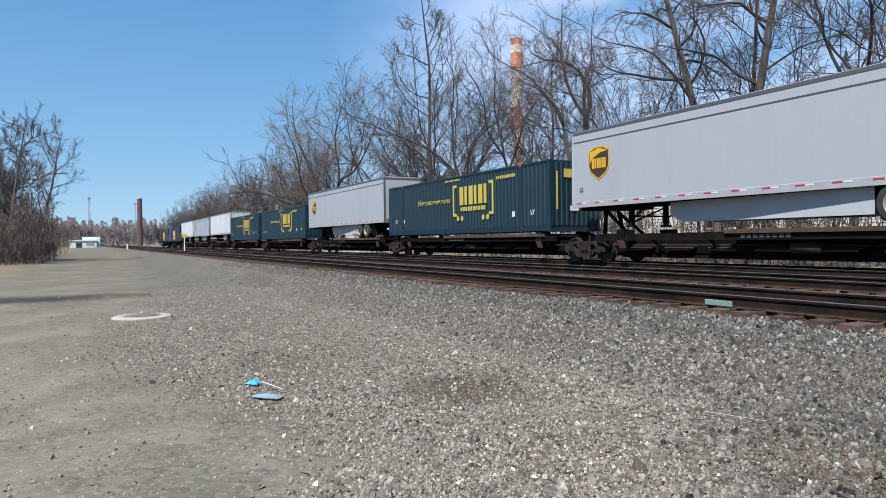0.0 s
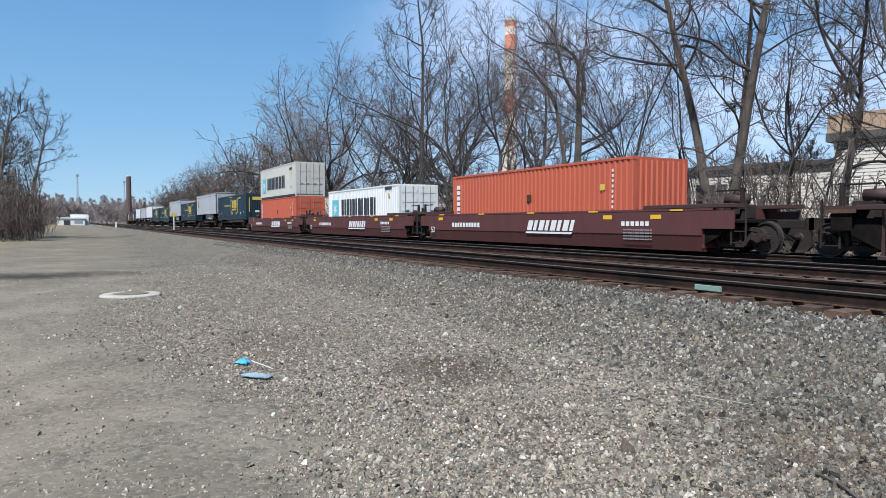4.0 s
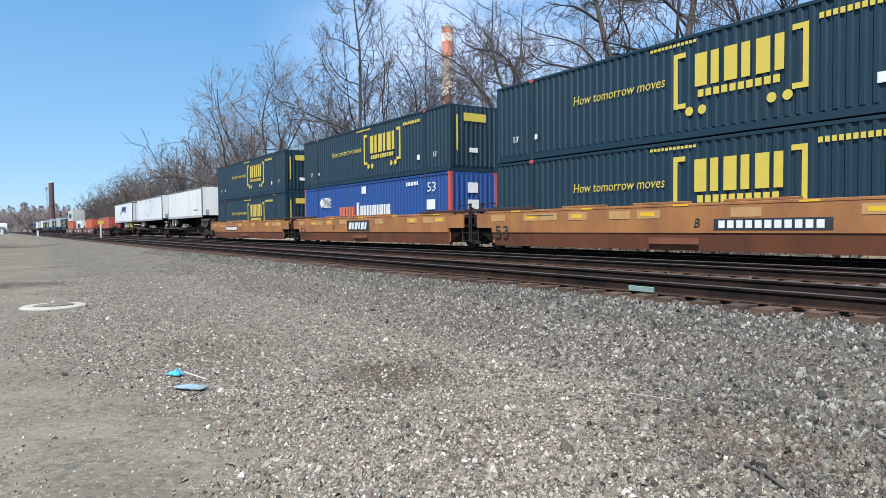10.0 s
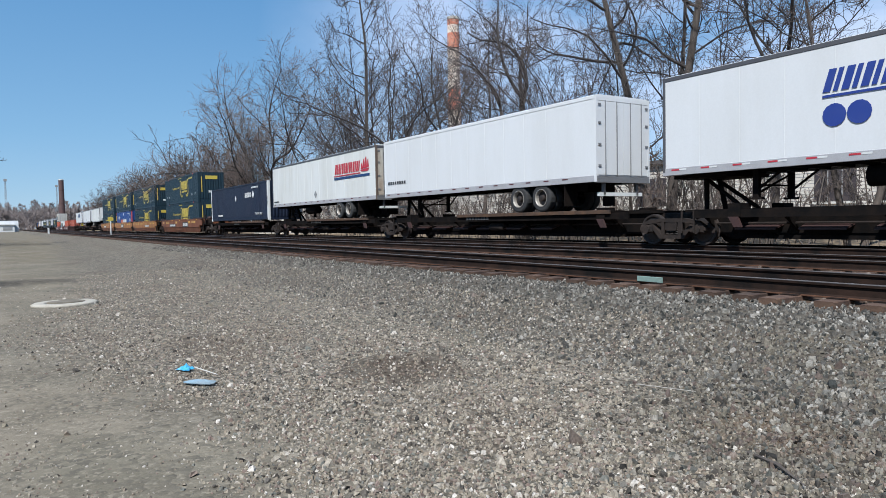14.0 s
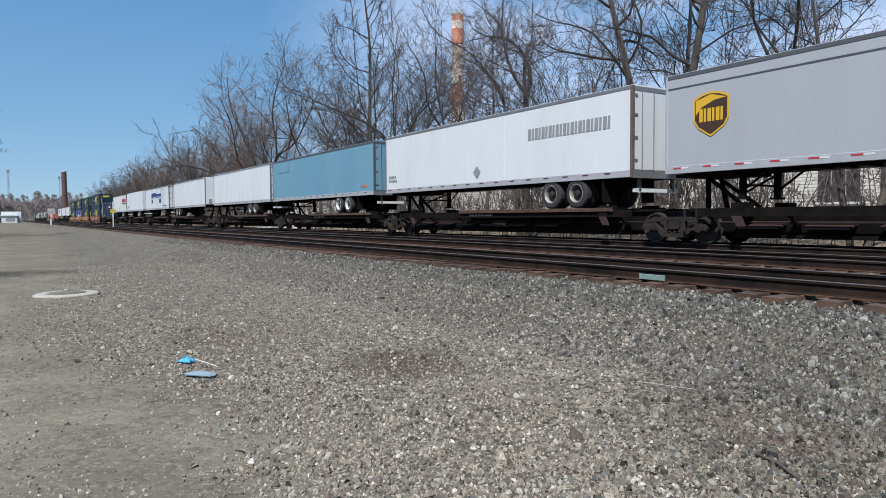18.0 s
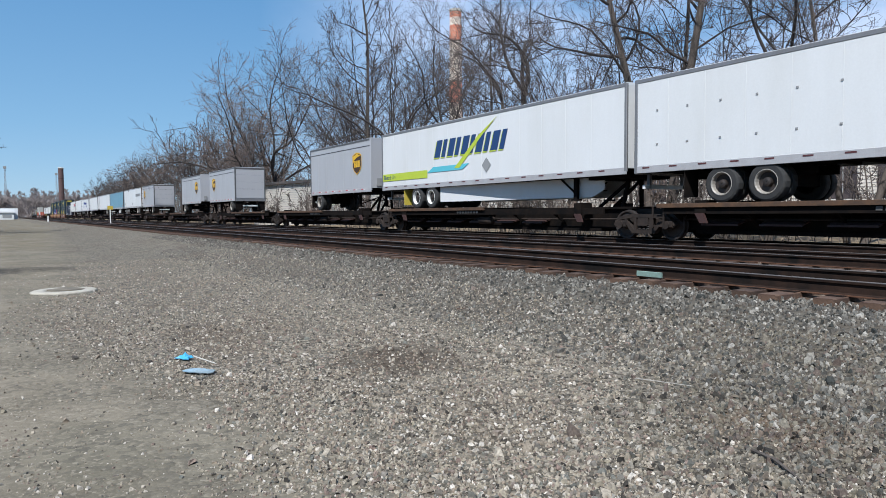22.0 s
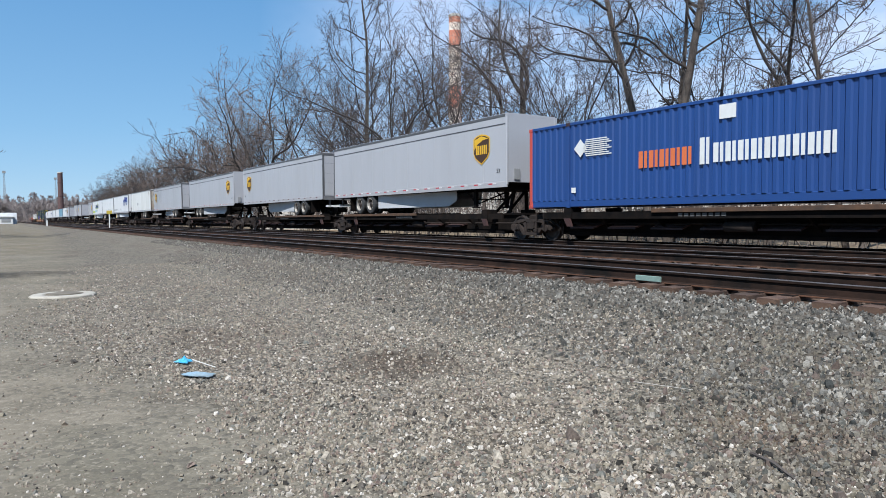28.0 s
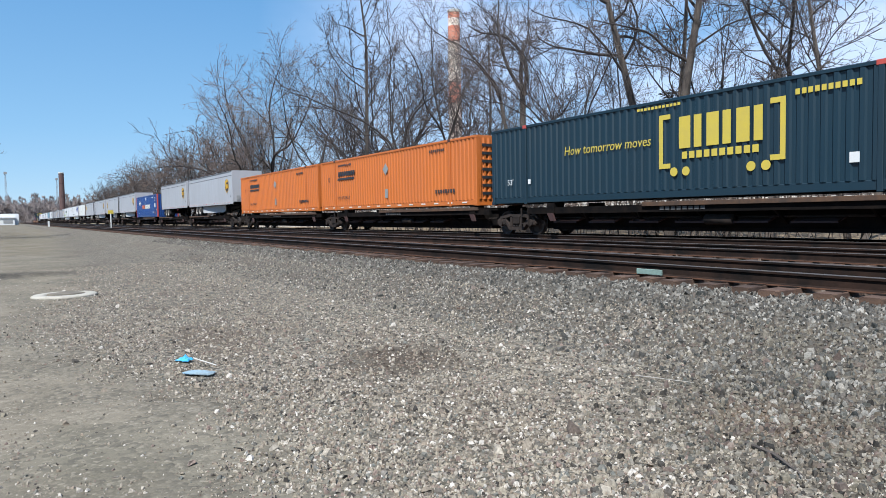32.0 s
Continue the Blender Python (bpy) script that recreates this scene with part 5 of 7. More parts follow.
def spine_car(pitch, group, last=False, first=False, flip=False, deck="deck_edge"):
    """One unit of a low spine flat car; x from its leading joint, y from the near side of the loads."""
    t = thing("spine_flat_car", "sooty black low spine flat car with worn yellow deck edges", "rail car", group)
    P, m = pitch, AXIS - SIDE
    part("spine", Geo().prism([(m - 0.55, RAIL + 0.3), (m + 0.55, RAIL + 0.3), (m + 0.6, RAIL + 0.95), (m - 0.6, RAIL + 0.95)], "x", 0.75, P - 0.75), M["black"], t)
    part("spine_flange", Geo().box(0.5, P - 0.5, m - 0.68, m + 0.68, RAIL + 0.95, RAIL + 1.02), M["black"], t)
    part("spine_flange", Geo().box(1.9, P - 1.9, m - 0.62, m + 0.62, RAIL + 0.2, RAIL + 0.3), M["black"], t)
    for xa in (0.0, P - 0.9):
        part("articulation", Geo().box(xa, xa + 0.9, m - 0.42, m + 0.42, RAIL + 0.55, RAIL + 0.95, 0.04), M["truck"], t)
    d0, d1 = (1.0, 9.0) if flip else (P - 10.6, P - 1.9)
    for s in (-1, 1):
        ye = m + s * 1.28
        part("platform", Geo().box(d0, d1, min(ye, m + s * 0.6), max(ye, m + s * 0.6), RAIL + 1.02, RAIL + 1.07), M["black"], t)
        part("deck_edge", Geo().box(d0, d1, ye - 0.03, ye + 0.03, RAIL + 0.96, RAIL + 1.085, 0.008), M[deck], t)
        part("side_sill", Geo().box(1.2, P - 1.2, ye - s * 0.08 - 0.035, ye - s * 0.08 + 0.035, RAIL + 0.78, RAIL + 1.0), M["black"], t)
        k = 1.5
        while k < P - 1.4:
            part("gusset", Geo().prism([(ye - s * 0.1, RAIL + 0.98), (m + s * 0.55, RAIL + 0.98), (m + s * 0.55, RAIL + 0.4), (ye - s * 0.1, RAIL + 0.78)], "x", k, k + 0.06), M["black"], t)
            k += 2.3
        for xk in (2.3, P - 2.5):
            part("container_pedestal", Geo().box(xk, xk + 0.35, min(ye, ye - s * 0.5), max(ye, ye - s * 0.5), RAIL + 0.8, RAIL + 1.16), M["black"], t)
            part("pedestal_leg", Geo().prism([(xk + 0.02, RAIL + 0.8), (xk + 0.3, RAIL + 0.8), (xk + 0.42, RAIL + 0.52), (xk + 0.2, RAIL + 0.52)], "y", ye - 0.04, ye + 0.04), M["ribbed_brown"], t)
    # added sloping strips, browner than the spine, for its sunlit web between gussets
    ledge = Geo()
    for k in range(int((P - 5) / 1.75)):
        xa = 2.3 + k * 1.75
        ledge.prism([(m - 0.56, RAIL + 0.62), (m - 0.98, RAIL + 0.5), (m - 0.98, RAIL + 0.45), (m - 0.56, RAIL + 0.57)], "x", xa, xa + 1.15)
    tagged(part("sill_ledge", ledge, M["ribbed_brown"], t, "brown sloping strip standing for the sunlit spine web"), kind="stuff")
    part("brake_pipe", Geo().tube((1.0, m - 0.75, RAIL + 0.62), (P - 1.0, m - 0.75, RAIL + 0.62), 0.03, seg=6), M["truck"], t)
    part("brake_cylinder", Geo().tube((P * 0.5, m - 0.95, RAIL + 0.55), (P * 0.5 + 0.85, m - 0.95, RAIL + 0.55), 0.15, seg=12), M["truck"], t, "dusty brown brake cylinder", True)
    part("end_ladder", Geo().box(0.75, 0.79, 0.08, 0.12, RAIL + 0.35, RAIL + 1.0).box(1.15, 1.19, 0.08, 0.12, RAIL + 0.35, RAIL + 1.0)
         .box(0.79, 1.15, 0.085, 0.115, RAIL + 0.4, RAIL + 0.44).box(0.79, 1.15, 0.085, 0.115, RAIL + 0.66, RAIL + 0.7), M["truck"], t)
    bars(t, P * 0.42, P * 0.42 + 1.6, RAIL + 0.84, RAIL + 0.94, 8, M["faint"], 0.05)
    rail_truck(t, 0.3 if not first else 0.75, m)
    if last:
        rail_truck(t, P - 0.75, m)
        coupler(t, P, 1, m)
    if first:
        coupler(t, 0, -1, m)
    return t


def hitch(parent_x):
    """A raised trailer hitch on the spine; x of its head."""
    t = thing("trailer_hitch", "black steel trailer hitch stand on the flat car", "hitch", "trailer hitches")
    m = AXIS - SIDE
    zt = 2.72
    for s in (-1, 1):
        part("hitch_leg", Geo().tube((0, m + s * 0.3, zt), (0.12, m + s * 0.45, RAIL + 1.02), 0.075, seg=8), M["black"], t)
        part("hitch_strut", Geo().tube((0.05, m + s * 0.25, zt - 0.1), (1.25, m + s * 0.35, RAIL + 1.02), 0.06, seg=8), M["black"], t)
    part("hitch_plate", Geo().box(-0.35, 0.45, m - 0.45, m + 0.45, zt - 0.02, zt + 0.06, 0.02), M["black"], t)
    return t


def well_car(P, mat, label, group, z0, z1, ribs=False, first=False, last=False, band=None, letter=""):
    """One unit of a well car; x from its leading joint."""
    t = thing("well_car", label, "rail car", group)
    m = AXIS - SIDE
    a, b = (1.5, P - 1.5)
    for s in (-1, 1):
        y = m + s * (1.6 if ribs else 1.5)
        i = y - s * 0.06
        if ribs:
            part("side_plate", Geo().box(a, b, y - s * 0.24, y - s * 0.27, z0 + 0.05, z1 - 0.1), mat, t)
            for xa, xb in ((0.25, a - 0.5), (b + 0.5, P - 0.25)):
                part("raised_walkway", Geo().box(xa, xb, min(y, y - s * 0.75), max(y, y - s * 0.75), z1 - 0.1, z1 - 0.02), mat, t)
                part("walkway_edge", Geo().box(xa, xb, y - s * 0.004 - 0.012, y - s * 0.004 + 0.012, z1 - 0.19, z1 - 0.1), M["deck_edge"], t)
                part("hanger_plate", Geo().box((xa + xb) / 2 - 0.25, (xa + xb) / 2 + 0.25, y - s * 0.05, y - s * 0.09, z1 - 0.6, z1 - 0.1), M["black"], t)
            part("top_sill", Geo().box(a - 0.5, b + 0.5, min(y, y - s * 0.28), max(y, y - s * 0.28), z1 - 0.12, z1, 0.015), mat, t)
            part("bottom_sill", Geo().box(a, b, min(y - s * 0.02, y - s * 0.28), max(y - s * 0.02, y - s * 0.28), z0, z0 + 0.1, 0.015), mat, t)
            n = 13
            for k in range(n):
                x = a + 0.1 + k * (b - a - 0.25) / (n - 1)
                part("rib", Geo().prism([(y - s * 0.01, z1 - 0.12), (y - s * 0.24, z1 - 0.12), (y - s * 0.24, z0 + 0.05), (y - s * 0.16, z0 + 0.05), (y - s * 0.13, z1 - 0.45)], "x", x, x + 0.06), mat, t)
        else:
            # the side stands upright above and leans inwards below
            zm = z0 + (z1 - z0) * 0.38
            part("side_plate", Geo().prism([(y, zm), (y, z1 - 0.08), (i, z1 - 0.08), (i, zm)], "x", a, b), mat, t)
            # on yellow cars the darker rust colour stands for shade on the leaning plate
            part("lower_plate", Geo().prism([(y - s * 0.02, zm - 0.005), (i - s * 0.02, zm - 0.005), (i - s * 0.18, z0), (y - s * 0.16, z0)], "x", a, b), M["ochre_rust_and_shade"] if mat is M["yellow_car"] else mat, t)
            for xa, xb in ((a - 0.95, a), (b, b + 1.1)):
                part("end_side_panel", Geo().box(xa, xb, min(y, i), max(y, i), z0 + 0.68, z1 - 0.08), mat, t)
            part("top_sill", Geo().box(a - 0.4, b + 0.4, min(y + s * 0.012, y - s * 0.14), max(y + s * 0.012, y - s * 0.14), z1 - 0.08, z1, 0.012), mat, t)
            for xa, xb in ((a - 1.2, a + 2.3), (b - 2.3, b + 1.2)):
                part("walkway", Geo().box(xa, xb, min(y + s * 0.02, y - s * 0.32), max(y + s * 0.02, y - s * 0.32), z1, z1 + 0.12, 0.012), M["ribbed_brown"], t)
        for k in range(5):
            x = a + 1.2 + k * (b - a - 2.4) / 4
            part("warning_patch", Geo().box(x, x + 0.5, y + s * 0.014 - 0.004, y + s * 0.014 + 0.004, z1 - 0.07, z1 - 0.02), M["shield"], t)
    part("well_floor", Geo().box(a, b, m - 1.3, m + 1.3, z0 + 0.08, z0 + 0.18), M["black"], t)
    for xa, xb in ((0.1, a + 0.05), (b - 0.05, P - 0.1)):
        part("end_platform", Geo().box(xa, xb, m - 1.35, m + 1.35, RAIL + 0.86, RAIL + 0.98, 0.02), M["black"], t)
        part("end_bulkhead", Geo().box(a - 0.02 if xa < 1 else b - 0.06, a + 0.06 if xa < 1 else b + 0.02, m - 1.4, m + 1.4, z0 + 0.1, z1), mat, t)
        part("centre_sill", Geo().box(xa, xb, m - 0.3, m + 0.3, RAIL + 0.5, RAIL + 0.86), M["black"], t)
    for x in (0.25, P - 0.35):
        for dz in range(4):
            part("rung", Geo().box(x - 0.18, x + 0.28, m - 1.44, m - 1.41, RAIL + 0.3 + dz * 0.32, RAIL + 0.33 + dz * 0.32), M["truck"], t)
        for dx in (-0.2, 0.27):
            part("ladder_post", Geo().box(x + dx, x + dx + 0.04, m - 1.45, m - 1.41, RAIL + 0.25, RAIL + 1.45), M["truck"], t)
    # brake gear and posts on the end platforms
    for x, s in ((0.35, 1), (P - 0.35, -1)):
        part("platform_post", Geo().box(x, x + s * 0.1, m - 1.2, m - 1.08, RAIL + 0.98, RAIL + 1.85, 0.015), M["truck"], t)
        part("platform_post", Geo().box(x + s * 0.5, x + s * 0.6, m - 0.7, m - 0.58, RAIL + 0.98, RAIL + 1.7, 0.015), M["truck"], t)
        part("hand_rail", Geo().tube((x, m - 1.14, RAIL + 1.8), (x + s * 0.95, m - 1.14, RAIL + 1.8), 0.025, seg=6), M["truck"], t)
        part("equipment_box", Geo().box(x + s * 0.2, x + s * 0.75, m - 1.0, m - 0.35, RAIL + 0.98, RAIL + 1.4, 0.03), M["truck"], t)
        part("side_gusset", Geo().prism([(x + s * 1.2, RAIL + 0.98), (x + s * 0.2, RAIL + 0.98), (x + s * 0.2, RAIL + 0.7), (x + s * 1.2, RAIL + 0.2)], "y", m - 1.38, m - 1.3), M["black"], t)
        if first or last:
            part("brake_wheel", Geo().lathe([(0.24, 0.0), (0.27, 0.02), (0.24, 0.04)], (x + s * 0.15, m + 0.3, RAIL + 1.7), "x", 16, False), M["truck"], t)
            part("air_reservoir", Geo().tube((x + s * 0.3, m - 0.6, RAIL + 1.55), (x + s * 1.0, m - 0.6, RAIL + 1.55), 0.16, seg=12), M["ribbed_brown"], t, "", True)
    yy = m - 1.5 - 0.012
    zc = z0 + (z1 - z0) * 0.66
    if band in ("number", "early", "sign", "both"):
        fields = {"number": ((11.2, 14.3, 1.5, 1.8),), "early": ((5.15, 8.36, 1.52, 1.84),), "sign": ((8.45, 11.08, 1.47, 2.03),), "both": ((5.45, 8.6, 1.5, 1.8), (12.2, 14.85, 1.45, 1.97))}[band]
        for xa, xb, za, zb in fields:
            mark(t, "sign_field", xa, xb, za, zb, M["mark_black"], 0, yy)
            if zb - za > 0.4:
                blocks(t, xa + 0.2, xb - 0.25, za + 0.1, zb - 0.1, 3, M["mark_white"], 0.3, 0.25, yy - 0.005)
            else:
                bars(t, xa + 0.15, xb - 0.12, za + 0.05, zb - 0.05, 11, M["mark_white"], yy - 0.005)
        words(t, "53", 1.75, 1.3, 0.38, M["mark_black"], 0.8, 0, yy - 0.004)
        if letter:
            words(t, letter, {"number": 10.6, "early": 8.8, "sign": 6.65}[band], 1.58, 0.24, M["mark_black"], None, 0.2, yy - 0.004)
        for k, x in enumerate((1.5, 3.4, 4.3, 5.7, 7.5, 8.6, 11.7, 14.9, 16.3, 17.2)):
            if any(x < f[1] and x + 0.85 > f[0] for f in fields) and band != "number":
                continue
            mark(t, "painted_patch", x, x + 0.85, 1.84, 2.09, M["tan_patch"], 0, yy, "faded tan repaint patch")
            if k % 2:
                mark(t, "warning_patch", x + 0.14, x + 0.66, 1.91, 2.02, M["shield"], 0, yy - 0.004)
        bars(t, 3.6, 5.0, z1 - 0.24, z1 - 0.2, 10, M["mark_black"], yy - 0.004)
        for xa, xb in ((5.4, 7.3), (8.45, 10.4), (11.5, 13.5)):
            part("top_pad", Geo().box(xa, xb, m - 1.5, m - 1.32, z1, z1 + 0.07, 0.012), mat, t)
        mark(t, "jacking_plate", 9.0, 10.7, 1.1, 1.28, M["ochre_rust_and_shade"], 0, m - 1.5 + 0.05)
    elif band == "white":
        bars(t, 4.0, 6.6, zc - 0.2, zc + 0.0, 10, M["mark_white"], yy)
        blocks(t, 10.2, 13.2, zc - 0.3, zc + 0.1, 4, M["mark_white"], 0.35, 0.1, yy)
        mark(t, "underline", 10.1, 13.0, zc - 0.42, zc - 0.35, M["mark_white"], 0.05, yy)
        words(t, "53", 1.8, zc - 0.5, 0.3, M["mark_white"], None, 0, yy)
        bars(t, 15.6, 16.9, zc - 0.1, zc + 0.05, 6, M["mark_white"], yy)
        for x in (2.6, 14.7, 16.9):
            mark(t, "warning_patch", x, x + 0.45, zc + 0.12, zc + 0.26, M["shield"], 0, yy)
        for k in range(4):
            bars(t, 15.7, 17.0, zc - 0.25 - k * 0.1, zc - 0.21 - k * 0.1, 12, M["mark_grey"], yy)
    elif ribs:
        words(t, "53", 2.2, z0 + 0.42, 0.36, M["yellow"], None, 0, m - 1.6 + 0.235)
        bars(t, 5.2, 8.2, z0 + 0.4, z0 + 0.62, 8, M["mark_grey"], m - 1.6 + 0.235)
        bars(t, 9.6, 11.0, z0 + 0.45, z0 + 0.65, 5, M["mark_white"], m - 1.6 + 0.235)
    rail_truck(t, 0.1 if not first else 0.8, m)
    if last:
        rail_truck(t, P - 0.8, m)
        coupler(t, P - 0.05, 1, m)
    if first:
        coupler(t, 0.05, -1, m)
    return t


def locomotive(label, body, nose, cab):
    t = thing("locomotive", label, "locomotive", "locomotives")
    m = AXIS - SIDE
    part("frame", Geo().box(0.6, 21.6, m - 1.45, m + 1.45, RAIL + 1.1, RAIL + 1.45, 0.03), M["black"], t)
    part("hood", Geo().prism([(m - 0.95, RAIL + 1.45), (m + 0.95, RAIL + 1.45), (m + 0.95, RAIL + 3.9), (m + 0.6, RAIL + 4.15), (m - 0.6, RAIL + 4.15), (m - 0.95, RAIL + 3.9)], "x", 5.2, 21.0), body, t)
    part("radiator", Geo().box(16.2, 21.0, m - 1.35, m + 1.35, RAIL + 3.2, RAIL + 4.35, 0.1), body, t)
    part("cab", Geo().prism([(m - 1.45, RAIL + 1.45), (m + 1.45, RAIL + 1.45), (m + 1.45, RAIL + 3.9), (m + 1.1, RAIL + 4.4), (m - 1.1, RAIL + 4.4), (m - 1.45, RAIL + 3.9)], "x", 2.6, 5.2), cab, t)
    part("short_nose", Geo().prism([(0.9, RAIL + 1.45), (2.6, RAIL + 1.45), (2.6, RAIL + 3.3), (1.1, RAIL + 2.9)], "y", m - 0.9, m + 0.9), nose, t)
    part("cab_window", Geo().box(3.1, 4.6, m - 1.46, m - 1.44, RAIL + 3.0, RAIL + 3.7), M["mark_black"], t)
    part("yellow_band", Geo().box(5.2, 9.5, m - 0.97, m - 0.95, RAIL + 1.6, RAIL + 3.6), M["shield"], t)
    part("fuel_tank", Geo().box(7.6, 14.4, m - 1.3, m + 1.3, RAIL + 0.25, RAIL + 1.1, 0.15), M["black"], t)
    g = Geo()
    for k in range(15):
        g.tube((0.9 + k * 1.4, m - 1.42, RAIL + 1.45), (0.9 + k * 1.4, m - 1.42, RAIL + 2.4), 0.02, seg=5)
    part("handrail", g.tube((0.9, m - 1.42, RAIL + 2.4), (20.6, m - 1.42, RAIL + 2.4), 0.02, seg=5), M["deck_edge"], t)
    for x in (3.4, 5.2, 17.0, 18.8):
        rail_truck(t, x, m)
    return t


def trailer_liveries():
    """The trailers with their painted shapes."""
    W, K = M["white"], M["dark_trim"]
    out = {}
    t = plain_trailer(16.154, False, "white trailer with slanted dark blue shapes and a brown swoosh", gear=11.5, skirt=(4.3, 10.3), flap=M["yellow"], trim=K, doors="swing", frame=M["rust_frame"])
    blocks(t, 6.9, 11.0, 2.55, 3.25, 5, M["mark_navy"], 0.35, 0.08)
    part("swoosh", Geo().prism([(4.9, 1.85), (5.3, 1.85), (6.6, 2.6), (8.1, 3.4), (6.4, 2.75)], "y", -0.008, -0.003), M["mark_grey"], t)
    mark(t, "underline", 5.9, 11.0, 2.36, 2.42, M["mark_navy"], 0.0)
    diamond(t, 8.05, 1.55, 0.26, M["mark_grey"])
    out["swift1"] = t
    out["white1"] = plain_trailer(16.154, True, "plain white trailer with dark roof rail", gear=11.6, trim=K)
    diamond(out["white1"], 7.6, 1.6, 0.26, M["mark_grey"])
    out["white2"] = plain_trailer(14.63, True, "weathered plain white trailer with worn markings", M["old_white"], gear=11.2, trim=K)
    bars(out["white2"], 11.6, 13.2, 1.62, 1.72, 9, M["mark_navy"])
    t = plain_trailer(16.154, False, "white trailer with red shapes, a blue bar and a ship emblem", M["old_white"], gear=11.35, trim=K, tank=True, door_mat=M["rust_door"], frame=M["rust_frame"])
    blocks(t, 10.95, 14.25, 2.55, 3.12, 7, M["mark_red"], 0.2, 0.12)
    mark(t, "underline", 10.85, 14.3, 2.42, 2.48, M["mark_red"], 0.02)
    mark(t, "blue_bar", 10.85, 15.4, 2.24, 2.37, M["mark_navy"])
    for k, (a, b, c, d) in enumerate(((14.35, 14.5, 2.62, 3.0), (14.6, 14.75, 2.66, 3.2), (14.85, 15.0, 2.66, 3.3), (15.1, 15.22, 2.7, 3.15))):
        part("emblem_sail", Geo().prism([(a, c), (b + 0.12, c), (b + 0.05, d), (a + 0.08, d - 0.1)], "y", -0.008, -0.003), M["mark_red"], t)
    part("emblem_hull", Geo().prism([(14.3, 2.58), (15.4, 2.66), (15.2, 2.5), (14.5, 2.5)], "y", -0.008, -0.003), M["mark_red"], t)
    diamond(t, 7.95, 1.55, 0.24, M["mark_grey"])
    bars(t, 0.3, 1.3, 1.25, 1.35, 8, M["mark_black"])
    out["clipper"] = t
    out["white3"] = plain_trailer(14.63, False, "plain white trailer with a white rear door", gear=10.6, trim=M["white"], frame=M["white"])
    bars(out["white3"], 0.4, 2.2, 1.6, 1.74, 8, M["mark_black"])
    t = plain_trailer(16.154, False, "white trailer with blue shapes and four blue discs", M["white"], gear=11.6, trim=K, tank=True, tape="red")
    blocks(t, 4.6, 7.95, 2.6, 3.12, 8, M["mark_blue"], 0.3, 0.12)
    mark(t, "underline", 4.6, 11.5, 2.47, 2.53, M["mark_blue"])
    blocks(t, 8.05, 11.4, 2.62, 2.95, 12, M["mark_blue"], 0, 0.3)
    for x in (4.87, 5.42, 10.3, 10.97):
        dot(t, "disc", x, 2.05, 0.3 if x > 9 else 0.27, M["mark_blue"])
    bars(t, 12.2, 14.6, 1.32, 1.46, 15, M["mark_navy"])
    out["alliance"] = t
    out["w433"] = plain_trailer(14.63, True, "plain white trailer with a bright nose", gear=12.0)
    out["w560"] = plain_trailer(16.154, False, "plain clean white road trailer", gear=11.0)
    t = plain_trailer(16.154, False, "faded light blue trailer with white wheel rims", M["sky_blue"], gear=11.5, trim=K, rim=M["mark_white"])
    mark(t, "old_patch", 1.3, 3.3, 2.9, 3.45, M["sky_blue"])
    bars(t, 14.6, 15.4, 1.4, 1.5, 3, M["mark_orange"])
    out["blue"] = t
    t = plain_trailer(16.154, False, "white trailer with grey lettering shapes and rusty rear frame", gear=12.4, trim=M["steel"], frame=M["rust_frame"])
    blocks(t, 11.2, 15.3, 2.55, 2.95, 11, M["mark_grey"], 0.05, 0.2)
    diamond(t, 7.95, 1.57, 0.26, M["mark_grey"])
    bars(t, 0.35, 1.1, 1.68, 1.8, 5, M["mark_grey"])
    bars(t, 0.35, 1.2, 1.5, 1.6, 6, M["mark_grey"])
    out["triple"] = t
    t = plain_trailer(16.154, True, "white trailer with slanted blue shapes and a yellow-green stripe", gear=11.5, skirt=(1.5, 10.9), flap=M["yellow"], rim=M["mark_white"])
    blocks(t, 5.0, 10.2, 2.25, 3.0, 5, M["mark_navy"], 0.35, 0.06)
    blocks(t, 4.94, 10.14, 2.2, 2.95, 5, M["mark_green"], 0.35, 0.06, -0.0055, "letter_shadow")
    mark(t, "green_stripe", 0.1, 4.4, 1.4, 1.75, M["mark_green"])
    mark(t, "blue_stripe", 4.4, 7.2, 1.62, 1.85, M["mark_cyan"], 0.5)
    part("swoosh", Geo().prism([(6.6, 1.7), (7.0, 1.7), (8.6, 2.9), (9.6, 3.55), (8.3, 2.9)], "y", -0.012, -0.0065), M["mark_green"], t)
    diamond(t, 8.9, 1.7, 0.3, M["mark_grey"])
    words(t, "Best In", 0.2, 1.48, 0.2, M["mark_navy"], 1.2, 0.15, -0.013)
    out["swift2"] = t
    t = plain_trailer(16.154, True, "plain white riveted trailer with white nose", gear=11.9)
    g = Geo()
    for k in range(14):
        for z in (1.75, 2.75):
            g.box(0.8 + k * 1.05, 0.86 + k * 1.05, -0.004, 0.012, z, z + 0.05)
    part("rivets", g, M["mark_grey"], t)
    out["white4"] = t
    t = plain_trailer(16.154, True, "white trailer with blue lettering shapes, bars and discs", gear=11.8, skirt=(2.5, 10.8), flap=M["yellow"], rim=M["mark_white"])
    words(t, "DELIVERING YOUR FUTURE", 0.4, 1.42, 0.22, M["mark_grey"], 4.9)
    blocks(t, 11.0, 11.95, 2.6, 3.0, 3, M["mark_blue"], 0, 0.3)
    blocks(t, 12.0, 15.3, 2.6, 3.25, 8, M["mark_blue"])
    mark(t, "blue_bar", 11.95, 15.35, 3.32, 3.42, M["mark_blue"])
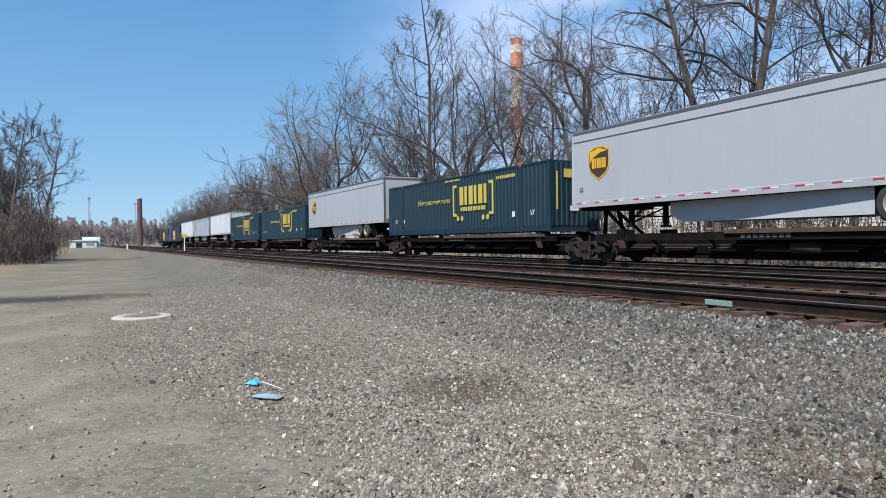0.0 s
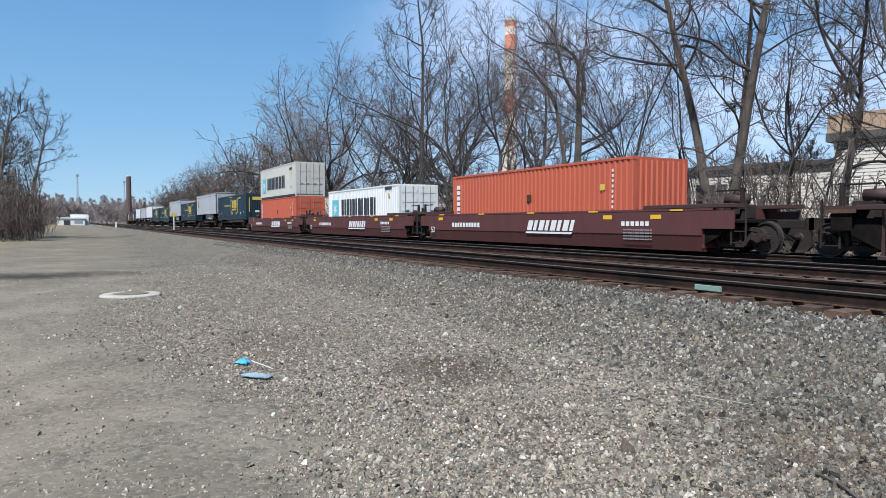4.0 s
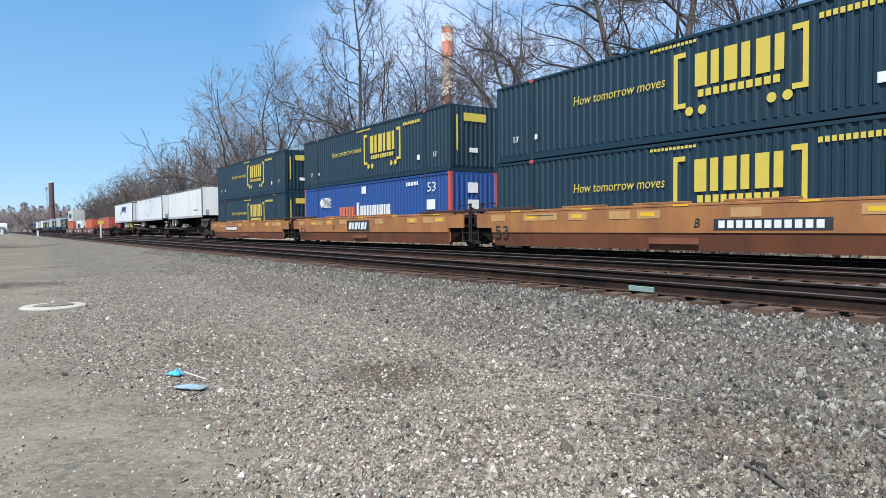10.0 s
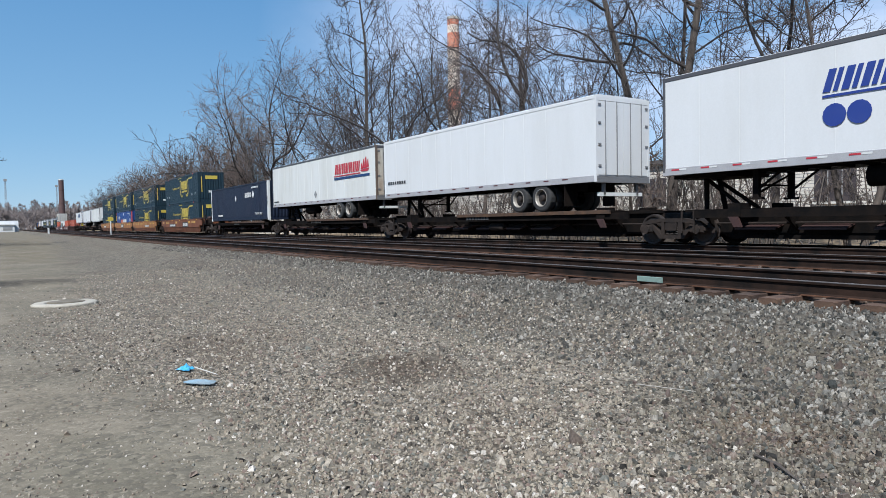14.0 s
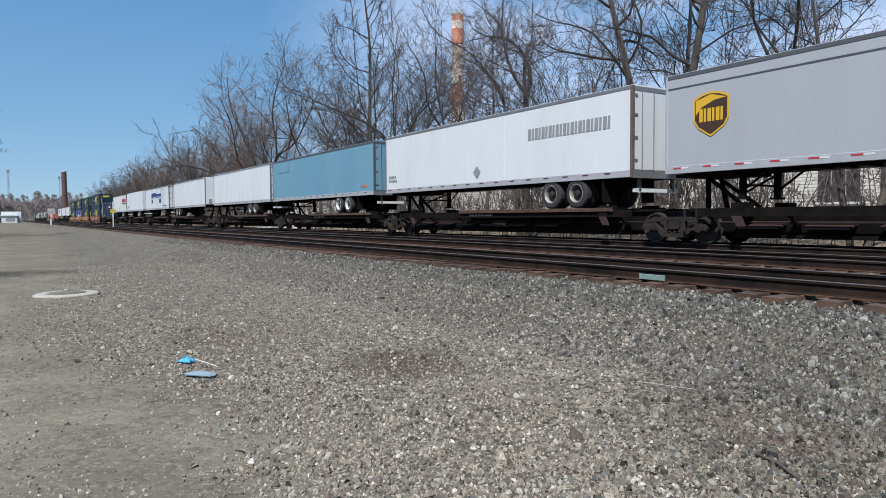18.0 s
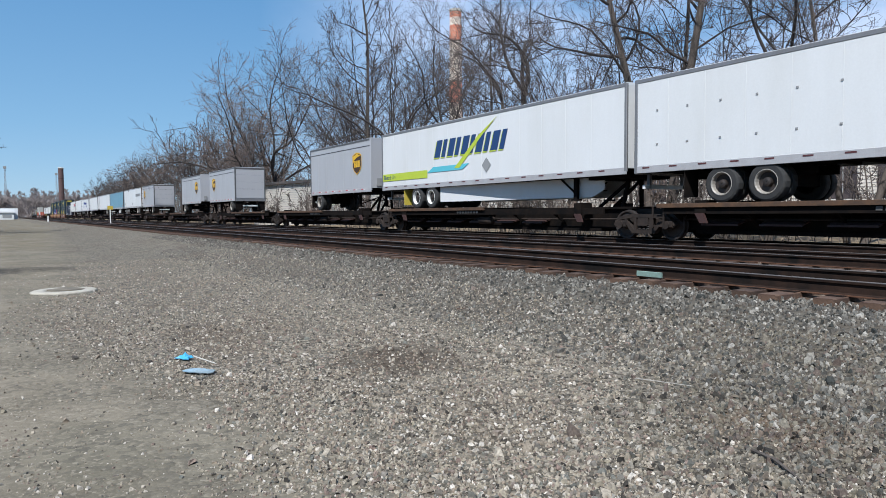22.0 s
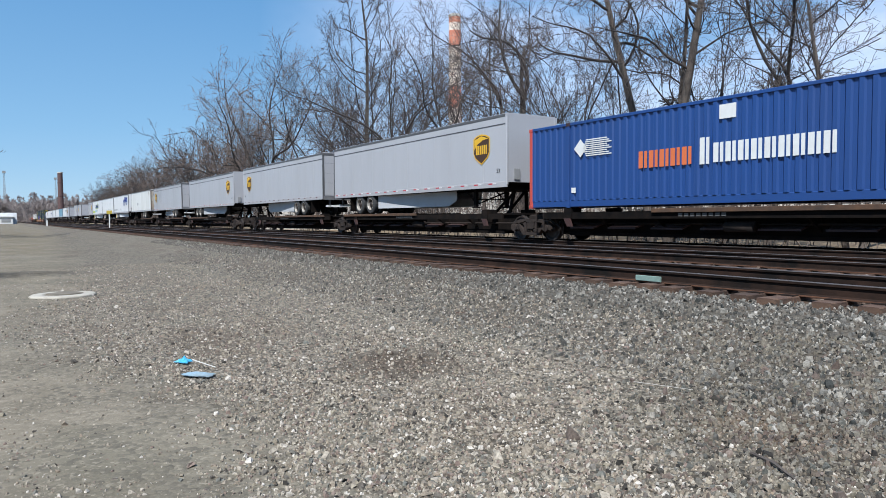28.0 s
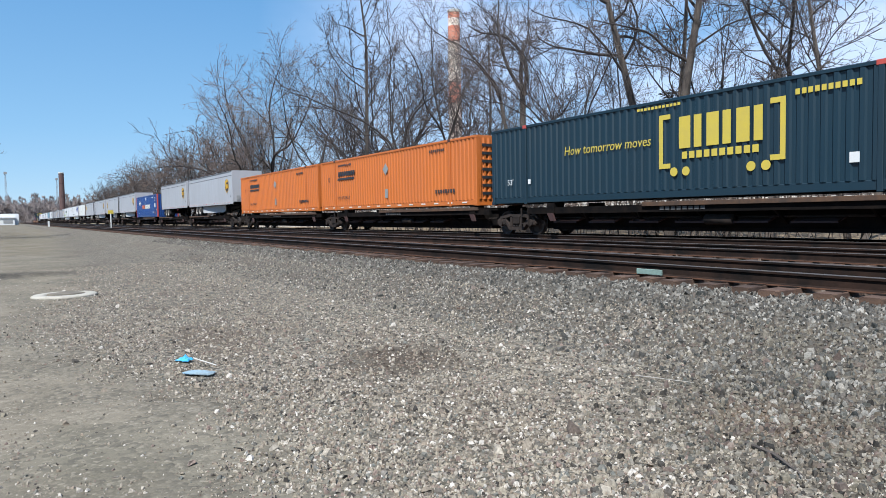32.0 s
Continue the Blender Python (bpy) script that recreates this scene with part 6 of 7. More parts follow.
    mark(t, "blue_bar", 11.0, 15.3, 2.46, 2.54, M["mark_blue"])
    for x in (11.1, 12.05, 12.42, 13.9, 14.3, 14.7):
        dot(t, "disc", x, 2.25, 0.14, M["mark_blue"])
    diamond(t, 8.1, 1.55, 0.26, M["mark_grey"])
    out["msc"] = t
    t = plain_trailer(16.154, False, "weathered white trailer with rust-stained rear doors", M["old_white"], gear=10.6, trim=K, door_mat=M["rust_door"], frame=M["rust_frame"])
    bars(t, 5.6, 6.4, 1.9, 2.2, 3, M["mark_grey"])
    for y in (0.55, 1.85):
        part("door_emblem", Geo().lathe([(0.2, 0.0), (0.24, 0.004), (0.2, 0.008)], (16.165, y, 3.1), "x", 16), M["mark_grey"], t)
    out["white5"] = t
    return out

# ---- the train put together (x: place at 16 s) ----
DECK = 1.84


def spine_set(start, pitch, n, group, flips):
    base = {}
    for i in range(n):
        key = (i == 0, i == n - 1, flips[i])
        if key not in base:
            base[key] = spine_car(pitch, group, i == n - 1, i == 0, flips[i])
            rolls(base[key], start + i * pitch, SIDE, 0)
        else:
            rolls(copy_thing(base[key], pose(0, 0, 0)), start + i * pitch, SIDE, 0)


F, T = False, True
spine_set(-497.2, 17.4, 9, "spine flat cars", (F,) * 9)
spine_set(-252.5, 18.3, 3, "spine flat cars", (F, T, T))
spine_set(-109.3, 17.2, 5, "spine flat cars", (F, F, F, F, T))
spine_set(-20.2, 17.1, 5, "spine flat cars", (F, F, F, F, T))
spine_set(68.9, 16.65, 5, "spine flat cars", (F, T, T, T, T))
spine_set(155.8, 17.8, 3, "spine flat cars", (F, F, T))
spine_set(213.4, 16.7, 5, "spine flat cars", (F, T, F, T, T))
spine_set(300.3, 17.2, 3, "spine flat cars", (F, F, F))

for i, x in enumerate((-339.8, -319.4, -299.0)):
    rolls(well_car(20.4, M["brown"], "oxide brown steel well car with white shapes", "well cars", RAIL + 0.0 + 0.02, 2.06, False, i == 0, i == 2, "white"), x)
rolls(well_car(19.6, M["ribbed_brown"], "weathered dark brown ribbed well car", "well cars", RAIL + 0.02, 2.05, True, True, True), -276.6)
for i, x in enumerate((-195.0, -175.2, -155.4)):
    rolls(well_car(19.8, M["yellow_car"], "weathered yellow ochre steel well car with black sign fields", "well cars", 0.92, 2.24, False, i == 0, i == 2, ("early", "sign", "number")[i], "ACB"[i]), x)
rolls(well_car(21.0, M["ochre_rust_and_shade"], "rusty orange brown steel well car with black sign fields", "well cars", 0.92, 2.24, False, True, True, "both"), -132.9)

teal = teal_container()
rolls(teal, -445.0, SIDE, 1.92)
for x, z in ((-427.3, 1.92), (-393.1, 1.92), (-357.7, 1.92), (-192.8, 4.05), (-192.8, 1.14), (-173.2, 4.05), (-153.8, 4.05), (-153.8, 1.14),
             (-130.4, 4.05), (-130.4, 1.14), (333.8, 1.92)):
    rolls(copy_thing(teal, pose(0, 0, 0)), x, SIDE, z)
pac = blue_container()
rolls(pac, -173.2, SIDE, 1.14)
rolls(copy_thing(pac, pose(0, 0, 0)), 247.3, SIDE, 1.92)
rolls(navy_container(), -109.1, SIDE, 1.92)
orange = orange_container()
rolls(orange, 299.9, SIDE, 1.92)
rolls(copy_thing(orange, pose(0, 0, 0)), 316.6, SIDE, 1.92)
rolls(sea_container(M["grey_box"], 2.896, "pale grey ribbed shipping container with a white star on light blue", True), -334.6, SIDE, 3.88)
rolls(sea_container(M["orange_red"], 2.591, "orange-red ribbed shipping container with white writing"), -334.6, SIDE, 1.27)
rolls(sea_container(M["white_box"], 2.591, "white ribbed shipping container with a white star on light blue", True), -313.9, SIDE, 1.27)
rolls(sea_container(M["orange_red"], 2.591, "orange-red ribbed shipping container with white writing", False, False), -295.3, SIDE, 1.27)
rolls(sea_container(M["rust_red"], 2.591, "faded red ribbed shipping container with white writing", False, False), -272.0, SIDE, 1.27)

TR = trailer_liveries()
for key, x in (("swift1", -252.8), ("white1", -232.6), ("white2", -213.0), ("clipper", -91.85), ("white3", -74.8), ("alliance", -57.5), ("w433", -38.3), ("w560", -20.3), ("blue", -3.6),
               ("triple", 13.85), ("swift2", 102.5), ("white4", 119.0), ("msc", 135.9), ("white5", 154.9)):
    rolls(TR[key], x, SIDE, DECK)
for key, x in (("w560", -496.6), ("w560", -460.8)):
    rolls(copy_thing(TR[key], pose(0, 0, 0)), x, SIDE, DECK)
door_right, nose_right = grey_trailer(False), grey_trailer(True)
rolls(door_right, -410.0, SIDE, DECK)
for x in (-478.7, -375.5, 173.3):
    rolls(copy_thing(door_right, pose(0, 0, 0)), x, SIDE, DECK)
rolls(grey_trailer(False, 16.154, True, "dull"), 212.0, SIDE, DECK)
rolls(nose_right, 193.0, SIDE, DECK)
for x in (229.8, 281.2):
    rolls(copy_thing(nose_right, pose(0, 0, 0)), x, SIDE, DECK)
rolls(grey_trailer(True, 13.72, False), 266.35, SIDE, DECK)
short_door, short_nose = grey_trailer(False, 8.3), grey_trailer(True, 8.3)
rolls(short_door, 31.25, SIDE, DECK)
rolls(copy_thing(short_door, pose(0, 0, 0)), 67.9, SIDE, DECK)
rolls(short_nose, 55.95, SIDE, DECK)
rolls(copy_thing(short_nose, pose(0, 0, 0)), 92.9, SIDE, DECK)
hb = hitch(0)
heads = [x + 0.75 for x in (-252.8, -91.85, -74.8, -57.5, -20.3, -3.6, 13.85, 154.9, -496.6, -460.8, -410.0, -478.7, -375.5, 173.3, 212.2, 31.25, 67.9)]
rolls(hb, heads[0])
for x in heads[1:]:
    rolls(copy_thing(hb, pose(0, 0, 0)), x)
hn = hitch(0)
hn_list = [x + l - 0.75 for x, l in ((-232.6, 16.154), (-213.0, 14.63), (-38.3, 14.63), (102.5, 16.154), (119.0, 16.154), (135.9, 16.154), (193.0, 16.154), (229.8, 16.154),
                                     (266.35, 13.72), (281.2, 16.154), (55.95, 8.3), (92.9, 8.3))]
BACKWARD = [hn] + [copy_thing(hn, pose(0, 0, 0)) for _ in hn_list[1:]]
rolls(locomotive("black diesel locomotive with yellow band", M["mark_black"], M["mark_black"], M["mark_black"]), -543.0)
rolls(locomotive("blue and orange diesel locomotive", M["navy"], M["blue"], M["blue"]), -520.2)

# ---- chimneys, buildings, posts and litter ----
def brick_material(name, c1, c2, mortar, stain):
    m = bpy.data.materials.new(name)
    m.use_nodes = True
    n, l = m.node_tree.nodes, m.node_tree.links
    b = n["Principled BSDF"]
    b.inputs["Roughness"].default_value = 0.9
    co, bk, ns, mx, mr = n.new("ShaderNodeTexCoord"), n.new("ShaderNodeTexBrick"), n.new("ShaderNodeTexNoise"), n.new("ShaderNodeMixRGB"), n.new("ShaderNodeMapRange")
    bk.inputs["Color1"].default_value, bk.inputs["Color2"].default_value, bk.inputs["Mortar"].default_value = (*c1, 1), (*c2, 1), (*mortar, 1)
    bk.inputs["Scale"].default_value = 4.0
    ns.inputs["Scale"].default_value, ns.inputs["Detail"].default_value = 0.9, 8
    l.new(co.outputs["Object"], bk.inputs["Vector"])
    l.new(co.outputs["Object"], ns.inputs["Vector"])
    mr.inputs["From Min"].default_value, mr.inputs["From Max"].default_value, mr.inputs["To Max"].default_value = 0.5, 0.66, 0.55
    l.new(ns.outputs[0], mr.inputs["Value"])
    l.new(mr.outputs[0], mx.inputs[0])
    l.new(bk.outputs[0], mx.inputs[1])
    mx.inputs[2].default_value = (*stain, 1)
    l.new(mx.outputs[0], b.inputs["Base Color"])
    return m


RED_B = brick_material("weathered_red_brick", (0.5, 0.15, 0.085), (0.42, 0.125, 0.075), (0.42, 0.26, 0.2), (0.47, 0.3, 0.22))
PALE_B = brick_material("flaking_white_painted_brick", (0.68, 0.61, 0.53), (0.62, 0.52, 0.44), (0.56, 0.49, 0.42), (0.44, 0.22, 0.14))
DARK_B = brick_material("dark_red_brick", (0.1, 0.052, 0.048), (0.08, 0.045, 0.042), (0.09, 0.065, 0.06), (0.05, 0.036, 0.036))


def chimney(x, y, top, dia, bands, label):
    t = thing("factory_chimney", label, "chimney", "", pose(x, y, 0))
    k = 0.008
    for a, b, mat in bands:
        za, zb = max(0, top - b), top - a
        r = lambda z: dia / 2 + (top - z) * k
        part("shaft_band", Geo().tube((0, 0, za), (0, 0, zb), r(za), r(zb), 36), mat, t)
    part("crown", Geo().lathe([(dia / 2 + 0.02, 0.0), (dia / 2 + 0.14, 0.15), (dia / 2 + 0.14, 0.6), (dia / 2 - 0.1, 0.7), (dia / 2 - 0.3, 0.4)], (0, 0, top - 0.6), "z", 28), M["concrete"], t)
    for a in (7.0, 15.8):
        part("iron_hoop", Geo().lathe([(dia / 2 + a * k, 0.0), (dia / 2 + a * k + 0.06, 0.02), (dia / 2 + a * k + 0.06, 0.16), (dia / 2 + a * k, 0.18)], (0, 0, top - a), "z", 28), M["rail"], t)
    return t


chimney(-124.3, 84.5, 46.3, 2.55, ((0, 1.8, RED_B), (1.8, 3.5, PALE_B), (3.5, 7.0, RED_B), (7.0, 15.8, PALE_B), (15.8, 20.4, RED_B), (20.4, 60, PALE_B)), "tall brick chimney with red and flaking white bands")
chimney(-499.0, 31.2, 32.8, 3.0, ((0, 60, DARK_B),), "dark red brick factory chimney far off")

siding = material("pale_weathered_block_wall", (0.68, 0.63, 0.56), 0.85, 0, (0.48, 0.43, 0.37), 0.5, 0.7, 12, 0.2, (1, 1, 0.5))
tan_wall = material("tan_brick_parapet", (0.4, 0.28, 0.19), 0.85, 0, (0.3, 0.2, 0.14), 0.5, 1.5, 20, 0.2)
roof_dark = material("dark_roof_edge", (0.07, 0.065, 0.065), 0.8, 0, (0.12, 0.1, 0.09), 0.5, 2, 20, 0.1)
dark_glass = material("dusty_dark_window", (0.05, 0.045, 0.05), 0.25, 0, (0.12, 0.09, 0.08), 0.5, 2, 20, 0.02)


def warehouse():
    """A long low pale building behind the trees, with a taller block at one end."""
    t = thing("warehouse", "long low pale block-walled warehouse with dark roof edge", "building", "", pose(-24.5, 40.5, 0, 0, 0, 13))
    L = 62.0
    part("wall", Geo().box(-L, -0.3, 0.0, 14.0, 0.0, 5.25), siding, t)
    part("roof_edge", Geo().box(-L - 0.3, 0.1, -0.35, 14.3, 5.25, 5.55), roof_dark, t)
    part("tall_block", Geo().box(0.0, 26.0, -0.6, 13.0, 0.0, 6.5), siding, t)
    part("parapet", Geo().box(-0.35, 26.3, -0.95, 13.3, 6.5, 7.0), roof_dark, t)
    part("parapet_face", Geo().box(-0.3, 26.2, -0.9, 13.2, 7.0, 8.1), tan_wall, t)
    for x in (-9.0, 2.8, 6.0, 9.4, 13.0, 17.0):
        y = -0.6 if x > 0 else 0.0
        w = part("window", Geo().box(x, x + 2.2, y - 0.03, y + 0.1, 2.3, 4.3), dark_glass, t, "dark dusty window")
        part("sill", Geo().box(x - 0.1, x + 2.3, y - 0.1, y - 0.01, 2.15, 2.29), M["concrete"], w)
        for d in (0.7, 1.45):
            part("mullion", Geo().box(x + d, x + d + 0.06, y - 0.06, y - 0.03, 2.3, 4.3), M["mark_grey"], w)
    # courses of blocks
    g = Geo()
    for i in range(24):
        g.box(-L, -0.3, -0.012, 0.0, 0.3 + i * 0.205, 0.325 + i * 0.205)
    tagged(part("course_joint", g, M["steel"], t), kind="stuff")
    g = Geo()
    for i in range(30):
        g.box(0.0, 26.0, -0.613, -0.6, 0.3 + i * 0.205, 0.328 + i * 0.205)
    tagged(part("course_joint", g, M["steel"], t), kind="stuff")
    return t


warehouse()

fb = thing("far_building", "low white commercial building at the end of the lot", "building", "", pose(-430, -7, 0))
part("wall", Geo().box(0, 14, -2, 11, 0, 3.6), M["mark_white"], fb)
part("roof", Geo().box(-0.5, 14.5, -2.5, 11.5, 3.6, 4.2), M["white"], fb)
part("rear_block", Geo().box(-14, 0, 4, 13, 0, 6.0), M["white"], fb)
part("door", Geo().box(14.0, 14.1, 1, 4, 0, 2.6), M["mark_black"], fb)
part("window", Geo().box(14.0, 14.1, 6, 10, 0.9, 2.6), M["mark_grey"], fb)


def tower(x, y, h, label):
    t = thing("lattice_mast", label, "mast", "", pose(x, y, 0))
    for k in range(3):
        a = 2 * math.pi * k / 3
        part("leg", Geo().tube((1.1 * math.cos(a), 1.1 * math.sin(a), 0), (0.35 * math.cos(a), 0.35 * math.sin(a), h), 0.1, 0.07, 5), M["mark_grey"], t)
    g = Geo()
    for i in range(int(h / 2)):
        for k in range(3):
            ra, rb = 1.1 - 0.75 * i * 2 / h, 1.1 - 0.75 * (i * 2 + 2) / h
            a, b = 2 * math.pi * k / 3, 2 * math.pi * (k + 1) / 3
            g.tube((ra * math.cos(a), ra * math.sin(a), i * 2), (rb * math.cos(b), rb * math.sin(b), i * 2 + 2), 0.06, seg=4)
    part("lattice", g, M["mark_grey"], t)
    part("antenna", Geo().box(-0.9, 0.9, -0.9, 0.9, h - 1.6, h, 0.2), M["mark_grey"], t)
    return t


tower(-520, 1.0, 34, "grey lattice radio mast far off")
tower(-620, 35.5, 36, "thin grey mast far off")

sp = thing("track_post", "white post with a yellow sign between the tracks", "post", "", pose(-95.6, 11.35, 0.5))
part("post", Geo().tube((0, 0, 0), (0, 0, 1.9), 0.07, seg=8), M["mark_white"], sp)
part("sign", Geo().box(-0.03, 0.03, -0.32, 0.32, 1.9, 2.35, 0.01), M["yellow"], sp)
wp = thing("marker_post", "short white marker post beside the track", "post", "", pose(-164.0, 7.6, 0.45))
part("post", Geo().box(-0.16, 0.16, -0.16, 0.16, 0, 1.2, 0.03), M["mark_white"], wp)

mh = thing("manhole_ring", "pale concrete manhole ring with a dark iron lid", "manhole", "", pose(-16.15, 1.0, 0.0))
part("ring", Geo().lathe([(0.36, -0.02), (0.6, -0.02), (0.63, 0.02), (0.58, 0.05), (0.4, 0.055), (0.36, 0.035), (0.36, -0.02)], (0, 0, 0), "z", 32, False), material("worn_tan_concrete", (0.46, 0.42, 0.35), 0.9, 0, (0.3, 0.27, 0.22), 0.6, 3, 30, 0.3), mh, "", True)
part("lid", Geo().lathe([(0.01, 0.045), (0.2, 0.05), (0.37, 0.045), (0.38, 0.0)], (-0.2, 0.06, 0.006), "z", 28), material("dirt_covered_iron", (0.2, 0.17, 0.125), 0.95, 0, (0.07, 0.06, 0.05), 0.7, 5, 40, 0.3), mh)


def crumpled(name, x, y, w, d, h, seed, label):
    r = random.Random(seed)
    g = Geo()
    nx, ny = 7, 5
    vs = []
    for j in range(ny):
        for i in range(nx):
            u, v = i / (nx - 1), j / (ny - 1)
            edge = math.sin(math.pi * u) * math.sin(math.pi * v)
            vs.append(((u - 0.5) * w + r.uniform(-0.02, 0.02), (v - 0.5) * d + r.uniform(-0.015, 0.015), 0.03 + edge * h * r.uniform(0.3, 1.0)))
    vs += [(a, b, c - 0.006) for a, b, c in vs]
    n = nx * ny
    fs = []
    for j in range(ny - 1):
        for i in range(nx - 1):
            q = (j * nx + i, j * nx + i + 1, (j + 1) * nx + i + 1, (j + 1) * nx + i)
            fs += [q, tuple(k + n for k in reversed(q))]
    g.add(vs, fs)
    z = float(ground_height(np.array(x), np.array(y)))
    return tagged(part(name, g, M["pale_litter" if name == "plastic_bag" else "litter"], None, label, False, pose(x, y, z, 0, 0, 40)), "", "litter")


crumpled("plastic_wrapper", -7.75, 1.62, 0.17, 0.11, 0.07, 1, "crumpled bright blue plastic wrapper on the gravel")
crumpled("plastic_bag", -6.98, 1.6, 0.32, 0.15, 0.03, 2, "flattened pale blue plastic bag on the gravel")
st = part("straw", Geo().tube((-7.6, 1.68, 0.06), (-7.12, 1.8, 0.05), 0.007, 0.005, 6), M["concrete"])
tagged(st, "thin pale stick beside the blue litter", "stick")
stick = part("twig", Geo().tube((-2.55, 4.0, 0.06), (-2.3, 3.9, 0.08), 0.013, 0.012, 6).tube((-2.3, 3.9, 0.08), (-2.05, 3.76, 0.06), 0.012, 0.006, 6), M["bark"])
tagged(stick, "thin dark fallen twig on the gravel", "twig")
straw2 = tagged(part("dry_stalk", Geo().tube((-4.1, 4.72, 0.1), (-3.6, 4.92, 0.1), 0.005, 0.003, 5), M["rim"]), "pale dry stalk lying on the gravel", "stalk")
wood = tagged(part("wood_scrap", Geo().box(-0.16, 0.16, -0.05, 0.05, 0, 0.05, 0.01), M["tie"], None, "", False, pose(-8.18, 5.75, 0.13, 0, 0, 25)), "small dark scrap of tie wood on gravel", "wood scrap")

# ---- bare trees ----
def grow(seed, height, lean=(0, 0), spread=0.5, bare=0.3, limbs=11, twigs=1.0, stems=1, droop=0.0, radius=None, levels=4, thick=1.0, fork=0.28, split=0.0, leaders=3):
    """Segments (from, to, radii, level) of a leafless tree: winding limbs that leave the stem sideways and turn up (or hang, droop); split: where the stem divides into leaders."""
    r = random.Random(seed)
    out = []
    least = (0.03, 0.02, 0.013, 0.009, 0.0065)

    def branch(p, d, length, rad, level, up, kids, start, tip=0.12):
        n = (12, 10, 6, 4, 2)[level]
        step = length / n
        bend = (0.035, 0.15, 0.16, 0.15, 0.14)[level]
        pts, rads, q, first = [p], [rad], p.copy(), d.copy()
        drift = Vector((0, 0, 0))
        for i in range(n):
            f = (i + 1) / n
            drift = drift * 0.45 + Vector((r.gauss(0, bend), r.gauss(0, bend), r.gauss(0, bend)))
            d = d + drift + Vector((0, 0, up * (1 if level == 0 else 0.35 + 1.3 * f)))
            if level == 0:
                d = d + first * 0.25
            d.normalize()
            q = q + d * step
            pts.append(q)
            rads.append(max(rad * (tip + (1 - tip) * (1 - f) ** 0.75), least[level] * thick))
            out.append((pts[-2], pts[-1], rads[-2], rads[-1], level))
        if level >= levels:
            return q, d
        for k in range(kids):
            f = start + (1 - start) * (k + r.random()) / kids
            i = min(int(f * n), n - 1)
            base = pts[i].lerp(pts[i + 1], f * n - i)
            axis = (pts[i + 1] - pts[i]).normalized()
            side = axis.orthogonal().normalized()
            side.rotate(Matrix.Rotation(r.uniform(0, 2 * math.pi), 3, axis))
            ang = r.uniform(0.65, 1.2) * (0.8 + 0.4 * spread) if level == 0 else r.uniform(0.45, 1.05)
            nd = (axis * math.cos(ang) + side * math.sin(ang)).normalized()
            if level == 0:
                ln = height * (0.2 + 0.24 * spread) * r.uniform(0.6, 1.25) * (1.2 - 0.75 * f)
            else:
                ln = length * r.uniform(0.28, 0.56) * (1.1 - 0.4 * f)
            rr = max(min(rads[i] * r.uniform(0.3, 0.58), rad * 0.4), least[level + 1] * thick)
            lift = (0.11, 0.1, 0.06, 0.03)[level] - droop * (0.16, 0.15, 0.1, 0.05)[level]
            branch(base, nd, ln, rr, level + 1, lift, (round(9 * min(1, twigs + 0.2)), round(8 * twigs), 3, 0)[level], (0.22, 0.15, 0.2, 0.2)[level])
        return q, d

    for s in range(stems):
        a = 2 * math.pi * s / max(stems, 1) + r.random()
        off = Vector((math.cos(a), math.sin(a), 0)) * (0.25 if stems > 1 else 0)
        tilt = Vector((lean[0] + (math.cos(a) * fork * r.uniform(0.5, 1.1) if stems > 1 else 0), lean[1] + (math.sin(a) * fork * r.uniform(0.5, 1.1) if stems > 1 else 0), 1)).normalized()
        h = height * (1 if s == 0 else r.uniform(0.7, 0.95))
        rad = (radius or height * 0.016) * (1 if stems == 1 else 0.75)
        if not split:
            branch(off, tilt, h, rad, 0, 0.012, limbs + 2, bare)
            continue
        q, d = branch(off, tilt, h * split, rad, 0, 0.012, max(2, limbs // 3), max(bare, 0.45), 0.6)
        turn = r.uniform(0, 2 * math.pi)
        for k in range(leaders):
            side = d.orthogonal().normalized()
            side.rotate(Matrix.Rotation(turn + 2 * math.pi * k / leaders + r.uniform(-0.4, 0.4), 3, d))
            ang = r.uniform(0.25, 0.65) * (0.7 + 0.6 * spread)
            branch(q - d * 0.05, (d * math.cos(ang) + side * math.sin(ang)).normalized(), h * (1 - split) * r.uniform(0.8, 1.15), rad * r.uniform(0.38, 0.55), 1, 0.07 - droop * 0.1, limbs, 0.12)
    return out


def tubes(segs, sides):
    """One mesh of open tubes for many segments."""
    p = np.array([s[0] for s in segs])
    q = np.array([s[1] for s in segs])
    ra, rb = np.array([s[2] for s in segs]), np.array([s[3] for s in segs])
    d = q - p
    d /= np.linalg.norm(d, axis=1, keepdims=True) + 1e-9
    ref = np.where(np.abs(d[:, 2:3]) < 0.9, np.array([[0, 0, 1.0]]), np.array([[1.0, 0, 0]]))
    u = np.cross(d, ref)
    u /= np.linalg.norm(u, axis=1, keepdims=True)
    w = np.cross(d, u)
    ang = np.arange(sides) * 2 * np.pi / sides
    ring = np.cos(ang)[None, :, None] * u[:, None] + np.sin(ang)[None, :, None] * w[:, None]
    v = np.concatenate([p[:, None] + ring * ra[:, None, None], (q + d * rb[:, None] * 0.3)[:, None] + ring * rb[:, None, None]], 1)
    i = np.arange(sides)
    f = np.stack([i, (i + 1) % sides, (i + 1) % sides + sides, i + sides], 1)[None] + (np.arange(len(segs)) * 2 * sides)[:, None, None]
    return v.reshape(-1, 3), f.reshape(-1, 4)


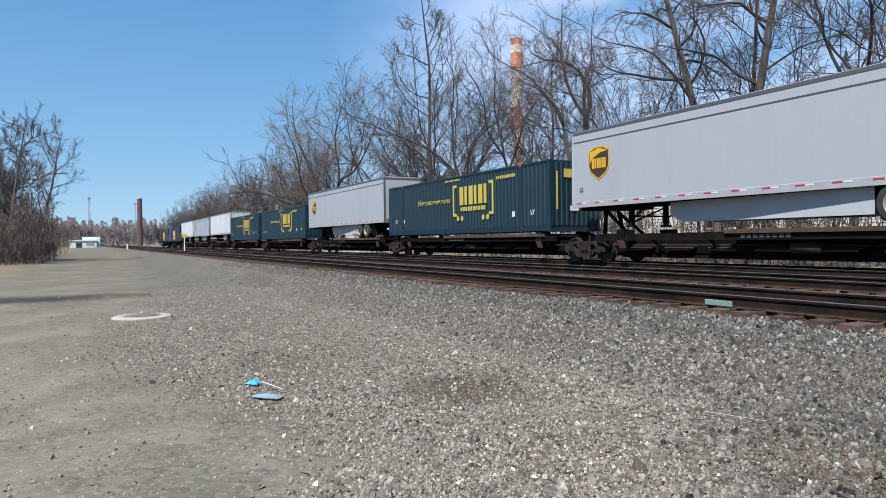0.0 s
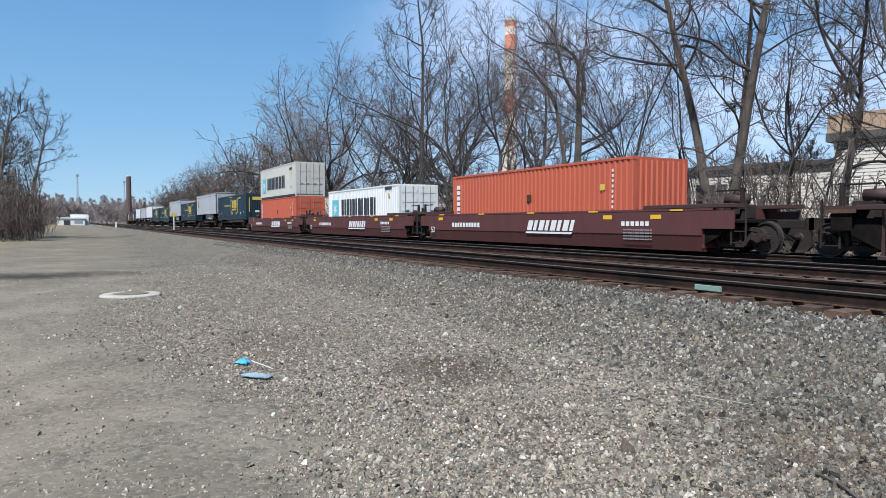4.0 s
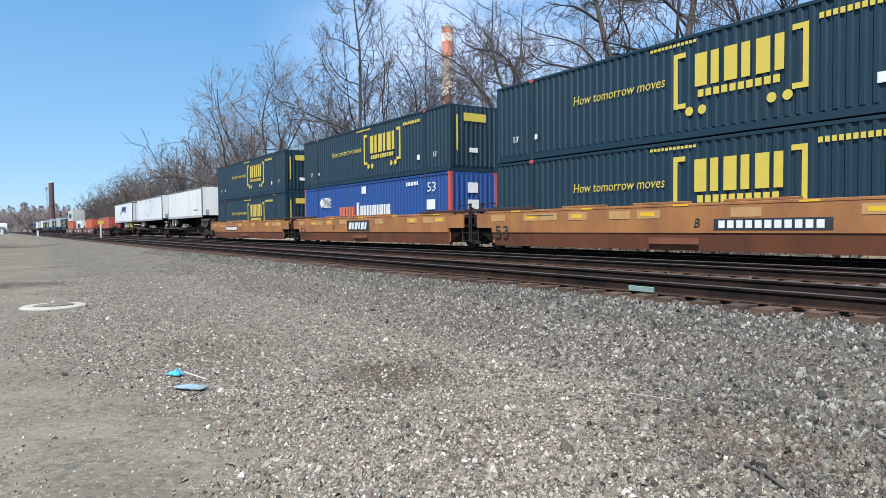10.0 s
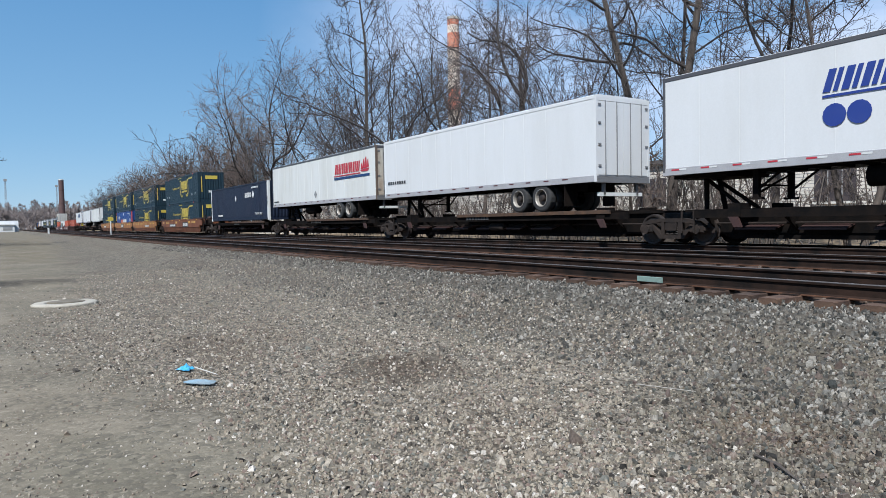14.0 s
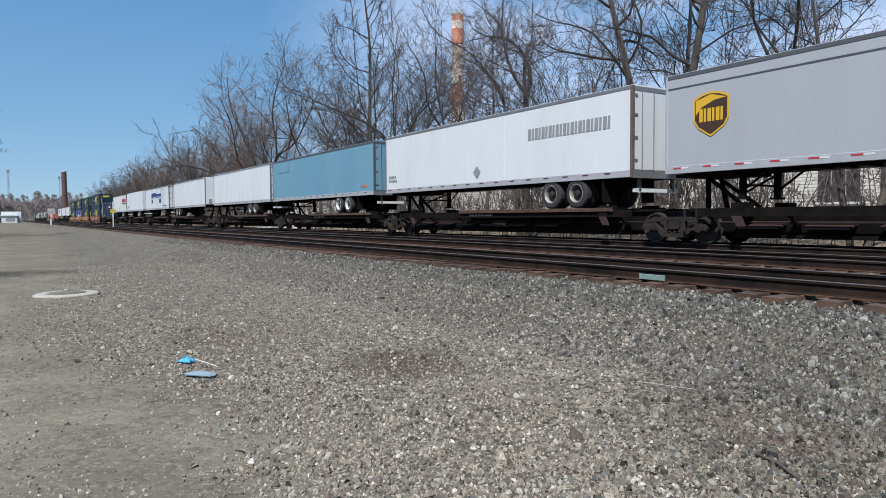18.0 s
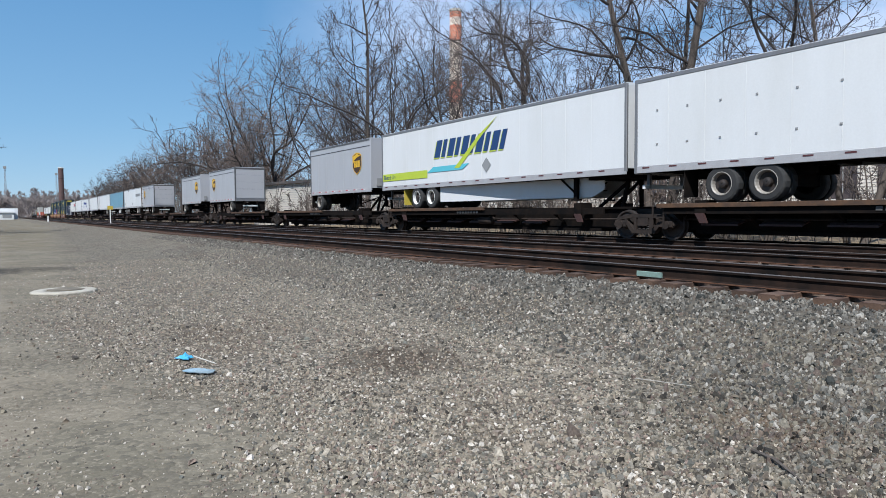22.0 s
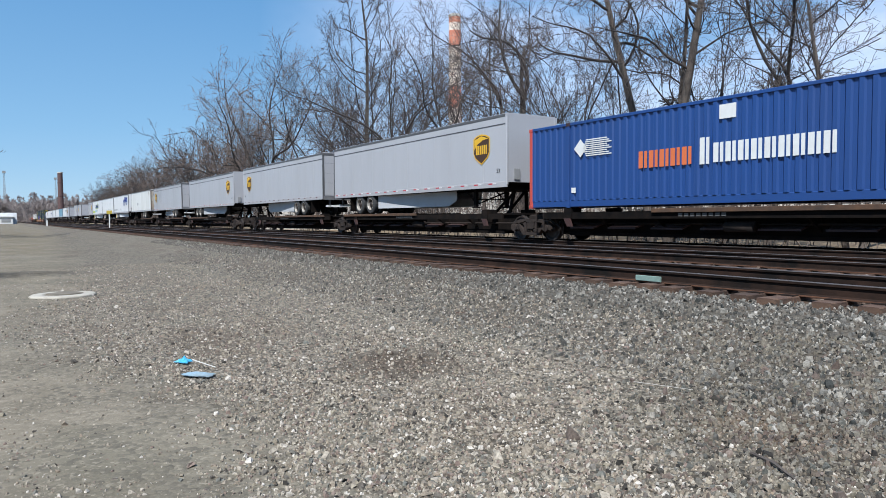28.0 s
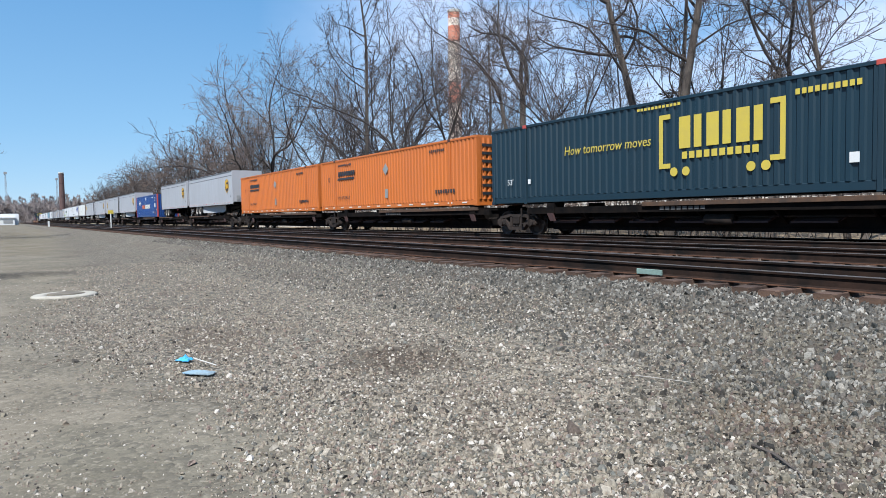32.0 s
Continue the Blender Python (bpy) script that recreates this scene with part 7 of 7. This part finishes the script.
def tube_mesh(name, groups, mat):
    vs, fs, o = [], [], 0
    for segs, sides in groups:
        if segs:
            v, f = tubes(segs, sides)
            vs.append(v)
            fs.append(f + o)
            o += len(v)
    v, f = np.concatenate(vs), np.concatenate(fs)
    me = bpy.data.meshes.new(name)
    me.vertices.add(len(v))
    me.vertices.foreach_set("co", v.ravel())
    me.loops.add(len(f) * 4)
    me.loops.foreach_set("vertex_index", f.ravel())
    me.polygons.add(len(f))
    me.polygons.foreach_set("loop_start", np.arange(0, len(f) * 4, 4))
    me.update(calc_edges=True)
    me.polygons.foreach_set("use_smooth", np.ones(len(f), bool))
    me.materials.append(mat)
    return me


def bare_tree(label, x, y, z, seed, height, twig="twig", group="bare trees", bark="bark", limb="limb", **kw):
    segs = grow(seed, height, **kw)
    t = thing("bare_tree", label, "tree", group, pose(x, y, z))
    part("trunk", tube_mesh("trunk", [([s for s in segs if s[4] == 0], 9)], M[bark]), M[bark], t)
    tagged(part("branch_work", tube_mesh("branch_work", [([s for s in segs if s[4] == 1], 6), ([s for s in segs if s[4] == 2], 4)], M[limb]), M[limb], t), kind="stuff")
    tagged(part("twig_crown", tube_mesh("twig_crown", [([s for s in segs if s[4] >= 3], 3)], M[twig]), M[twig], t), kind="stuff")
    return t


GZ = 0.35
bare_tree("tall leafless tree with a divided dark trunk", -30.9, 26.0, GZ, 121, 17, spread=0.6, bare=0.3, limbs=11, radius=0.27, split=0.5, leaders=3)
bare_tree("crooked dark leafless stem beside a larger tree", -32.1, 26.3, GZ, 222, 15, lean=(-0.13, 0), spread=0.45, bare=0.45, limbs=9, radius=0.17, split=0.55, leaders=2)
bare_tree("small leafless tree with a fan of fine twigs", -26.5, 25.6, GZ, 127, 11.5, spread=0.7, bare=0.2, limbs=10, twigs=1.2, radius=0.13, split=0.32, leaders=5)
bare_tree("tall leafless tree with a straight pale trunk", -21.5, 26.0, GZ, 122, 18, lean=(-0.125, 0), spread=0.5, bare=0.4, limbs=13, radius=0.24, droop=0.35)
bare_tree("thin tall leafless tree with a dark nest", -20.85, 26.6, GZ, 123, 17, lean=(-0.05, 0), spread=0.35, bare=0.3, limbs=12, radius=0.15)
bare_tree("tall leafless tree leaning, with drooping limbs", -20.3, 25.6, GZ, 124, 18, lean=(0.125, 0), spread=0.6, bare=0.42, limbs=14, droop=0.62, radius=0.25)
bare_tree("leafless tree with slanting forked stems", -15.7, 26.0, GZ, 125, 15, lean=(0.1, 0), spread=0.5, bare=0.3, limbs=10, radius=0.17, split=0.4, leaders=3)
bare_tree("leafless sapling cluster with upright stems", -17.4, 26.8, GZ, 131, 9, stems=2, spread=0.5, bare=0.3, limbs=8, twigs=0.6, radius=0.08, fork=0.2)
bare_tree("leafless tree with slanting stems", -12.6, 26.5, GZ, 126, 16, stems=2, lean=(0.06, 0), spread=0.5, bare=0.25, limbs=10, radius=0.18)
bare_tree("small leafless tree with spreading fine twigs", -24.2, 27.4, GZ, 141, 12.5, spread=0.6, bare=0.2, limbs=10, twigs=1.1, radius=0.11, split=0.3, leaders=4)
bare_tree("small leafless tree with upright fine twigs", -18.5, 27.2, GZ, 142, 12, spread=0.5, bare=0.2, limbs=10, twigs=1.1, radius=0.1, split=0.35, leaders=4)
bare_tree("small leafless tree with a round twiggy crown", -28.9, 27.6, GZ, 143, 12, spread=0.65, bare=0.2, limbs=10, twigs=1.1, radius=0.11, split=0.3, leaders=4)
bare_tree("slender leafless tree with a crooked top", -36.5, 27.0, GZ, 128, 14, lean=(0.02, 0), spread=0.5, bare=0.3, limbs=11, radius=0.15)
bare_tree("tall leafless tree near the chimney line", -43.0, 28.0, GZ, 129, 16.5, twigs=1.2, spread=0.55, bare=0.2, limbs=11, radius=0.2, split=0.4, leaders=3)
bare_tree("tall leafless tree with fine dense twigs", -49.0, 28.5, GZ, 130, 17.5, spread=0.55, bare=0.2, limbs=11, twigs=1.0, radius=0.22, split=0.3, leaders=4, thick=1.1)
bare_tree("tall leafless tree with ascending limbs", -55.6, 28.0, GZ, 231, 23.5, spread=0.5, bare=0.3, limbs=14, twigs=1.0, radius=0.24, levels=4, thick=1.1)
bare_tree("leafless tree of middle height", -67.5, 28.0, GZ, 132, 19, spread=0.55, bare=0.2, limbs=12, twigs=1.0, radius=0.22, split=0.3, leaders=4, thick=1.2)
bare_tree("broad leafless willow with dense reddish twigs", -84.0, 28.0, GZ, 133, 22.5, "red_twig", stems=3, spread=0.75, bare=0.15, limbs=15, twigs=1.3, radius=0.42, thick=1.7, fork=0.3, split=0.22, leaders=4)
bare_tree("broad leafless tree with reddish twigs", -101.0, 30.0, GZ, 134, 13, "red_twig", stems=3, fork=0.45, spread=0.8, bare=0.15, limbs=12, twigs=1.2, radius=0.3, thick=2.0, split=0.3, levels=3)
nest = Geo()
nr = random.Random(9)
for k in range(90):
    o = Vector((nr.gauss(0, 0.17), nr.gauss(0, 0.17), nr.gauss(0, 0.1)))
    e = Vector((nr.uniform(-1, 1), nr.uniform(-1, 1), nr.uniform(-0.4, 0.4))) * 0.16
    nest.tube(tuple(o - e), tuple(o + e), 0.014, seg=4)
tagged(part("bird_nest", nest, M["limb"], None, "", False, pose(-20.98, 26.45, 7.0)), "dark round nest of sticks in a bare tree", "nest")


def copies(src, places):
    for x, y, z, turn, size in places:
        src.scale = (size, size, size)
        copy_thing(src, pose(x, y, z, 0, 0, turn))
        src.scale = (1, 1, 1)


def thicket(label, x, y, z, seed, height, stems, width, twig="twig", levels=3, thick=0.8):
    """A clump of many thin stems."""
    r = random.Random(seed)
    segs = []
    for k in range(stems):
        a, d = r.uniform(0, 2 * math.pi), width * math.sqrt(r.random())
        o = Vector((math.cos(a) * d, math.sin(a) * d, 0))
        for p, q, ra, rb, lv in grow(seed * 100 + k, height * r.uniform(0.5, 1), lean=(r.gauss(0, 0.22), r.gauss(0, 0.22)), spread=0.35, bare=0.12, limbs=5, twigs=0.4, levels=levels, radius=0.03, thick=thick):
            segs.append((p + o, q + o, min(ra, 0.035), min(rb, 0.03), lv))
    t = thing("bare_shrub", label, "shrub", "bare shrubs", pose(x, y, z))
    tagged(part("brushwood", tube_mesh("brushwood", [([s for s in segs if s[4] == 0], 4)], M["bark"]), M["bark"], t), kind="stuff")
    tagged(part("twig_crown", tube_mesh("twig_crown", [([s for s in segs if s[4] > 0], 3)], M[twig]), M[twig], t), kind="stuff")
    return t


rt = random.Random(77)
sh = [thicket("thicket of thin bare brown stems", -17.5, 24.6, 0.3, 51, 4.5, 8, 1.6), thicket("thicket of thin bare grey stems", -28.5, 25.0, 0.3, 52, 5.5, 9, 2.0),
      thicket("reddish thicket of fine bare twigs", -40.0, 25.5, 0.3, 53, 6.0, 12, 2.2, "red_twig")]
for k in range(64):
    x = -14 - 200 * (k / 64) ** 1.1 + rt.uniform(-1.5, 1.5)
    copies(sh[k % 3], [(x, 23.2 + rt.uniform(0, 5) + max(0, (-x - 60) * 0.02), 0.3, rt.uniform(0, 360), rt.uniform(0.6, 1.15) * (1 + max(0, -x - 50) * 0.004))])
for k in range(12):
    copies(sh[k % 3], [(-9.5 - k * 3.1 + rt.uniform(-0.6, 0.6), 24.2 + rt.uniform(0, 4.5), 0.3, rt.uniform(0, 360), rt.uniform(0.6, 1.05))])
w1 = bare_tree("leafless woodland tree with reddish twigs", -112.0, 31.0, GZ, 41, 17, "red_twig", spread=0.8, bare=0.12, limbs=10, twigs=0.9, radius=0.24, levels=3, thick=2.6, split=0.3, leaders=4)
w2 = bare_tree("leafless woodland tree with grey twigs", -124.0, 30.0, GZ, 42, 16, spread=0.75, bare=0.12, limbs=10, twigs=0.9, radius=0.24, levels=3, thick=2.4, split=0.3, leaders=4)
w3 = bare_tree("leafless woodland tree with upright limbs", -62.0, 36.0, GZ, 43, 18, spread=0.6, bare=0.2, limbs=11, twigs=1.0, radius=0.2, levels=3, thick=1.7, split=0.35, leaders=4)
for k in range(84):
    x = -52 - 410 * (k / 84) ** 1.2 + rt.uniform(-4, 4)
    y = 30 + rt.uniform(0, 14) + max(0, -x - 60) * 0.035
    copies((w1, w2, w3)[k % 3] if x < -90 else (w3, w2)[k % 2], [(x, y, GZ, rt.uniform(0, 360), rt.uniform(0.75, 1.1) if x > -80 else rt.uniform(0.5, 0.72) if x > -140 else rt.uniform(0.95, 1.25))])
# the far side of the lot
brush = thicket("dense rounded mass of fine bare brown brush", -70.0, -6.2, 0.0, 54, 6.6, 30, 3.4, "red_twig", 3, 1.5)
l1 = bare_tree("leafless tree with spreading limbs beside the lot", -74.0, -7.0, 0.0, 61, 13.5, "twig", stems=2, spread=0.9, bare=0.15, limbs=9, twigs=0.9, radius=0.2, thick=1.4)
l2 = bare_tree("slanting leafless tree beside the lot", -77.0, -4.8, 0.0, 62, 13.0, "twig", lean=(0.0, 0.16), spread=0.7, bare=0.25, limbs=11, radius=0.16)
copies(l1, [(-78.0, -8.5, 0, 300, 0.95), (-84.0, -7.0, 0, 110, 0.85), (-80.0, -11.0, 0, 80, 1.05), (-92.0, -9.5, 0, 200, 0.95), (-68.0, -12.5, 0, 150, 1.0), (-108.0, -10.5, 0, 20, 0.9)])
for k in range(14):
    copies(brush, [(-75 - k * 5.2 + rt.uniform(-1.5, 1.5), -7.2 - rt.uniform(0, 3.5) - k * 0.1, 0.0, rt.uniform(0, 360), rt.uniform(0.8, 1.2))])
for k in range(30):
    x = -66 - k * 2.6 + rt.uniform(-1.5, 1.5)
    copies(sh[k % 3], [(x, -4.6 - rt.uniform(0, 4.5) - max(0, (-x - 90) * 0.01), 0.0, rt.uniform(0, 360), rt.uniform(0.75, 1.15))])
for k in range(26):
    copies((w1, w2)[k % 2], [(-300 - k * 14 + rt.uniform(-6, 6), -16 - rt.uniform(0, 30), 0, rt.uniform(0, 360), rt.uniform(0.6, 0.9))])
# low woods closing the view far down the line, haze painted into their colour
w4 = bare_tree("distant leafless tree in the far woods", -470.0, -24.0, 0.0, 71, 12, "hazed_twig", bark="hazed_twig", limb="hazed_twig", stems=2, spread=0.9, bare=0.05, limbs=10, twigs=0.8, radius=0.3, levels=3, thick=5.5)
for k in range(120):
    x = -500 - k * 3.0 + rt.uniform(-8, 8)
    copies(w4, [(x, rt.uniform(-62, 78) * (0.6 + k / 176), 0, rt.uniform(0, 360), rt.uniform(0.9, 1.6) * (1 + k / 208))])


def motions():
    """Everything on the train's track rolls away at one speed; the wheels turn."""
    for ob, x, y, z in MOVING:
        walk(ob, [(t, pose(x - SPEED * (t - 16), y, z)) for t in (0.0, 32.0)])
    for ob, x in zip(BACKWARD, hn_list):
        walk(ob, [(t, pose(x - SPEED * (t - 16), SIDE + 2 * (AXIS - SIDE), 0, 0, 0, 180)) for t in (0.0, 32.0)])
    first = {}
    for ob in [o for o in scene.objects if o.name.startswith("wheelset")]:
        key = ob.location.x > 0
        if key not in first:
            p = ob.location.copy()
            walk(ob, [(k / 30, pose(p.x, p.y, p.z, 0, -((k * 87.8) % 360), 0)) for k in range(961)])
            first[key] = ob
        else:
            ob.rotation_mode = "QUATERNION"
            keys = ob.animation_data_create()
            keys.action = first[key].animation_data.action
            keys.action_slot = first[key].animation_data.action_slot


motions()
